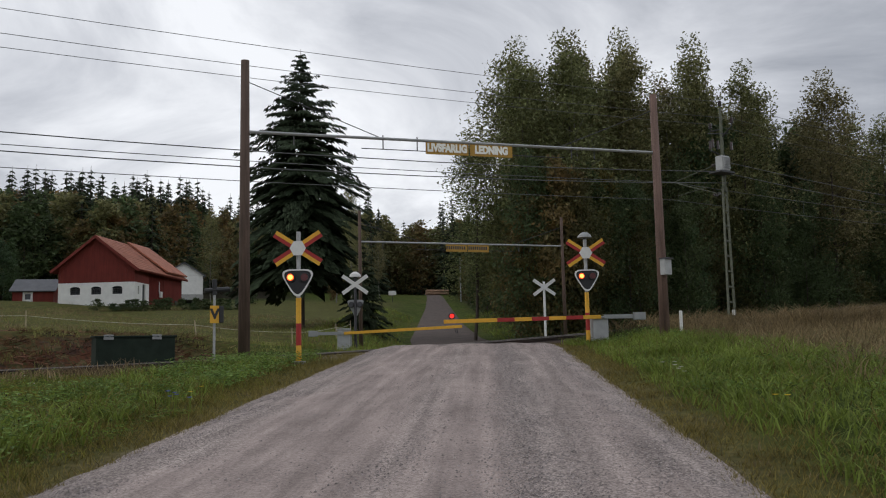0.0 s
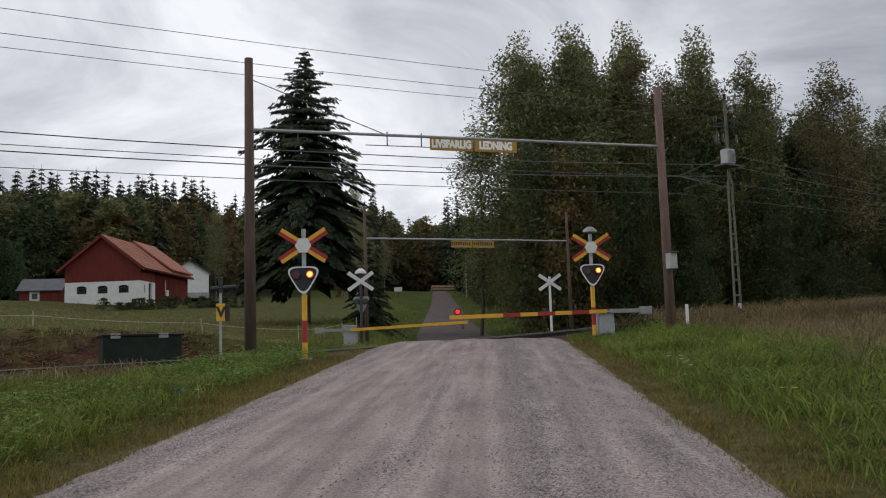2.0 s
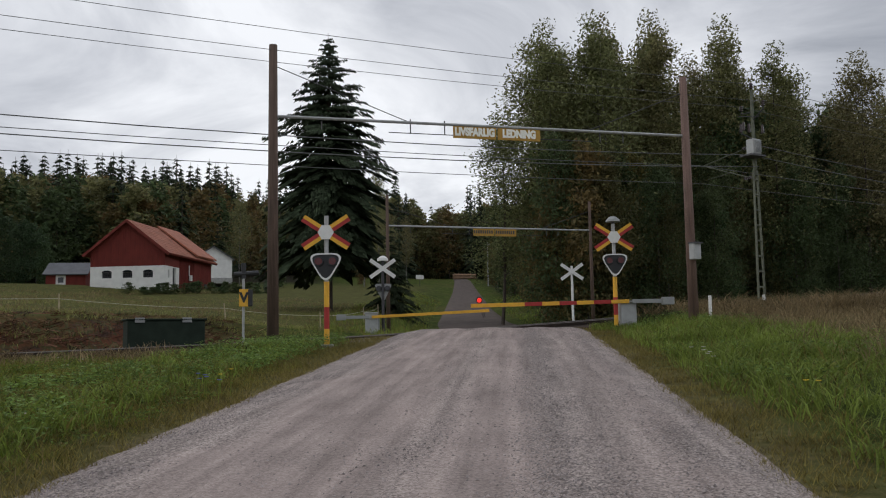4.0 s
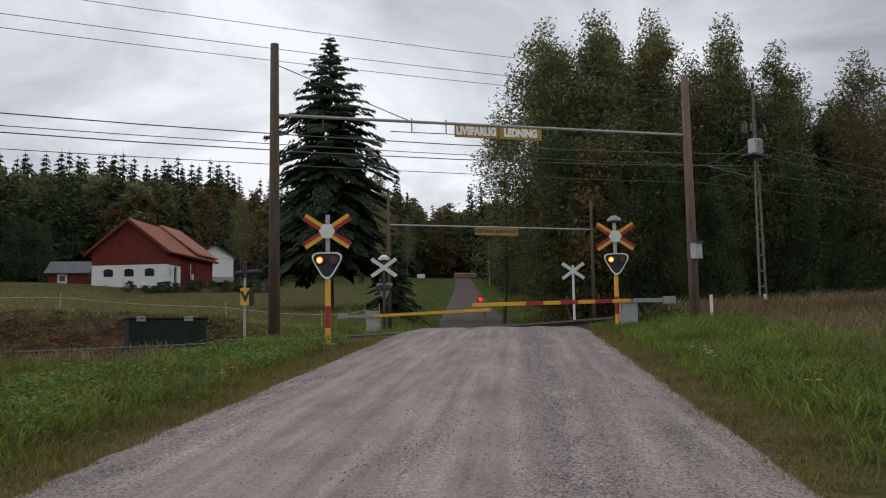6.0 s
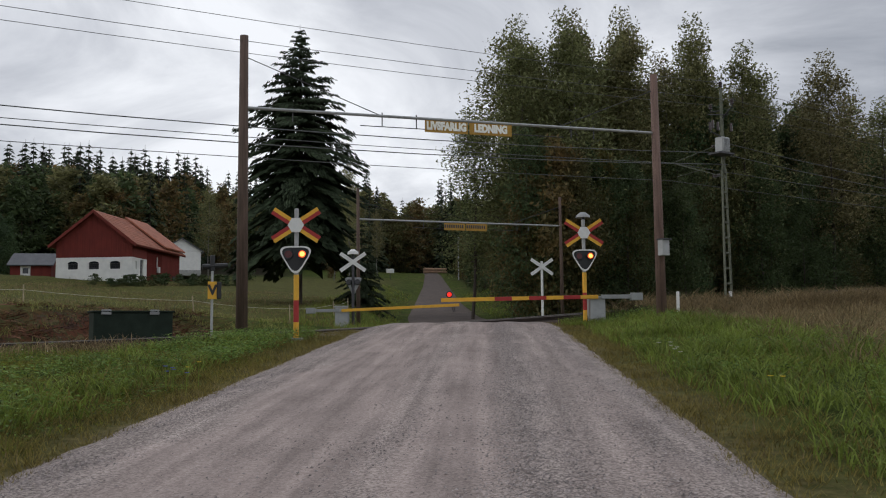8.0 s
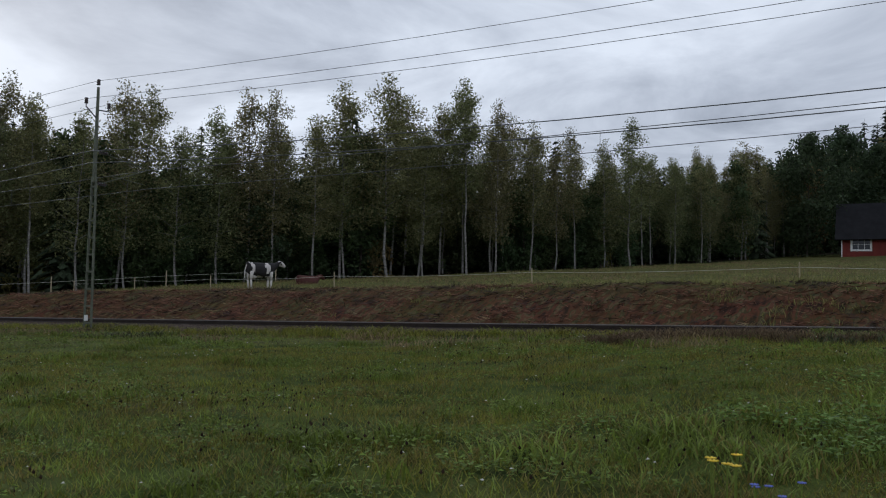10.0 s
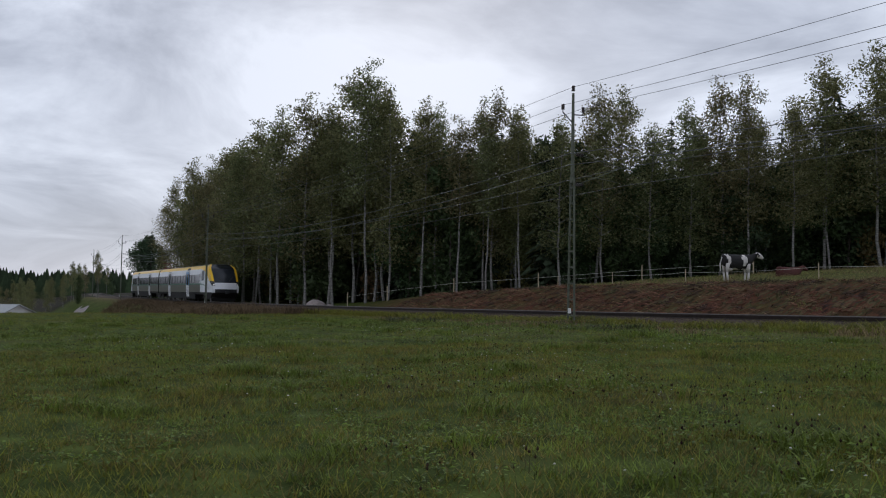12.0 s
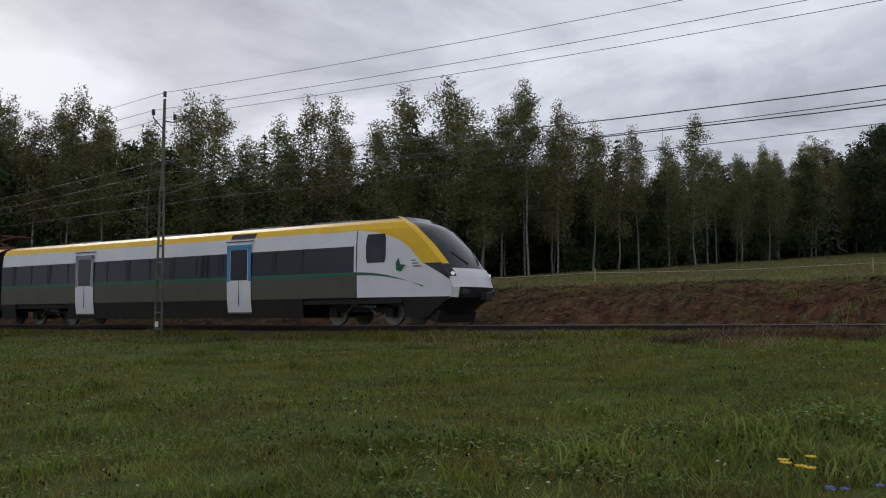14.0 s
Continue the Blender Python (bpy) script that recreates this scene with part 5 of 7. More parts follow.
def gantry(a, b, beam_z, top_a, top_b, label, words, back, pole_b="old_wood", pole_r=0.17):
    a, b = Vector((*a, height(*a))), Vector((*b, height(*b)))
    t = thing("warning_gantry", label, "gantry", pose(a.x, a.y, a.z))
    u = Vector((b.x - a.x, b.y - a.y, 0))
    span = u.length
    u.normalize()
    za, zb = 0.0, b.z - a.z
    off = u * span
    part("wooden_pole", rod(nb(), (0, 0, -0.3), (0.0, 0.02, top_a - a.z), pole_r, pole_r * 0.7, 12), "tar_wood", t, smooth=True)
    part("wooden_pole", rod(nb(), (off.x, off.y, zb - 0.3), (off.x - 0.02, off.y, top_b - a.z), pole_r, pole_r * 0.7, 12), pole_b, t, smooth=True)
    bz = beam_z - a.z
    n = Vector((u.y, -u.x, 0))
    bm = rod(nb(), (0, 0, bz), (off.x, off.y, bz), 0.045, sides=8)
    part("beam", bm, "steel", t)
    for s in (0.105, 0.305, 0.385, 0.77, 0.83):
        p = u * span * s
        part("hanger", rod(nb(), (p.x, p.y, bz + 0.1), (p.x, p.y, bz - 0.32), 0.018, sides=5), "darksteel", t)
    bm = nb()
    rod(bm, (u * span * 0.255)[:2] + (bz - 0.32,), (u * span * 0.75)[:2] + (bz - 0.32,), 0.014, sides=5)
    part("hanging_rail", bm, "darksteel", t)
    bm = rod(nb(), (0, 0, top_a - a.z - 0.6), (u * span * 0.3)[:2] + (bz + 0.02,), 0.014, sides=5)
    part("stay", bm, "darksteel", t)
    bm = rod(nb(), (off.x, off.y, top_b - a.z - 0.5), (u * span * 0.74)[:2] + (bz + 0.02,), 0.014, sides=5)
    part("stay", bm, "darksteel", t)
    turn = math.degrees(math.atan2(u.y, u.x))
    for lo, hi, word in ((0.405, 0.508, words[0]), (0.512, 0.617, words[1])):
        mid = u * span * (lo + hi) / 2
        m = pose(mid.x, mid.y, bz - 0.20, 0, 0, turn)
        board = part("sign_board", box(nb(), (0, 0, 0), (span * (hi - lo), 0.03, 0.40), bevel=0.006), "ochre", t, "faded ochre warning board")
        board.matrix_basis = m
        if word:
            lettering(word, 0.25, pose(0, -0.021, -0.01, 90, 0, 0) @ Matrix.Diagonal((1, 1.3, 1, 1)), "signtext", board)
        else:
            bm = nb()
            for k in range(9):
                box(bm, (-0.5 + k * 0.115, 0.02 if back else -0.02, 0), (0.07, 0.012, 0.16))
            part("letter_bars", bm, "darksteel", board)
    return t


g1 = gantry((9.35, 23.8), (21.9, 20.0), 8.02, 10.1, 9.95, "wooden gantry over the road with ochre warning sign boards", ("LIVSFARLIG", "LEDNING"), False)
g2 = gantry((20.6, 37.7), (31.0, 35.0), 7.1, 8.6, 8.6, "gantry beyond the railway with an ochre sign", ("", ""), False, "tar_wood", 0.10)
bird = thing("nest_box", "small weathered wooden box strapped to the gantry pole", "box", pose(21.78, 19.72, 4.25))
part("box_body", box(nb(), (0, 0, 0), (0.3, 0.22, 0.5), bevel=0.01), "grey", bird)
part("box_lid", box(nb(), (0, -0.03, 0.27), (0.36, 0.30, 0.04)), "darksteel", bird)
part("strap", box(nb(), (0.1, 0.17, 0.24), (0.32, 0.02, 0.05)), "red", bird, "red strap")
stake = thing("marker_post", "white wooden marker post in the grass", "post", pose(22.9, 20.2, height(22.9, 20.2)))
part("post", box(nb(), (0, 0, 0.4), (0.08, 0.08, 0.9), bevel=0.01), "white", stake)


# ---- level crossing signals and barriers ----
def rounded(points, r, n=5):
    out = []
    for i, p in enumerate(points):
        p = Vector(p)
        a, b = (Vector(points[i - 1]) - p).normalized(), (Vector(points[(i + 1) % len(points)]) - p).normalized()
        for k in range(n + 1):
            s = k / n
            q0, q1 = p + a * r, p + b * r
            out.append(tuple((q0 * (1 - s) ** 2 + p * 2 * s * (1 - s) + q1 * s * s)))
    return out


def cross_arm(bm, turn, length, lo, hi, y, thick):
    box(bm, (0, 0, 0), (length, thick, hi - lo), Matrix.Translation((0, y, 0)) @ Matrix.Rotation(radians(turn), 4, "Y") @ Matrix.Translation((0, 0, (lo + hi) / 2)), 0)


def signal(at, turn, label, bell=False):
    """Striped post, a crossbuck and a triangular head with two lamps. Front towards -y."""
    z0 = height(*at) + 0.08
    t = thing("crossing_signal", label, "level crossing signal", pose(at[0], at[1], z0, 0, 0, turn), "crossing signals")
    k = 1.0
    for a, b, mat in ((-0.2, 0.42, "yellow"), (0.42, 1.02, "red"), (1.02, 1.72, "yellow"), (1.72, 3.55, "steel")):
        part("post_section", rod(nb(), (0, 0, a), (0, 0, b), 0.075 if mat != "steel" else 0.06, sides=12), mat, t, smooth=False)
    part("base_plate", box(nb(), (0, 0, -0.06), (0.34, 0.34, 0.12), bevel=0.01), "steel", t)
    head = part("signal_head", plate(nb(), rounded([(-0.49, 0.25), (0.49, 0.25), (0.0, -0.55)], 0.33), 0.06, Matrix.Translation((0, -0.17, 2.21))), "black", t)
    rim_o, rim_i = rounded([(-0.54, 0.285), (0.54, 0.285), (0.0, -0.62)], 0.36), rounded([(-0.48, 0.245), (0.48, 0.245), (0.0, -0.54)], 0.325)
    bm = nb()
    n = len(rim_o)
    rings = [[bm.verts.new((x, y, z)) for x, z in ring] for ring, y in ((rim_o, -0.19), (rim_i, -0.19), (rim_i, -0.165), (rim_o, -0.13))]
    for r in range(4):
        for i in range(n):
            j = (i + 1) % n
            bm.faces.new((rings[r][i], rings[r][j], rings[(r + 1) % 4][j], rings[(r + 1) % 4][i]))
    bmesh.ops.translate(bm, vec=(0, 0, 2.21), verts=bm.verts)
    bmesh.ops.recalc_face_normals(bm, faces=bm.faces)
    part("white_rim", bm, "white", t)
    glows = []
    for sx in (-0.19, 0.19):
        part("lamp_hood", rod(nb(), (sx, -0.17, 2.27), (sx, -0.235, 2.27), 0.135, 0.13, 20), "black", t)
        part("lens", rod(nb(), (sx, -0.20, 2.27), (sx, -0.245, 2.27), 0.11, 0.10, 20), "lens", t, "dark red lens")
        g = part("lit_lens", rod(nb(), (0, 0.012, 0), (0, -0.008, 0), 0.098, 0.085, 20), "glow", t, "glowing orange red lens")
        g.matrix_basis = pose(sx, -0.22, 2.27)
        part("hot_centre", rod(nb(), (0, -0.006, 0), (0, -0.014, 0), 0.072, 0.06, 16), "hot", g, "bright yellow centre of the lamp")
        glows.append((g, sx))
    for ang, up in ((33, 1), (147, 1), (213, -1), (327, -1)):
        way = -1 if ang in (147, 327) else 1
        for mat, lo in (("yellow", 0.0), ("red", -0.105)):
            z = lo + 0.0525
            side = z * (1 if ang in (33, 327) else -1) * up * (1 if ang in (33, 147) else 1)
            if ang in (33, 147):
                side = z if ang == 33 else -z
            else:
                side = z if ang == 213 else -z
            bm = box(nb(), (0, 0, 0), (0.65, 0.014, 0.105), Matrix.Rotation(-radians(ang), 4, "Y") @ Matrix.Translation((0.425, -0.11, side)))
            part("cross_arm", bm, mat, t)
    hexa = [(0.225 * math.cos(radians(60 * i)), 0.225 * math.sin(radians(60 * i))) for i in range(6)]
    part("cross_hub", plate(nb(), hexa[::-1], 0.012, Matrix.Translation((0, -0.138, 3.08))), "white", t, "white hexagonal plate")
    for o in t.children:
        if o.name.split(".")[0] == "cross_arm":
            o.matrix_basis = pose(0, 0, 3.08)
    if bell:
        part("bell_stem", rod(nb(), (0, 0, 3.5), (0, 0, 3.68), 0.05), "darksteel", t)
        bm = rod(nb(), (0, 0, 3.62), (0, 0, 3.70), 0.25, 0.23, 16)
        rod(bm, (0, 0, 3.70), (0, 0, 3.80), 0.22, 0.10, 16)
        part("bell", bm, "signback", t, "grey warning bell")
    return t, glows


def back_signal(at, turn, label, head=True):
    """A signal of the other side, seen from behind: plain white cross, grey back of the lamp head."""
    t = thing("crossing_signal", label, "level crossing signal", pose(at[0], at[1], height(*at), 0, 0, turn), "crossing signals")
    part("post", rod(nb(), (0, 0, -0.2), (0, 0, 3.25), 0.065, sides=12), "darksteel" if head else "white", t)
    for ang in (35, -35):
        bm = nb()
        cross_arm(bm, ang, 1.38, -0.085, 0.085, -0.08 - 0.016 * (ang > 0), 0.014)
        part("cross_arm", bm, "white", t).matrix_basis = pose(0, 0, 2.95)
    if head:
        part("lamp_head", plate(nb(), rounded([(-0.42, 0.27), (0.42, 0.27), (0.0, -0.6)], 0.18), 0.06, Matrix.Translation((0, 0.1, 2.0))), "signback", t, "bare grey back of the lamp head")
        for sx in (-0.19, 0.19):
            part("lamp_case", rod(nb(), (sx, 0.1, 2.05), (sx, -0.06, 2.05), 0.14, 0.11, 16), "darksteel", t)
        bm = rod(nb(), (0, 0, 3.3), (0, 0, 3.42), 0.26, 0.24, 16)
        rod(bm, (0, 0, 3.42), (0, 0, 3.53), 0.22, 0.09, 16)
        part("bell", bm, "white", t, "white warning bell")
        part("bell_stem", rod(nb(), (0, 0, 3.2), (0, 0, 3.35), 0.07), "darksteel", t)
    return t


def barrier(at, tip, arm_z, label, box_turn, striped=True, flip=1):
    """A motor cabinet with a counterweight and a closed boom."""
    z0 = height(*at)
    a, b = Vector((*at, arm_z)), Vector(tip)
    t = thing("barrier", label, "level crossing barrier", pose(at[0], at[1], z0), "crossing barriers")
    u = (b - a).normalized()
    turn = Matrix.Rotation(math.atan2(u.y, u.x), 4, "Z")
    tz = math.asin(u.z)
    m = turn @ Matrix.Rotation(-tz, 4, "Y")
    lift = Vector((0, 0, arm_z - z0))
    L = (b - a).length
    part("cabinet", box(nb(), (0, 0.0, 0.45), (0.55, 0.5, 0.85), turn, 0.03), "grey", t)
    part("cabinet_lid", box(nb(), (0, 0.0, 0.90), (0.62, 0.57, 0.07), turn, 0.02), "grey", t)
    part("cabinet_foot", box(nb(), (0, 0, 0.0), (0.45, 0.42, 0.2), turn), "plinth", t)
    part("cabinet_door", box(nb(), (0.05, -0.262 * flip, 0.45), (0.40, 0.012, 0.62), turn, 0.004), "signback", t)
    part("counterweight_arm", box(nb(), turn @ Vector((-0.75, -0.33 * flip, arm_z - z0)), (1.3, 0.05, 0.14), turn, 0.01), "signback", t)
    part("counterweight", box(nb(), turn @ Vector((-1.35, -0.33 * flip, arm_z - z0)), (0.42, 0.16, 0.26), turn, 0.02), "signback", t)
    start = -0.1
    sec = []
    if striped:
        cuts = [0, 0.115, 0.225, 0.335, 0.445, 0.555, 0.665, 1.0]
        mats = ["yellow", "red", "yellow", "red", "yellow", "red", "yellow"]
        sec = list(zip(cuts, cuts[1:], mats))
    else:
        sec = [(0, 1, "yellow")]
    for s0, s1, mat in sec:
        bm = box(nb(), (0, 0, 0), ((s1 - s0) * L, 0.05, 0.13 + 0.0 * s0), bevel=0.008)
        bmesh.ops.transform(bm, matrix=Matrix.Translation(lift) @ m @ Matrix.Translation(((s0 + s1) / 2 * L, -0.33 * flip, 0)), verts=bm.verts)
        part("boom", bm, mat, t, "red painted boom section" if mat == "red" else "yellow boom")
    return t, Matrix.Translation(lift) @ m, L


sig_left, glow_left = signal((10.5, 22.75), -33, "level crossing signal with striped post flashing beside the road")
sig_right, glow_right = signal((21.4, 23.0), -33, "level crossing signal with bell, flashing beside the barrier", True)
back_signal((19.4, 36.0), -33, "grey back of a crossing signal with white bell")
back_signal((30.6, 36.1), -33, "plain white crossbuck on a slim post", False)
z_arm = height(21.4, 23.0) + 0.95
bar_near, m_near, l_near = barrier((21.85, 22.95), (17.05, 25.45, z_arm - 0.08), z_arm, "closed barrier with yellow and red boom and grey cabinet", 0, True, -1)
lamp = part("boom_lamp", rod(nb(), (0, -0.03, 0), (0, 0.05, 0), 0.075, 0.07, 14), "redglow", bar_near, "lit red boom lamp")
lamp.matrix_basis = m_near @ pose(l_near - 0.28, 0.36, 0.18)
part("lamp_shell", rod(nb(), (0, -0.10, 0), (0, -0.03, 0), 0.10, 0.115, 14), "black", bar_near).matrix_basis = lamp.matrix_basis
z_arm2 = height(18.9, 36.2) + 0.72
bar_far, m_far, l_far = barrier((18.9, 36.2), (23.7, 33.9, z_arm2 + 0.22), z_arm2, "closed far barrier with plain yellow boom back", 0, False)
part("tip_foot", rod(rod(nb(), (0, 0, 0), (0.05, 0, -0.3), 0.02), (-0.1, 0, 0), (-0.02, 0, -0.3), 0.02), "darksteel", bar_far).matrix_basis = m_far @ pose(l_far - 0.25, -0.3, 0.0)

vp = thing("v_sign", "yellow railway sign with a black V on a thin post", "railway sign", pose(8.25, 23.1, height(8.25, 23.1), 0, 0, -12))
part("post", rod(nb(), (0, 0, -0.2), (0, 0, 2.0), 0.035, sides=8), "steel", vp)
vb = part("sign_board", box(nb(), (0, -0.05, 1.38), (0.24, 0.03, 0.46), bevel=0.006), "yellow", vp, "yellow board")
lettering("V", 0.36, pose(0, -0.068, 1.38, 90, 0, 0), "black", vb)
part("lamp_case", box(nb(), (0.17, 0.05, 1.38), (0.12, 0.3, 0.44), bevel=0.02), "black", vp)
bm = box(nb(), (0, 0.02, 2.1), (0.12, 0.12, 0.42), bevel=0.02)
rod(bm, (-0.25, 0.02, 2.0), (0.4, 0.02, 2.05), 0.07, sides=8)
part("signal_lamps", bm, "black", vp)

bx = thing("cable_box", "long dark green equipment box beside the track", "equipment box", pose(7.9, 29.5, float(rail_z(8)) + 0.02, 0, 0, -3))
part("box_body", box(nb(), (0, 0, 0.12), (2.42, 0.8, 1.30), bevel=0.03), "bin", bx)
part("lid", box(nb(), (0, 0, 0.80), (2.52, 0.9, 0.06), bevel=0.015), "bin", bx)
for sx in (-0.85, 0.62):
    part("latch_plate", box(nb(), (sx, -0.43, 0.78), (0.30, 0.04, 0.16), bevel=0.01), "signback", bx, "pale latch plate")


# ---- farm buildings ----
def wall_with_openings(bm, width, tall, openings, thick=0.3):
    """An upright wall in x and z, from y 0 to thick, with square openings through it."""
    xs = sorted({0.0, width, *[o[0] for o in openings], *[o[2] for o in openings]})
    zs = sorted({0.0, tall, *[o[1] for o in openings], *[o[3] for o in openings]})
    for a, b in zip(xs, xs[1:]):
        for c, d in zip(zs, zs[1:]):
            mx, mz = (a + b) / 2, (c + d) / 2
            if any(o[0] < mx < o[2] and o[1] < mz < o[3] for o in openings):
                continue
            box(bm, (mx, thick / 2, mz), (b - a, thick, d - c))
    bmesh.ops.remove_doubles(bm, verts=bm.verts, dist=1e-4)
    return bm


def window(parent, m, w, h, bars=(2, 3), mat="white", arch=False):
    fr = nb()
    t = 0.09
    for sx in (-1, 1):
        box(fr, (sx * (w / 2 - t / 2), 0, 0), (t, 0.07, h))
    for sz in (-1, 1):
        box(fr, (0, 0, sz * (h / 2 - t / 2)), (w - 2 * t, 0.07, t))
    for i in range(1, bars[0]):
        box(fr, (-w / 2 + w * i / bars[0], 0, 0), (0.045, 0.06, h - 2 * t))
    for i in range(1, bars[1]):
        box(fr, (0, 0, -h / 2 + h * i / bars[1]), (w - 2 * t, 0.05, 0.035))
    f = part("window", fr, mat, parent)
    f.matrix_basis = m
    part("pane", box(nb(), (0, 0.05, 0), (w - t, 0.012, h - t)), "glass", f)
    return f


def gable_roof(bm, length, half, rise, eave, over=0.35, thick=0.14, gable_over=0.35):
    """Two slopes over a ridge along y, from y = -gable_over to length."""
    for s in (-1, 1):
        sl = math.hypot(half + over, rise * (half + over) / half)
        ang = math.atan2(rise, half)
        m = Matrix.Translation((s * (half + over) / 2, (length - gable_over + gable_over) / 2, eave + rise - rise * (half + over) / half / 2 + thick / 2)) @ Matrix.Rotation(s * ang, 4, "Y")
        box(bm, (0, 0, 0), (sl, length + 2 * gable_over, thick), m)
    return bm


def tiles(parent, length, half, rise, eave, over, gable_over, thick=0.14, mat="tile"):
    """Rows of roof pans lying on both slopes, joined along each course."""
    ang = math.atan2(rise, half)
    sl = math.hypot(half + over, rise * (half + over) / half)
    for s in (-1, 1):
        bm = nb()
        rows = int(sl / 0.42)
        for r in range(rows):
            d = (r + 0.5) * sl / rows
            x = s * d * math.cos(ang)
            z = eave + rise - d * math.sin(ang) + thick + 0.05
            box(bm, (x, length / 2, z), (sl / rows * 1.03, length + 2 * gable_over, 0.05), Matrix.Rotation(s * (ang - 0.06), 4, "Y"))
        part("roof_tiles", bm, mat, parent, "weathered red clay tiles")


def barn():
    """Gable front towards -y, with the whitewashed stable below and red boards above."""
    b = thing("barn", "red boarded barn with whitewashed stable wall and clay tile roof", "barn", pose(20.7, 91.0, 7.2, 0, 0, -37.7))
    half, stone, eave, rise, L1, L2 = 3.8, 2.15, 3.6, 2.95, 7.4, 12.6
    ops = [(1.2, 1.0, 2.2, 1.55), (3.3, 1.0, 4.3, 1.55), (5.4, 1.0, 6.4, 1.55)]
    wl_ = part("stable_wall", wall_with_openings(nb(), 2 * half, stone + 0.6, [(a, c + 0.6, d, e_ + 0.6) for a, c, d, e_ in ops], 0.4), "render", b, "whitewashed stable wall")
    wl_.matrix_basis = pose(-half, 0, -0.6)
    for a, c, d, e_ in ops:
        window(b, pose((a + d) / 2 - half, 0.14, (c + e_) / 2), d - a, e_ - c, (4, 3), "darksteel")
        bm = nb()
        arc = [((d - a) / 2 * math.cos(radians(k * 20)) * 1.02, 0.22 * math.sin(radians(k * 20))) for k in range(10)]
        plate(bm, arc[::-1], 0.02, Matrix.Translation(((a + d) / 2 - half, -0.012, e_)))
        part("arch_light", bm, "glass", b)
    g = nb()
    plate(g, [(-half, stone), (half, stone), (half, eave), (0, eave + rise), (-half, eave)], 0.22)
    part("gable", g, "falu", b, "red boarded gable")
    g = nb()
    k = -half + 0.2
    while k < half:
        top = eave + rise * (1 - abs(k) / half)
        box(g, (k, -0.012, (stone + top) / 2 + 0.02), (0.035, 0.024, top - stone - 0.04))
        k += 0.24
    part("gable_battens", g, "falu", b)
    bm = wall_with_openings(nb(), 3.2, stone + 0.6, [(1.55, 0.6, 2.35, 2.65), (0.4, 1.6, 0.75, 2.4)], 0.4)
    s_wall = part("side_wall_stone", bm, "render", b, "whitewashed side wall")
    s_wall.matrix_basis = pose(half - 0.002, 0.402, -0.6, 0, 0, 90)
    part("side_boards_above", box(nb(), (half - 0.12, 1.9, (stone + eave) / 2), (0.24, 3.3, eave - stone)), "falu", b)
    # black sheet across the open doorway, painting the shade of the interior
    part("stable_door", box(nb(), (half - 0.2, 0.402 + 1.95, 1.05), (0.06, 0.8, 2.1)), "black", b, "black panel painting the shade inside the open stable doorway")
    part("side_wall_boards", box(nb(), (half - 0.15, (3.6 + L1) / 2, eave / 2 - 0.3), (0.26, L1 - 3.6, eave + 0.6)), "falu", b)
    part("lean_wall", box(nb(), (half - 0.1, (L1 + L2) / 2, eave / 2 - 0.3), (0.3, L2 - L1, eave + 0.6)), "falu", b)
    bm = nb()
    y = 3.7
    while y < L2:
        box(bm, (half + 0.005 + 0.05 * (y > L1), y, eave / 2 - 0.1), (0.05, 0.035, eave))
        y += 0.26
    part("board_battens", bm, "falu", b)
    part("far_wall", box(nb(), (-half + 0.15, L2 / 2 + 0.2, eave / 2 - 0.3), (0.3, L2 - 0.4, eave + 0.6)), "falu", b)
    part("back_gable", plate(nb(), [(-half, -0.6), (half, -0.6), (half, eave), (0, eave + rise), (-half, eave)], 0.2, Matrix.Translation((0, L2 - 0.2, 0))), "falu", b)
    part("roof", gable_roof(nb(), L2, half, rise, eave, 0.6, 0.14, 0.45), "falu", b)
    tiles(b, L2, half, rise, eave, 0.6, 0.48)
    bm = nb()
    box(bm, (2.0, 10.0, eave + rise - 1.75), (5.5, 5.8, 0.16), Matrix.Rotation(math.atan2(rise, half) * 0.97, 4, "Y"))
    bmesh.ops.translate(bm, vec=(0.16, 0, 0.52), verts=bm.verts)
    part("raised_roof", bm, "tile", b, "raised tiled roof section")
    for s in (-1, 1):
        ang = math.atan2(rise, half)
        bm = box(nb(), (s * (half + 0.6) / 2, -0.48, eave + rise - (half + 0.6) * rise / half / 2 + 0.05), (math.hypot(half + 0.6, (half + 0.6) * rise / half), 0.04, 0.26), Matrix.Rotation(s * ang, 4, "Y"))
        part("barge_board", bm, "falu", b)
    part("meter_box", box(nb(), (half + 0.14, 6.4, 1.3), (0.2, 0.5, 0.6), bevel=0.02), "white", b, "white box on the wall")
    part("flue", rod(nb(), (half + 0.12, 6.0, 1.5), (half + 0.12, 6.0, 2.6), 0.05), "white", b)
    part("hatch", box(nb(), (half + 0.08, 10.9, 0.55), (0.06, 0.8, 0.75)), "black", b)
    part("downpipe", rod(nb(), (half + 0.3, L2 - 0.3, eave - 0.1), (half + 0.25, L2 - 0.5, eave - 0.6), 0.05), "white", b)
    return b


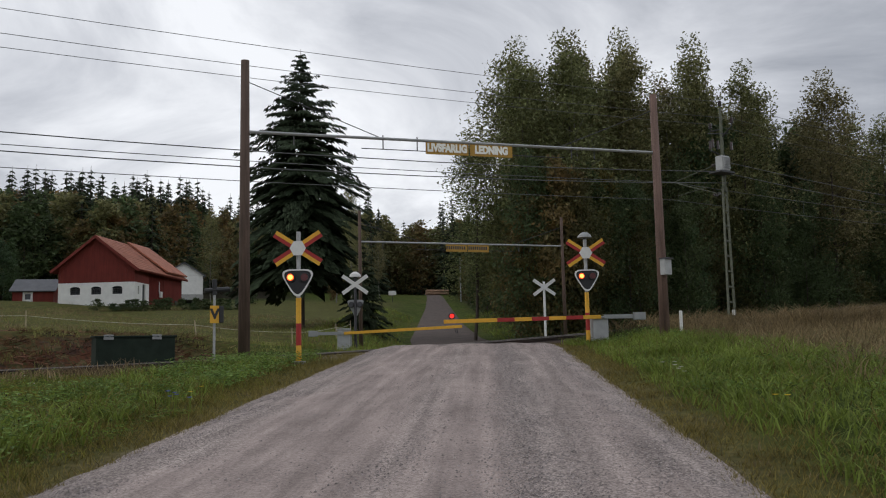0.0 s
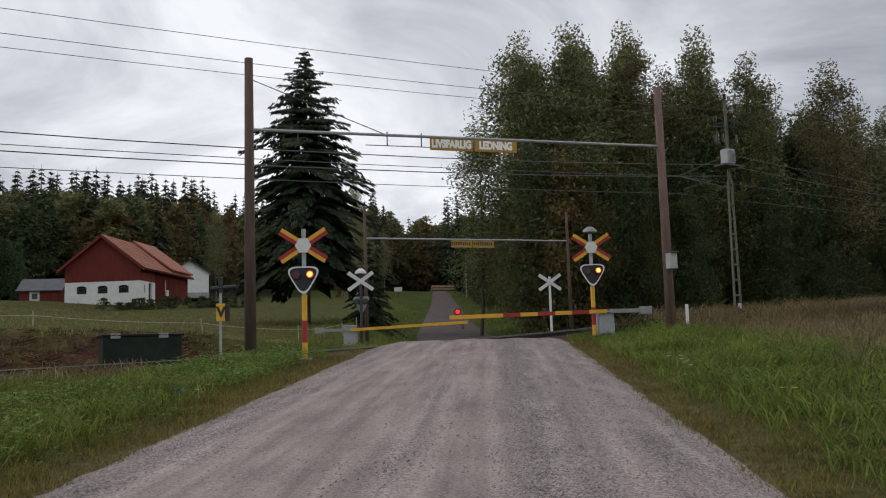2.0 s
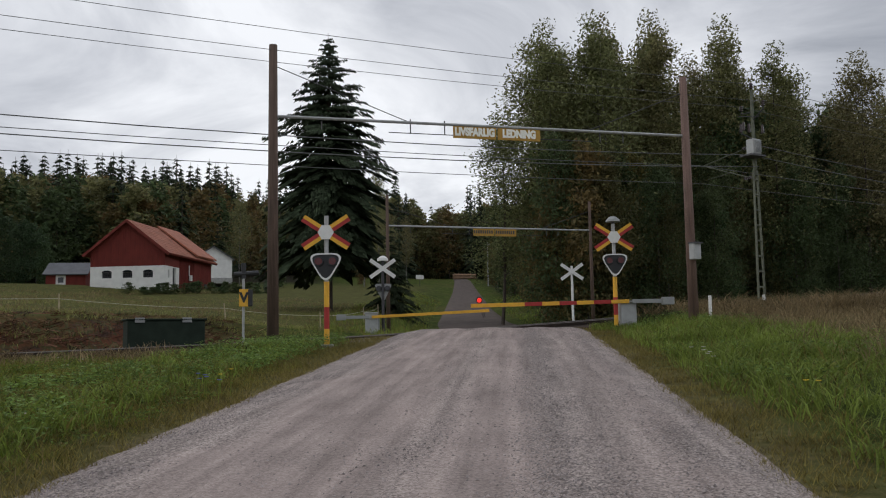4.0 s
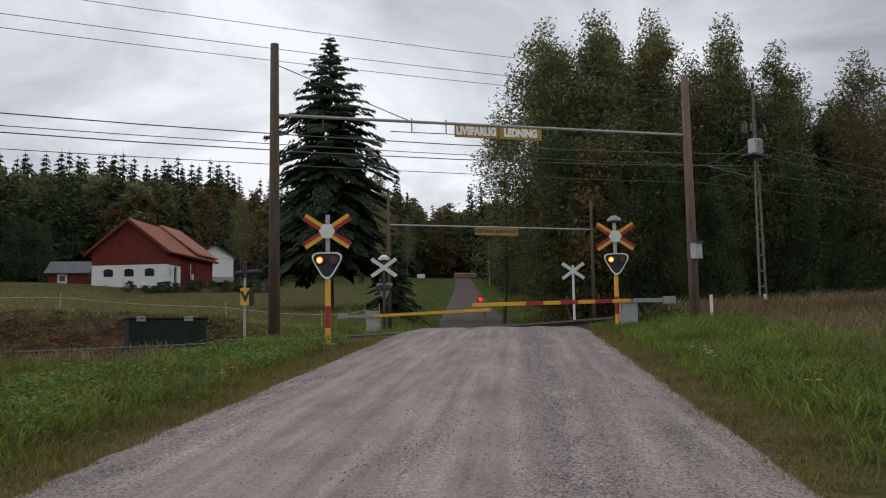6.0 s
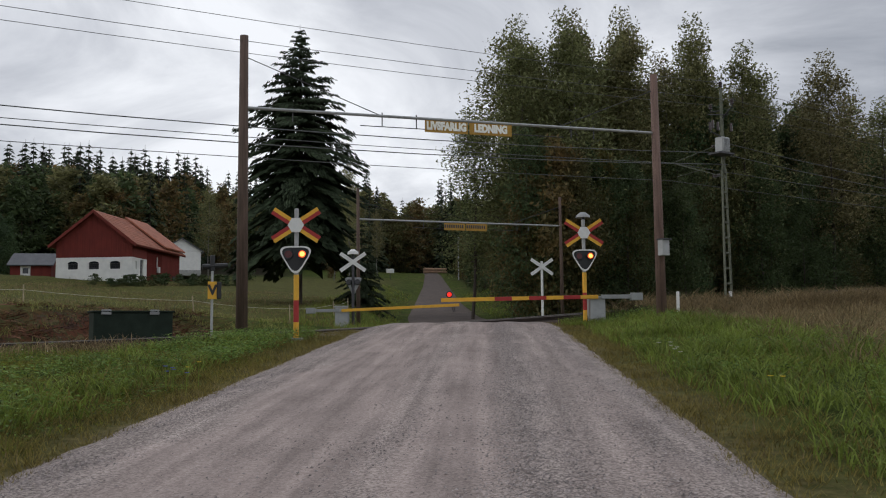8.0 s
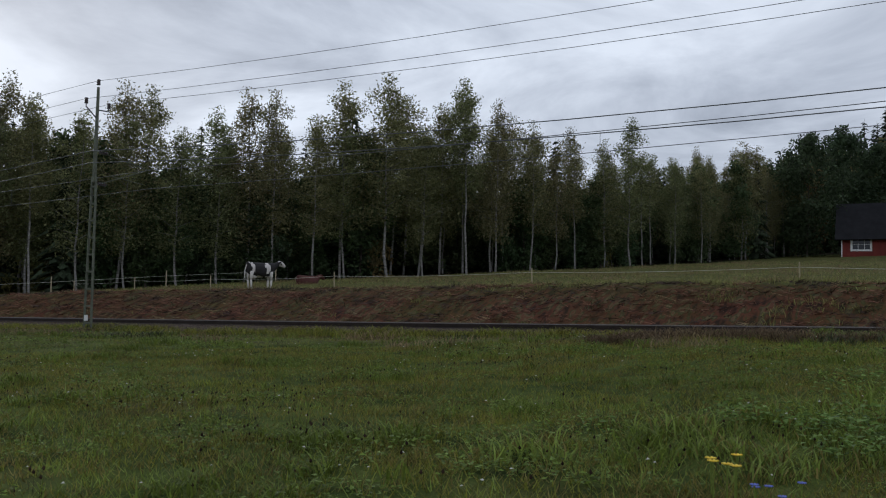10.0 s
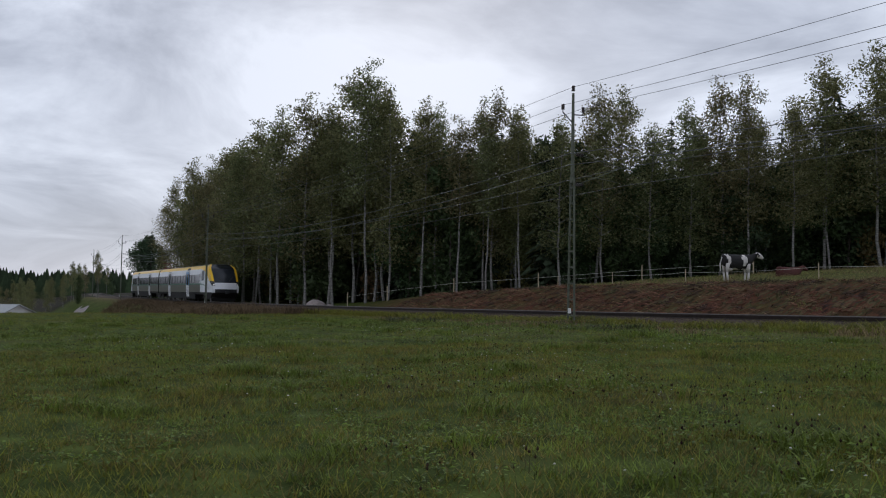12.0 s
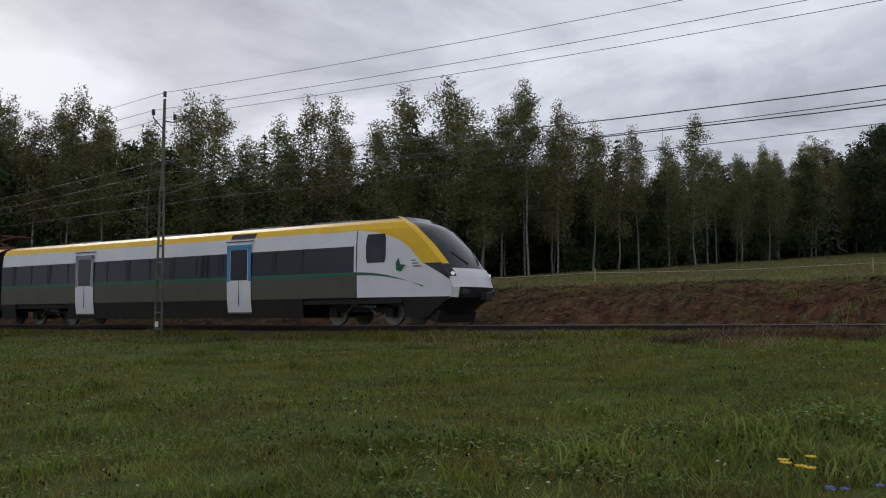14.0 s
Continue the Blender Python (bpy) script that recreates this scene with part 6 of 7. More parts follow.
def cottage(name, label, m, wide, deep, wall, rise, wallmat, roofmat, wins, trim="white", over=0.3, ridge_along_x=True, corners=None):
    """A small house; front towards -y. wins: x, z, w, h, bars."""
    h = thing(name, label, "house", m)
    ops = [(x - w / 2, z - hh / 2 + 0.5, x + w / 2, z + hh / 2 + 0.5) for x, z, w, hh, _ in wins]
    part("front_wall", wall_with_openings(nb(), wide, wall + 0.5, ops, 0.2), wallmat, h).matrix_basis = pose(0, 0, -0.5)
    part("back_wall", box(nb(), (wide / 2, deep - 0.1, wall / 2 - 0.25), (wide, 0.2, wall + 0.5)), wallmat, h)
    part("foundation", box(nb(), (wide / 2, deep / 2, -0.35), (wide + 0.1, deep + 0.1, 0.7)), "plinth", h)
    if ridge_along_x:
        for x in (0.0, wide - 0.2):
            g = plate(nb(), [(0.2, -0.5), (deep - 0.2, -0.5), (deep - 0.2, wall), (deep / 2, wall + rise), (0.2, wall)], 0.2)
            part("gable", g, wallmat, h).matrix_basis = pose(x + 0.2, 0, 0, 0, 0, 90)
        r = gable_roof(nb(), wide, deep / 2, rise, wall, over, 0.12, over)
        part("roof", r, roofmat, h).matrix_basis = pose(0, deep / 2, 0, 0, 0, -90)
    else:
        for y in (0.0, deep - 0.2):
            g = plate(nb(), [(0.0, wall), (wide, wall), (wide / 2, wall + rise)], 0.2, Matrix.Translation((0, y, 0)))
            part("gable", g, wallmat, h)
        for x in (0.1, wide - 0.1):
            part("side_wall", box(nb(), (x, deep / 2, wall / 2 - 0.25), (0.2, deep - 0.4, wall + 0.5)), wallmat, h)
        r = gable_roof(nb(), deep, wide / 2, rise, wall, over, 0.12, over)
        part("roof", r, roofmat, h).matrix_basis = pose(wide / 2, 0, 0)
    for x in (0.06, wide - 0.06):
        part("corner_board", box(nb(), (x, -0.012, wall / 2), (0.13, 0.03, wall)), corners or trim, h)
    part("eave_board", box(nb(), (wide / 2, -0.03, wall - 0.05), (wide + 0.2, 0.04, 0.14)), corners or trim, h)
    for x, z, w, hh, bars in wins:
        window(h, pose(x, 0.03, z), w, hh, bars, trim)
        for sx in (-1, 1):
            part("window_casing", box(nb(), (x + sx * (w / 2 + 0.06), -0.02, z), (0.12, 0.04, hh + 0.24)), trim, h)
        for sz in (-1, 1):
            part("window_casing", box(nb(), (x, -0.02, z + sz * (hh / 2 + 0.06)), (w, 0.04, 0.12)), trim, h)
    return h


barn()
cottage("red_cottage", "long red wooden cottage with white windows and black roof", pose(-8.8, 107.0, 8.15, 0, 0, 2), 9.8, 7.0, 2.5, 3.7, "falu", "blackroof",
        [(2.0, 1.45, 1.9, 1.25, (3, 2)), (7.2, 1.45, 1.3, 1.25, (2, 2))], over=0.6)
cottage("shed", "small red shed with grey sheet roof", pose(15.0, 102.4, 7.75, 0, 0, -24), 4.0, 4.4, 1.5, 1.25, "falu", "slate", [(1.5, 0.85, 0.75, 0.75, (1, 1))], over=0.3, corners="falu")
cottage("white_house", "white boarded house behind the barn", pose(34.3, 114.6, 10.1, 0, 0, -14), 4.8, 9.0, 2.5, 1.5, "whitewood", "slate", [], ridge_along_x=False, over=0.35)
cottage("far_farmhouse", "small white farm building far down the valley", pose(-153.5, 9.5, height(-153.5, 9.5) - 0.2, 0, 0, 60), 7.0, 12.0, 2.4, 1.3, "whitewood", "grey", [], ridge_along_x=True, over=0.4)


# ---- fence, stone, cattle ----
def fence():
    f = thing("pasture_fence", "electric pasture fence of pale posts and white tape", "fence")
    row1 = [(-52, 42.5), (-44, 40.5), (-36.5, 39.2), (-27, 38.0), (-16, 37.9), (-4.6, 37.8), (6.0, 37.5), (12.2, 36.2), (17.5, 38.6), (21.5, 42.0), (25.0, 47.0)]
    tops = []
    for i, (x, y) in enumerate(row1):
        z = height(x, y)
        lean = 0.10 if i == 7 else 0.02
        part("post", rod(nb(), (x, y, z - 0.2), (x - lean, y, z + 0.78), 0.03, 0.026, 7), "postwood", f)
        tops.append(Vector((x - lean, y, z + 0.58)))
    for a, b in zip(tops, tops[1:]):
        bm = nb()
        pts = sagging(a, b, 0.08, 5)
        for c, d in zip(pts, pts[1:]):
            rod(bm, c, d, 0.007, sides=4)
        part("tape", bm, "tape", f)
    g = thing("pasture_fence", "fence of thin posts and tape before the birch wood", "fence")
    pts2 = [(-71, 34.6), (-66, 35.8), (-60, 38.5), (-55, 43), (-50, 49), (-45, 55.5)]
    tops = []
    for x, y in pts2:
        z = height(x, y)
        part("post", rod(nb(), (x, y, z - 0.2), (x, y, z + 1.2), 0.05, 0.045, 6), "postwood", g)
        tops.append(Vector((x, y, z + 0.8)))
    for a, b in zip(tops, tops[1:]):
        part("tape", rod(nb(), a, b, 0.009, sides=4), "tape", g)


def boulder(x, y, sx, sy, sz):
    t = thing("boulder", "rounded grey pink field boulder by the line", "stone", pose(x, y, height(x, y)))
    bm = nb()
    bmesh.ops.create_icosphere(bm, subdivisions=3, radius=1)
    for v in bm.verts:
        k = 1 + 0.16 * noise.noise(v.co * 1.3) + 0.05 * noise.noise(v.co * 4)
        v.co = Vector((v.co.x * sx * k, v.co.y * sy * k, v.co.z * sz * k + sz * 0.6))
    part("rock", bm, "stone", t, smooth=True)


def cow(x, y, turn, main, label, lying=False):
    """Head towards +x: barrel, neck, head, ears, legs, udder, tail."""
    c = thing("cow", label, "cow", pose(x, y, height(x, y) - (0.9 if lying else 0.0), 0, 0, turn))

    def blob(name, mat, centre, size, turn_y=0.0, sub=2, lumpy=0.05):
        bm = nb()
        bmesh.ops.create_icosphere(bm, subdivisions=sub, radius=1)
        for v in bm.verts:
            k = 1 + lumpy * noise.noise(v.co * 2 + Vector(centre))
            v.co = Vector((v.co.x * size[0] * k, v.co.y * size[1] * k, v.co.z * size[2] * k))
        bmesh.ops.transform(bm, matrix=Matrix.Translation(centre) @ Matrix.Rotation(radians(turn_y), 4, "Y"), verts=bm.verts)
        return part(name, bm, mat, c, smooth=True)

    bm = nb()
    rings, n = [], 14
    prof = [(-0.86, 1.20, 0.10, 0.16), (-0.80, 1.15, 0.24, 0.30), (-0.5, 1.06, 0.31, 0.38), (-0.1, 1.02, 0.34, 0.42), (0.3, 1.03, 0.31, 0.40), (0.62, 1.10, 0.25, 0.35), (0.82, 1.2, 0.16, 0.25), (1.0, 1.33, 0.12, 0.18), (1.12, 1.42, 0.09, 0.12)]
    for px, pz, w, h in prof:
        rings.append([bm.verts.new((px, w * math.cos(6.283 * i / n), pz + h * math.sin(6.283 * i / n))) for i in range(n)])
    for a, b in zip(rings, rings[1:]):
        for i in range(n):
            bm.faces.new((a[i], b[i], b[(i + 1) % n], a[(i + 1) % n]))
    bm.faces.new(rings[0])
    bm.faces.new(rings[-1][::-1])
    bmesh.ops.subdivide_edges(bm, edges=bm.edges[:], cuts=3, use_grid_fill=True)
    body = part("body", bm, main, c, smooth=True)
    spotted = main == "cowhide_black"
    if spotted:
        body.data.materials.append(M["cowhide_white"])
        for p in body.data.polygons:
            k = p.center
            blot = noise.noise((k.x * 2.6 + 7, k.y * 1.4, k.z * 2.2)) + 0.35 * noise.noise((k.x * 7, k.y * 5, k.z * 7))
            hip, shoulder = math.hypot((k.x + 0.60) / 0.17, (k.z - 1.15) / 0.4), math.hypot((k.x - 0.30) / 0.16, (k.z - 1.22) / 0.34)
            if min(hip, shoulder) + 0.9 * blot < 0.95 or k.z + 0.1 * blot < 0.70:
                p.material_index = 1
    blob("head", "cowhide_white" if spotted else main, (1.27, 0, 1.40), (0.26, 0.12, 0.14), 28)
    blob("muzzle", "cowhide_white" if spotted else main, (1.44, 0, 1.30), (0.10, 0.09, 0.09))
    blob("cheek", main, (1.24, 0, 1.40), (0.13, 0.125, 0.11))
    for s in (-1, 1):
        blob("ear", main, (1.10, s * 0.17, 1.48), (0.05, 0.11, 0.05))
        for px, lx in ((-0.62, -0.05), (0.55, 0.03)):
            bm = nb()
            rod(bm, (px, s * 0.17, 0.95), (px + lx, s * 0.17, 0.48), 0.12, 0.065, 8)
            rod(bm, (px + lx, s * 0.17, 0.48), (px, s * 0.17, 0.0), 0.06, 0.05, 8)
            part("leg", bm, "cowhide_white" if spotted else main, c, smooth=True)
    blob("udder", "cowhide_white" if spotted else main, (-0.42, 0, 0.68), (0.2, 0.15, 0.14))
    bm = rod(nb(), (-0.86, 0, 1.30), (-0.95, 0.03, 0.95), 0.03, 0.02, 6)
    rod(bm, (-0.95, 0.03, 0.95), (-0.93, 0.05, 0.55), 0.045, 0.015, 6)
    part("tail", bm, "cowhide_white" if spotted else main, c)
    return c


fence()
boulder(-73.2, 32.6, 0.95, 0.8, 0.55)
boulder(-71.6, 33.2, 0.4, 0.4, 0.25)
cow(-32.1, 38.3, 70, "cowhide_black", "black and white cow standing on the pasture bank")
cow(-35.2, 46.6, 82, "cowhide_red", "reddish brown cow lying in the pasture", True)


def far_signs():
    v = road_point(150, -7.5)
    s = thing("road_sign", "small white sign board beside the hill road", "sign", pose(v.x, v.y, height(v.x, v.y), 0, 0, -33))
    part("post", rod(nb(), (0, 0, -0.2), (0, 0, 1.6), 0.05), "darksteel", s)
    part("sign_board", box(nb(), (0, -0.06, 1.5), (1.3, 0.05, 0.7), bevel=0.01), "white", s)
    v = road_point(205, 1.0)
    g = thing("log_pile", "stack of cut logs at the top of the hill road", "logs", pose(v.x, v.y, height(v.x, v.y)))
    for k in range(6):
        part("log", rod(nb(), (-2.6, 0.5 * (k % 3), 0.35 + 0.6 * (k // 3)), (2.6, 0.5 * (k % 3), 0.35 + 0.6 * (k // 3)), 0.30, 0.24, 9), "log", g)
    g.matrix_basis = pose(v.x, v.y, v.z, 0, 0, -20)
    for q, o in ((120, 6), (165, 4.5)):
        v = road_point(q, o)
        p = thing("utility_pole", "thin wooden utility pole beside the hill road", "pole", pose(v.x, v.y, height(v.x, v.y)))
        part("pole", rod(nb(), (0, 0, -0.3), (0, 0, 8), 0.12, 0.09), "grey", p)
        part("crossarm", box(nb(), (0, 0, 7.6), (1.2, 0.1, 0.1)), "grey", p)


far_signs()


def flower_patch(x, y, mat, n, tall, label, size=0.035):
    t = thing("wildflower", label, "flower", pose(x, y, height(x, y)))
    for k in range(n):
        a, b = RND.uniform(-0.16, 0.16), RND.uniform(-0.2, 0.2)
        hgt = tall * RND.uniform(0.8, 1.15)
        part("stem", rod(nb(), (a, b, -0.05), (a * 1.1, b, hgt), 0.006, sides=4), "lush", t)
        bm = nb()
        for i in range(8):
            r = Matrix.Translation((a * 1.1, b, hgt)) @ Matrix.Rotation(i * math.pi / 4, 4, "Z") @ Matrix.Rotation(-0.25, 4, "Y")
            box(bm, (0, 0, 0), (size, size * 0.45, 0.006), r @ Matrix.Translation((size * 0.7, 0, 0)))
        part("flower_head", bm, mat, t)


flower_patch(-1.35, 6.75, "petal", 5, 0.32, "clump of bright yellow wildflowers in the grass")
flower_patch(-0.95, 6.5, "blueflower", 5, 0.28, "few blue wildflowers in the grass", 0.025)
flower_patch(4.2, 13.4, "blueflower", 5, 0.4, "blue wildflowers on the road verge", 0.03)
flower_patch(9.6, 6.9, "petal", 2, 0.45, "yellow wildflowers in the long grass", 0.03)
flower_patch(11.4, 10.2, "clover", 6, 0.5, "white yarrow heads in the long grass", 0.03)
flower_patch(4.7, 13.9, "petal", 2, 0.4, "two yellow wildflowers on the road verge", 0.03)


def clover():
    spots = []
    for _ in range(900):
        x, y = RND.uniform(-30, 4), RND.uniform(4, 23)
        if 0.8 * x - 0.6 * y < -5 and noise.noise((x * 0.4, y * 0.4, 6)) > 0.05:
            spots.append((x, y, height(x, y) + RND.uniform(0.12, 0.26), RND.uniform(0.012, 0.022)))
    scatter("clover_heads", spots, "clover", pebble, "scattered pale clover and yarrow heads", "flowers")


clover()


# ---- the train ----
CAR = 26.6
SIDE = [(1.60, 0.28), (1.70, 0.98), (1.72, 1.76), (1.72, 1.89), (1.70, 2.82), (1.64, 3.38), (1.50, 3.62), (1.22, 3.76)]
BANDS = [("skirt", "under", 0, 1), ("lower_panel", "traingrey", 1, 2), ("stripe", "traingreen", 2, 3), ("window_band", "trainglass", 3, 4), ("upper_panel", "trainwhite", 4, 5), ("cantrail", "trainyellow", 5, 7)]


def nose_x(z):
    return float(np.interp(z, [0.3, 0.6, 0.95, 1.3, 1.66, 1.81, 2.1, 2.76, 3.3, 3.58, 3.74, 3.8], [-1.30, -0.95, -0.32, -0.25, -0.37, -0.45, -0.66, -1.22, -1.8, -2.15, -2.5, -2.7]))


def nose_w(x, z, w):
    """The side draws in over the last metres."""
    k = float(ease(-4.2, -0.2, x))
    return w * (1 - 0.22 * k)


def surface(bm, grid):
    rows = [[bm.verts.new(p) for p in row] for row in grid]
    for a, b in zip(rows, rows[1:]):
        for i in range(len(a) - 1):
            bm.faces.new((a[i], a[i + 1], b[i + 1], b[i]))
    return bm


def side_grid(lo, hi, x0, x1, s, nosed, steps=24, lift=0.0):
    """A stretch of side wall between two profile points; x1 may follow the slant of the nose."""
    pts = []
    for i in range(lo, hi):
        (wa, za), (wb, zb) = SIDE[i], SIDE[i + 1]
        for k in range(3 if i == hi - 1 else 2):
            pts.append((wa + (wb - wa) * k / 2, za + (zb - za) * k / 2))
    grid = []
    for w, z in pts:
        end = nose_x(z) if nosed else x1
        row = []
        for k in range(steps + 1):
            x = x0 + (end - x0) * k / steps
            row.append((x, s * (nose_w(x, z, w) + lift if nosed else w + lift), z))
        grid.append(row)
    return grid


def bogie(parent, x):
    b = part("bogie", box(nb(), (x, 0, 0.62), (0.5, 1.9, 0.28), bevel=0.02), "under", parent, "dark bogie frame")
    for y in (-0.95, 0.95):
        part("side_beam", box(nb(), (x, y, 0.58), (2.9, 0.14, 0.22), bevel=0.02), "under", b)
    for s in (-1, 1):
        part("spring", rod(nb(), (x, s * 1.0, 0.66), (x, s * 1.0, 0.95), 0.2, sides=12), "darksteel", b)
        part("damper", rod(nb(), (x - 0.4, s * 1.12, 0.72), (x + 0.75, s * 1.12, 0.66), 0.05), "steel", b)
        for dx in (-1.3, 1.3):
            part("wheel", rod(nb(), (x + dx, s * 0.68, 0.44), (x + dx, s * 0.81, 0.44), 0.44, sides=28), "wheel", b, "worn steel wheel")
            part("axle_box", box(nb(), (x + dx, s * 1.0, 0.46), (0.36, 0.2, 0.34), bevel=0.03), "under", b)
            part("brake_rod", rod(nb(), (x + dx * 0.55, s * 1.08, 0.40), (x + dx * 0.2, s * 1.10, 0.78), 0.04), "wheel", b)
    for dx in (-1.3, 1.3):
        part("axle", rod(nb(), (x + dx, -0.7, 0.44), (x + dx, 0.7, 0.44), 0.08), "under", b)


def door(parent, x, s, blue):
    """Two white leaves with a tall window in a coloured frame, standing a little proud of the side."""
    w = 1.32
    d = part("door", surface(nb(), [[(x + dx, s * 1.66, 0.50), (x + dx, s * 1.725, 0.98)] + [(x + dx, s * (1.745 if z < 2.8 else 1.728 - 0.08 * (z - 2.8)), z) for z in (1.5, 2.7, 3.22)] for dx in (-w / 2, 0, w / 2)]), "trainwhite", parent, "white double door leaf")
    bm = nb()
    for dx in (-w / 2 + 0.08, w / 2 - 0.08):
        box(bm, (x + dx, s * 1.748, 2.42), (0.16, 0.012, 1.42))
    box(bm, (x, s * 1.748, 3.06), (w, 0.012, 0.16))
    part("door_frame", bm, "trainblue" if blue else "signback", d, "blue door surround" if blue else "grey door surround")
    part("door_window", box(nb(), (x, s * 1.75, 2.35), (w - 0.40, 0.016, 1.2), bevel=0.006), "trainglass", d)
    part("door_split", box(nb(), (x, s * 1.742, 1.4), (0.02, 0.02, 1.3)), "black", d)
    part("step", box(nb(), (x, s * 1.60, 0.46), (w, 0.16, 0.05), bevel=0.01), "traingrey", d)
    part("door_drip", box(nb(), (x, s * 1.70, 3.28), (w + 0.2, 0.04, 0.03)), "black", d)


def railcar(label, leading):
    """Nose (leading) or plain end (trailing) at x = 0, the car reaching to -CAR; turned round for the tail car."""
    c = thing("railcar", label, "train")
    x0, x1 = -CAR, 0.0
    cab = -4.1
    for s in (-1, 1):
        for name, mat, lo, hi in BANDS:
            if name == "skirt":
                # open at the bogies
                for a, e in ((x0, x0 + 1.2), (x0 + 5.4, -6.7)):
                    part(name, surface(nb(), side_grid(lo, hi, a, e, s, False, 2)), mat, c)
                grid = side_grid(lo, hi, -2.2, 0, s, True, 12)
            elif name == "cantrail":
                grid = side_grid(lo, hi, x0, x1, s, True, 40)
            else:
                grid = side_grid(lo, hi, x0, cab - 0.12 if name == "window_band" else cab, s, False, 2)
            bm = surface(nb(), grid)
            bmesh.ops.recalc_face_normals(bm, faces=bm.faces)
            part(name, bm, mat, c)
        bm = surface(nb(), side_grid(1, 5, cab, 0, s, True, 40))
        part("cab_side", bm, "trainwhite", c, "white cab side")
        rows = []
        for k in range(21):
            z = 2.14 + (3.385 - 2.14) * k / 20
            w = float(np.interp(z, [p[1] for p in SIDE], [p[0] for p in SIDE]))
            xe = nose_x(z)
            rows.append([(x, s * (nose_w(x, z, w) + 0.007), z) for x in np.linspace(xe, max(cab + 0.05, xe - 0.72 - 0.1 * k / 20 - 1.25 * (k / 20) ** 6), 14)])
        part("yellow_sweep", surface(nb(), rows), "trainyellow", c, "yellow sweep down the cab pillar")
        part("cab_pillar", surface(nb(), side_grid(3, 4, cab - 0.12, cab, s, False, 1)), "trainwhite", c)
        part("cab_seam", surface(nb(), side_grid(1, 5, cab - 0.02, cab + 0.02, s, False, 1, 0.004)), "black", c)
        rows = []
        for k in range(6):
            z = 1.58 + (2.135 - 1.58) * k / 5
            w = float(np.interp(z, [p[1] for p in SIDE], [p[0] for p in SIDE]))
            xe = nose_x(z)
            rows.append([(x, s * (nose_w(x, z, w) + 0.008), z) for x in np.linspace(xe, xe - 0.08 - 0.62 * k / 5, 6)])
        part("headlight_cover", surface(nb(), rows), "trainglass", c, "dark wedge of the headlight")
        # cab side window
        rows = []
        for k in range(6):
            z = 2.20 + 1.02 * k / 5
            w = float(np.interp(z, [p[1] for p in SIDE], [p[0] for p in SIDE]))
            inset = 0.05 if k in (0, 5) else 0.0
            rows.append([(x, s * (nose_w(x, z, w) + 0.010), z) for x in np.linspace(cab + 0.42 + inset, cab + 1.24 - inset, 6)])
        part("cab_window", surface(nb(), rows), "trainglass", c, "dark cab side window")
        part("cab_stripe", surface(nb(), [[(cab + k * 0.27, s * (nose_w(cab + k * 0.27, 1.7, 1.72) + 0.006), 1.88 - 0.02 * k * k * 0.28), (cab + k * 0.27, s * (nose_w(cab + k * 0.27, 1.7, 1.72) + 0.006), 1.77 + 0.006 * k - 0.018 * k * k * 0.26)] for k in range(11)]), "traingreen", c, "curving green stripe")
        part("emblem", plate(nb(), [(-0.2, -0.12), (0.12, -0.2), (0.2, -0.05), (0.35, 0.02), (0.08, 0.06), (0.0, 0.3), (-0.1, 0.12), (-0.22, 0.08)][:: s if s < 0 else -1], 0.006, Matrix.Translation((-2.35, s * (nose_w(-2.35, 2, 1.72) + (0.012 if s > 0 else 0.018)) - (0.006 if s > 0 else 0), 2.06)) @ Matrix.Rotation(s * 0.05, 4, "Z")), "traingreen", c, "small green emblem")
        bm = nb()
        for k in range(3):
            box(bm, (-1.72 - 0.06 * k, s * (nose_w(-1.75, 2, 1.72) + 0.006), 2.04 + 0.10 * k), (0.55 - 0.1 * k, 0.008, 0.035), Matrix.Rotation(s * 0.06, 4, "Z"))
        part("logo_bars", bm, "traingreen", c)
        for dx in (-10.0, -19.9):
            door(c, dx, s, leading and dx == -10.0)
        # window dividers between the panes
        k = cab - 2.6
        i = 0
        while k > x0 + 1.0:
            if all(abs(k - dx) > 0.9 for dx in (-10.0, -19.9)):
                part("window_post", box(nb(), (k, s * 1.715, 2.36), (0.28 if i % 2 else 0.09, 0.016, 0.9)), "black", c)
            k -= 1.45
            i += 1
    # roof
    grid = []
    for k in range(41):
        row = []
        for j in range(9):
            u = -1 + j / 4
            z = 3.76 + 0.14 * (1 - u * u)
            end = nose_x(3.74) - 0.02
            x = x0 + (end - x0) * k / 40
            row.append((x, u * nose_w(x, 3.7, 1.22), z))
        grid.append(row)
    part("roof", surface(nb(), grid), "trainroof", c, "grey train roof", smooth=True)
    for x in (-6.0, -9.9, -15.5, -21.5):
        part("roof_vent", box(nb(), (x, 0, 3.86), (2.2, 1.3, 0.10), bevel=0.03), "trainroof", c)
    for s in (-1, 1):
        for x, mat in ((-5.2, "trainyellow"), (-9.9, "black"), (-20.8, "trainyellow")):
            part("cantrail_grille", box(nb(), (x, s * 1.585, 3.46), (1.35, 0.03, 0.24), Matrix.Rotation(s * 0.44, 4, "X"), 0.006), mat, c)
    # nose front between the two sides
    zs = [0.42, 0.7, 0.95, 1.12, 1.3, 1.66, 1.81, 1.95, 2.1, 2.4, 2.76, 3.05, 3.3, 3.5, 3.66, 3.74, 3.85]
    us = [-1, -0.93, -0.83, -0.6, -0.3, 0, 0.3, 0.6, 0.83, 0.93, 1]

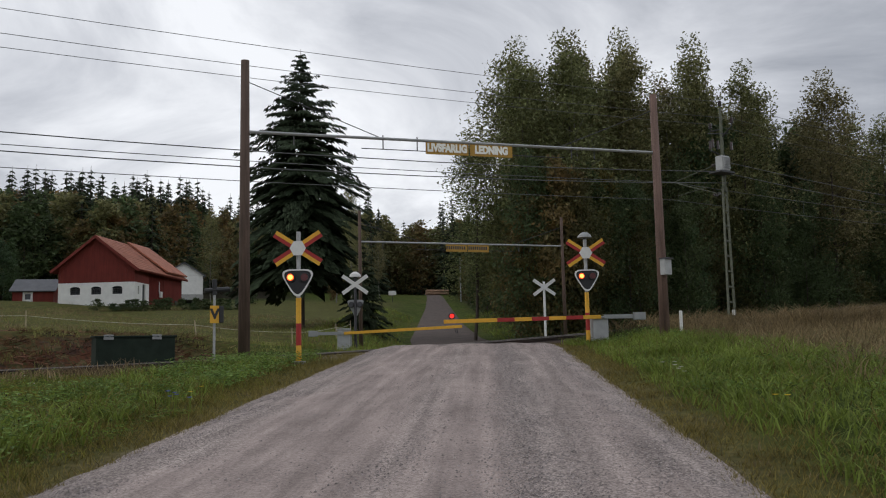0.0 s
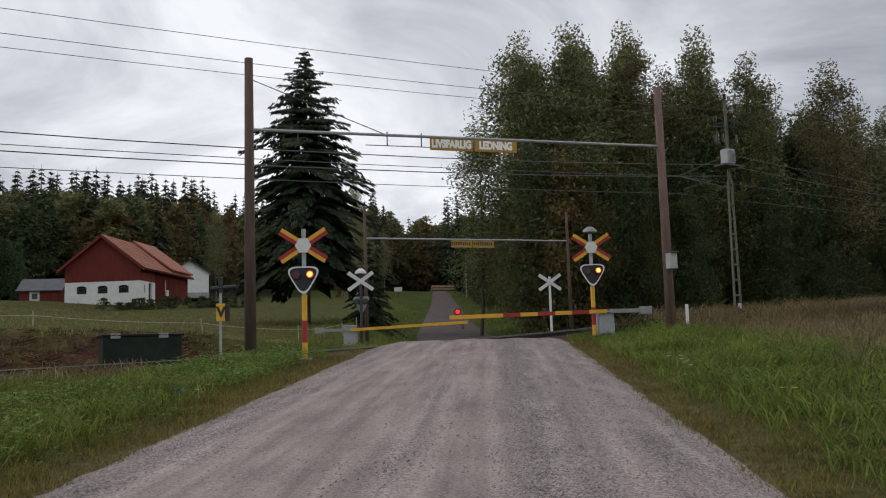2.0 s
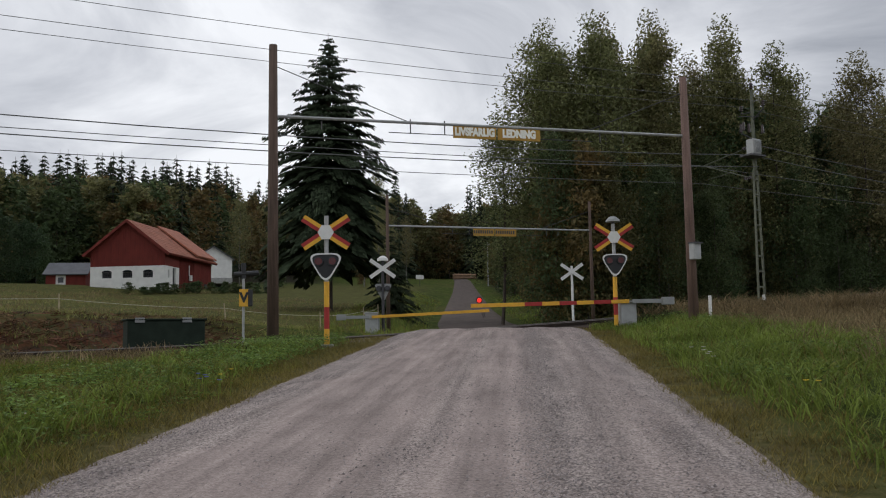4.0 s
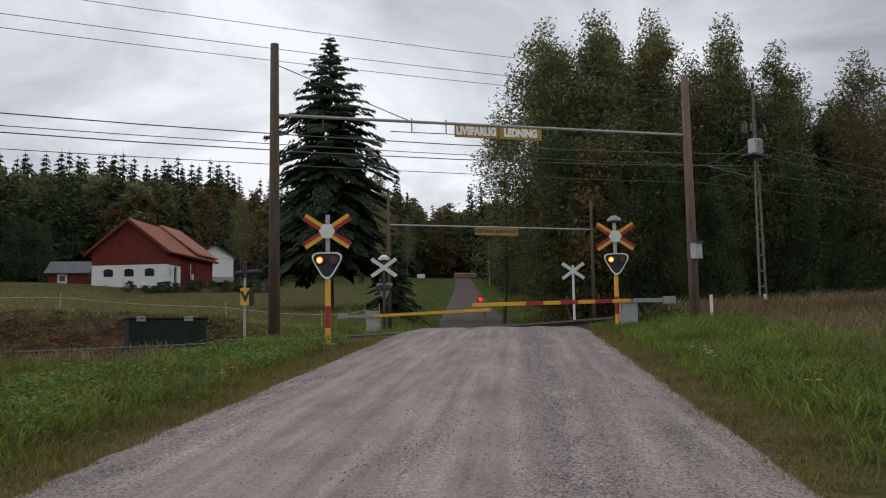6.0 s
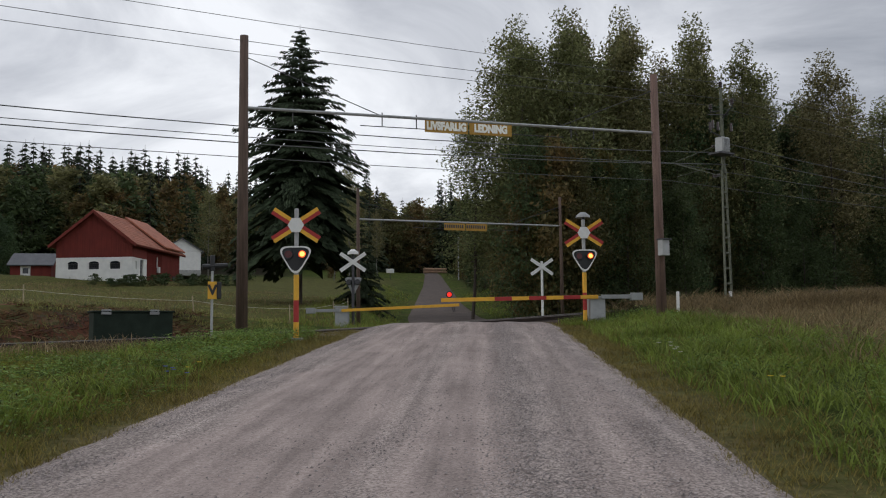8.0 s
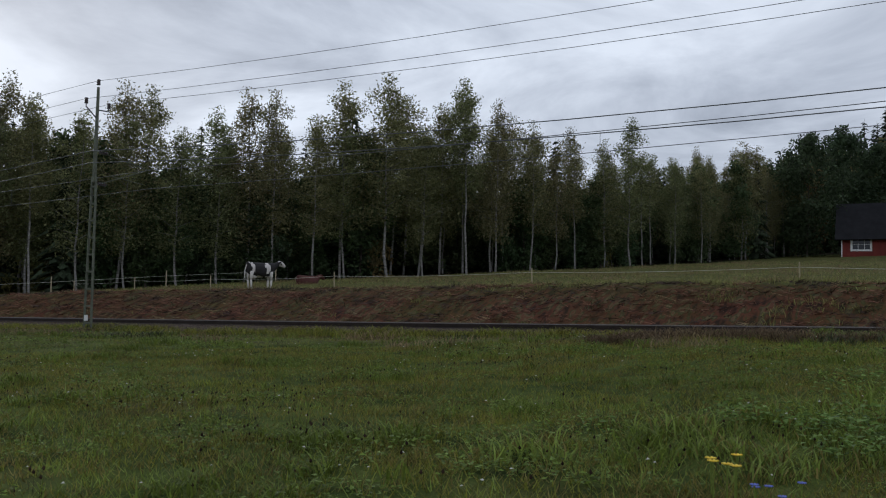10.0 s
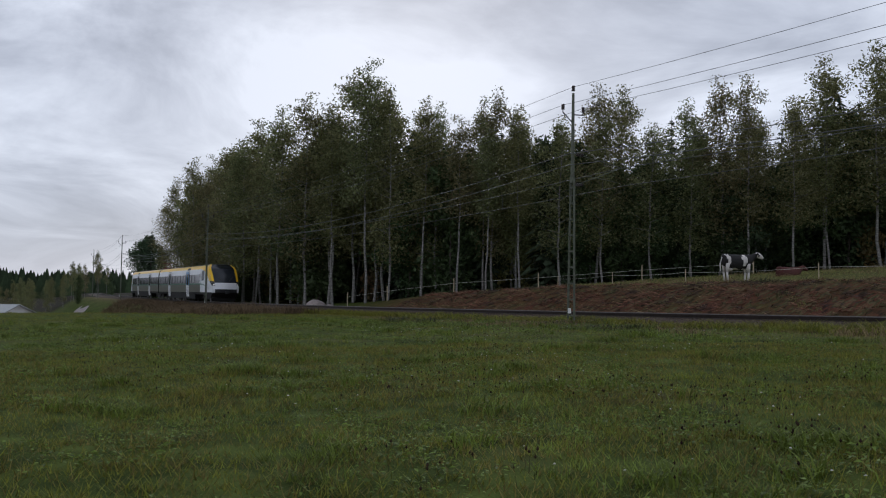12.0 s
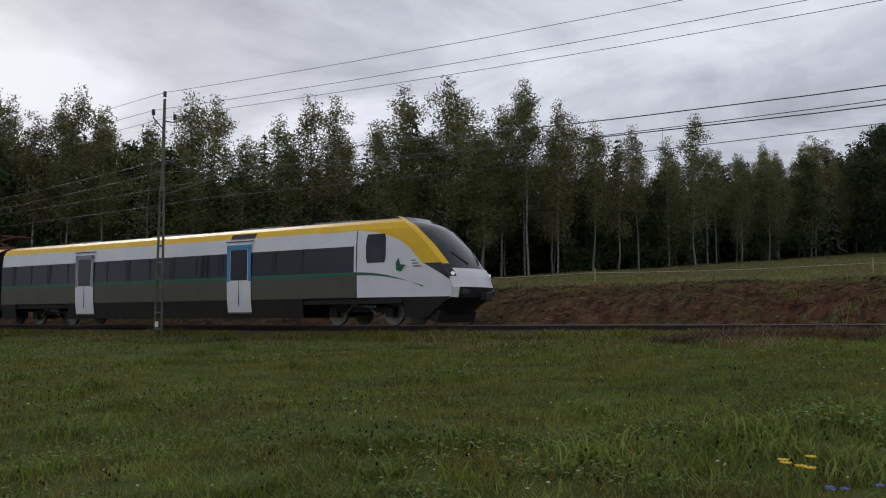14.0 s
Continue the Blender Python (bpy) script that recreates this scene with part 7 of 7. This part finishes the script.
    def front(u, z):
        w0 = float(np.interp(z, [p[1] for p in SIDE], [p[0] for p in SIDE]))
        xe = nose_x(z)
        w = nose_w(xe, z, w0)
        return (xe + 0.42 * (1 - abs(u) ** 2.2) * (0.6 if z > 3.6 else 1.0), u * w, z)

    cells = {}
    for a, b in zip(zs, zs[1:]):
        for u0, u1 in zip(us, us[1:]):
            zm, um = (a + b) / 2, abs(u0 + u1) / 2
            if zm < 0.95:
                key = ("front_skirt", "under")
            elif zm < 1.3 and um < 0.86:
                key = ("bumper_recess", "black")
            elif um > 0.83 and zm > 2.1:
                key = ("front_pillar" if u0 > 0 else "pillar", "trainyellow")
            elif um > 0.83 and 1.6 < zm < 2.1:
                key = ("headlight" if u0 > 0 else "side_headlight", "black")
            elif zm > 2.0:
                key = ("windscreen", "trainglass")
            else:
                key = ("front_panel", "trainwhite")
            cells.setdefault(key, []).append([front(u0, a), front(u1, a), front(u1, b), front(u0, b)])
    for (name, mat), quads in cells.items():
        bm = nb()
        for qd in quads:
            bm.faces.new([bm.verts.new(p) for p in qd])
        bmesh.ops.remove_doubles(bm, verts=bm.verts, dist=1e-4)
        part(name, bm, mat, c, smooth=name == "windscreen")
    for s in (-1, 1):
        p = front(s * 0.89, 1.75)
        part("headlamp", rod(nb(), (p[0] - 0.05, p[1], 1.75), (p[0] + 0.03, p[1], 1.75), 0.07, 0.06, 12), "headlamp" if leading else "lens", c)
        part("wiper", rod(nb(), (front(s * 0.25, 2.1)[0] + 0.03, front(s * 0.25, 2.1)[1], 2.1), (front(s * 0.55, 2.55)[0] + 0.04, front(s * 0.55, 2.55)[1], 2.55), 0.018), "black", c)
    part("coupler", box(rod(nb(), (-0.5, 0, 0.98), (0.22, 0, 0.98), 0.13, 0.11, 10), (0.25, 0, 0.98), (0.28, 0.34, 0.30), bevel=0.03), "black", c)
    part("buffer_beam", box(nb(), (-0.15, 0, 1.12), (0.36, 2.1, 0.22), bevel=0.05), "black", c)
    part("snow_plough", box(nb(), (-1.15, 0, 0.36), (0.5, 2.4, 0.42), Matrix.Rotation(0.35, 4, "Y"), 0.03), "under", c)
    part("destination_display", box(nb(), (nose_x(3.4) + 0.34, 0, 3.42), (0.03, 0.55, 0.12), Matrix.Rotation(-0.95, 4, "Y")), "headlamp", c, "lit destination display")
    # rear end wall, bellows half, floor
    part("end_wall", plate(nb(), [(-1.70, 0.7), (1.70, 0.7), (1.70, 3.1), (1.3, 3.7), (-1.3, 3.7), (-1.70, 3.1)], 0.05, Matrix.Translation((x0 - 0.0, 0, 0)) @ Matrix.Rotation(math.pi / 2, 4, "Z")), "under", c)
    part("gangway", box(nb(), (x0 - 0.2, 0, 2.1), (0.42, 2.6, 2.9), bevel=0.05), "black", c, "black rubber gangway bellows")
    part("floor_pan", box(nb(), (x0 / 2 - 1.0, 0, 0.86), (CAR - 2.4, 3.2, 0.2)), "under", c)
    part("equipment_case", box(nb(), (-13.0, 0, 0.55), (11.5, 2.9, 0.55), bevel=0.04), "under", c)
    for x in (-4.4, -23.4):
        bogie(c, x)
    return c


M["headlamp"] = material("lit_white_lamp", (1.0, 0.97, 0.9), 0.3, 0, 0.02, 5, glow=0.35)
front_car = railcar("front railcar of the train, yellow white and grey with raked nose", True)
rear_car = railcar("rear railcar of the train, yellow white and grey, with folded pantograph", False)
pan = part("pantograph", rod(rod(rod(rod(nb(), (-24.6, -0.5, 3.95), (-23.2, -0.3, 4.35), 0.03), (-24.6, 0.5, 3.95), (-23.2, 0.3, 4.35), 0.03), (-23.2, 0, 4.35), (-25.2, 0, 4.55), 0.035), (-25.2, -0.9, 4.57), (-25.2, 0.9, 4.57), 0.035), "rust", rear_car, "rusty red pantograph")
part("pantograph_base", box(nb(), (-24.3, 0, 3.95), (2.0, 1.2, 0.1)), "rust", rear_car)


def on_track(x_nose, backwards=False):
    """Pose of a car whose outer end is at x_nose (backwards: whose inner end is), riding on the rails."""
    a, b = (x_nose - 4.4, x_nose - 23.4)
    pa, pb = along(a), along(b)
    ahead = (pa - pb).normalized()
    left = Vector((0, 0, 1)).cross(ahead).normalized()
    up = ahead.cross(left)
    m = Matrix((ahead, left, up)).transposed().to_4x4()
    base = pa + ahead * 4.4
    m = Matrix.Translation(base) @ m
    if backwards:
        m = m @ Matrix.Translation((-CAR, 0, 0)) @ Matrix.Rotation(math.pi, 4, "Z")
    return m


SPEED, NOSE_END = 36.56, -15.72
# lamp a and lamp b of the signals: when each is lit
LIT_A = [(0.0, 0.36), (0.76, 0.95), (1.46, 1.65), (1.78, 1.84), (2.26, 2.45), (2.56, 2.64), (2.97, 3.25), (3.7, 4.0), (4.45, 4.75), (5.2, 5.64), (5.97, 6.34), (6.76, 6.88), (6.97, 7.03), (7.46, 7.64), (7.76, 7.84), (8.26, 8.55), (8.93, 9.25), (9.65, 9.95), (10.4, 10.7), (11.1, 11.4), (11.85, 12.15), (12.55, 12.9), (13.3, 13.6)]
LIT_B = [(0.36, 0.64), (1.06, 1.46), (1.86, 2.26), (2.56, 2.95), (3.35, 3.65), (4.1, 4.4), (4.8, 5.1), (5.56, 5.84), (6.36, 6.64), (7.06, 7.45), (7.86, 8.24), (8.58, 8.88), (9.3, 9.6), (10.05, 10.35), (10.75, 11.05), (11.5, 11.8), (12.2, 12.5), (12.95, 13.25), (13.65, 13.95)]


def lamp_rows(spans, sx):
    """The glowing lens comes forward in the hood while it is lit and lies behind the dark lens while it is not."""
    out, dark = pose(sx, -0.252, 2.27), pose(sx, -0.205, 2.27)
    rows = [] if spans[0][0] == 0 else [(0.0, dark)]
    for a, b in spans:
        if a > 0:
            rows.append((a - 0.034, dark))
        rows += [(a, out), (b - 0.034, out), (b, dark)]
    rows.append((14.0, dark))
    return rows


def motions():
    rows_f, rows_r = [], []
    for k in range(0, 29):
        t = 0.5 * k
        x = NOSE_END + SPEED * (t - 14.0)
        rows_f.append((t, on_track(x)))
        rows_r.append((t, on_track(x - CAR - 0.5, True)))
    walk(front_car, rows_f)
    walk(rear_car, rows_r)
    for glows in (glow_left, glow_right):
        for (g, sx), spans in zip(glows, (LIT_A, LIT_B)):
            walk(g, lamp_rows(spans, sx))


motions()
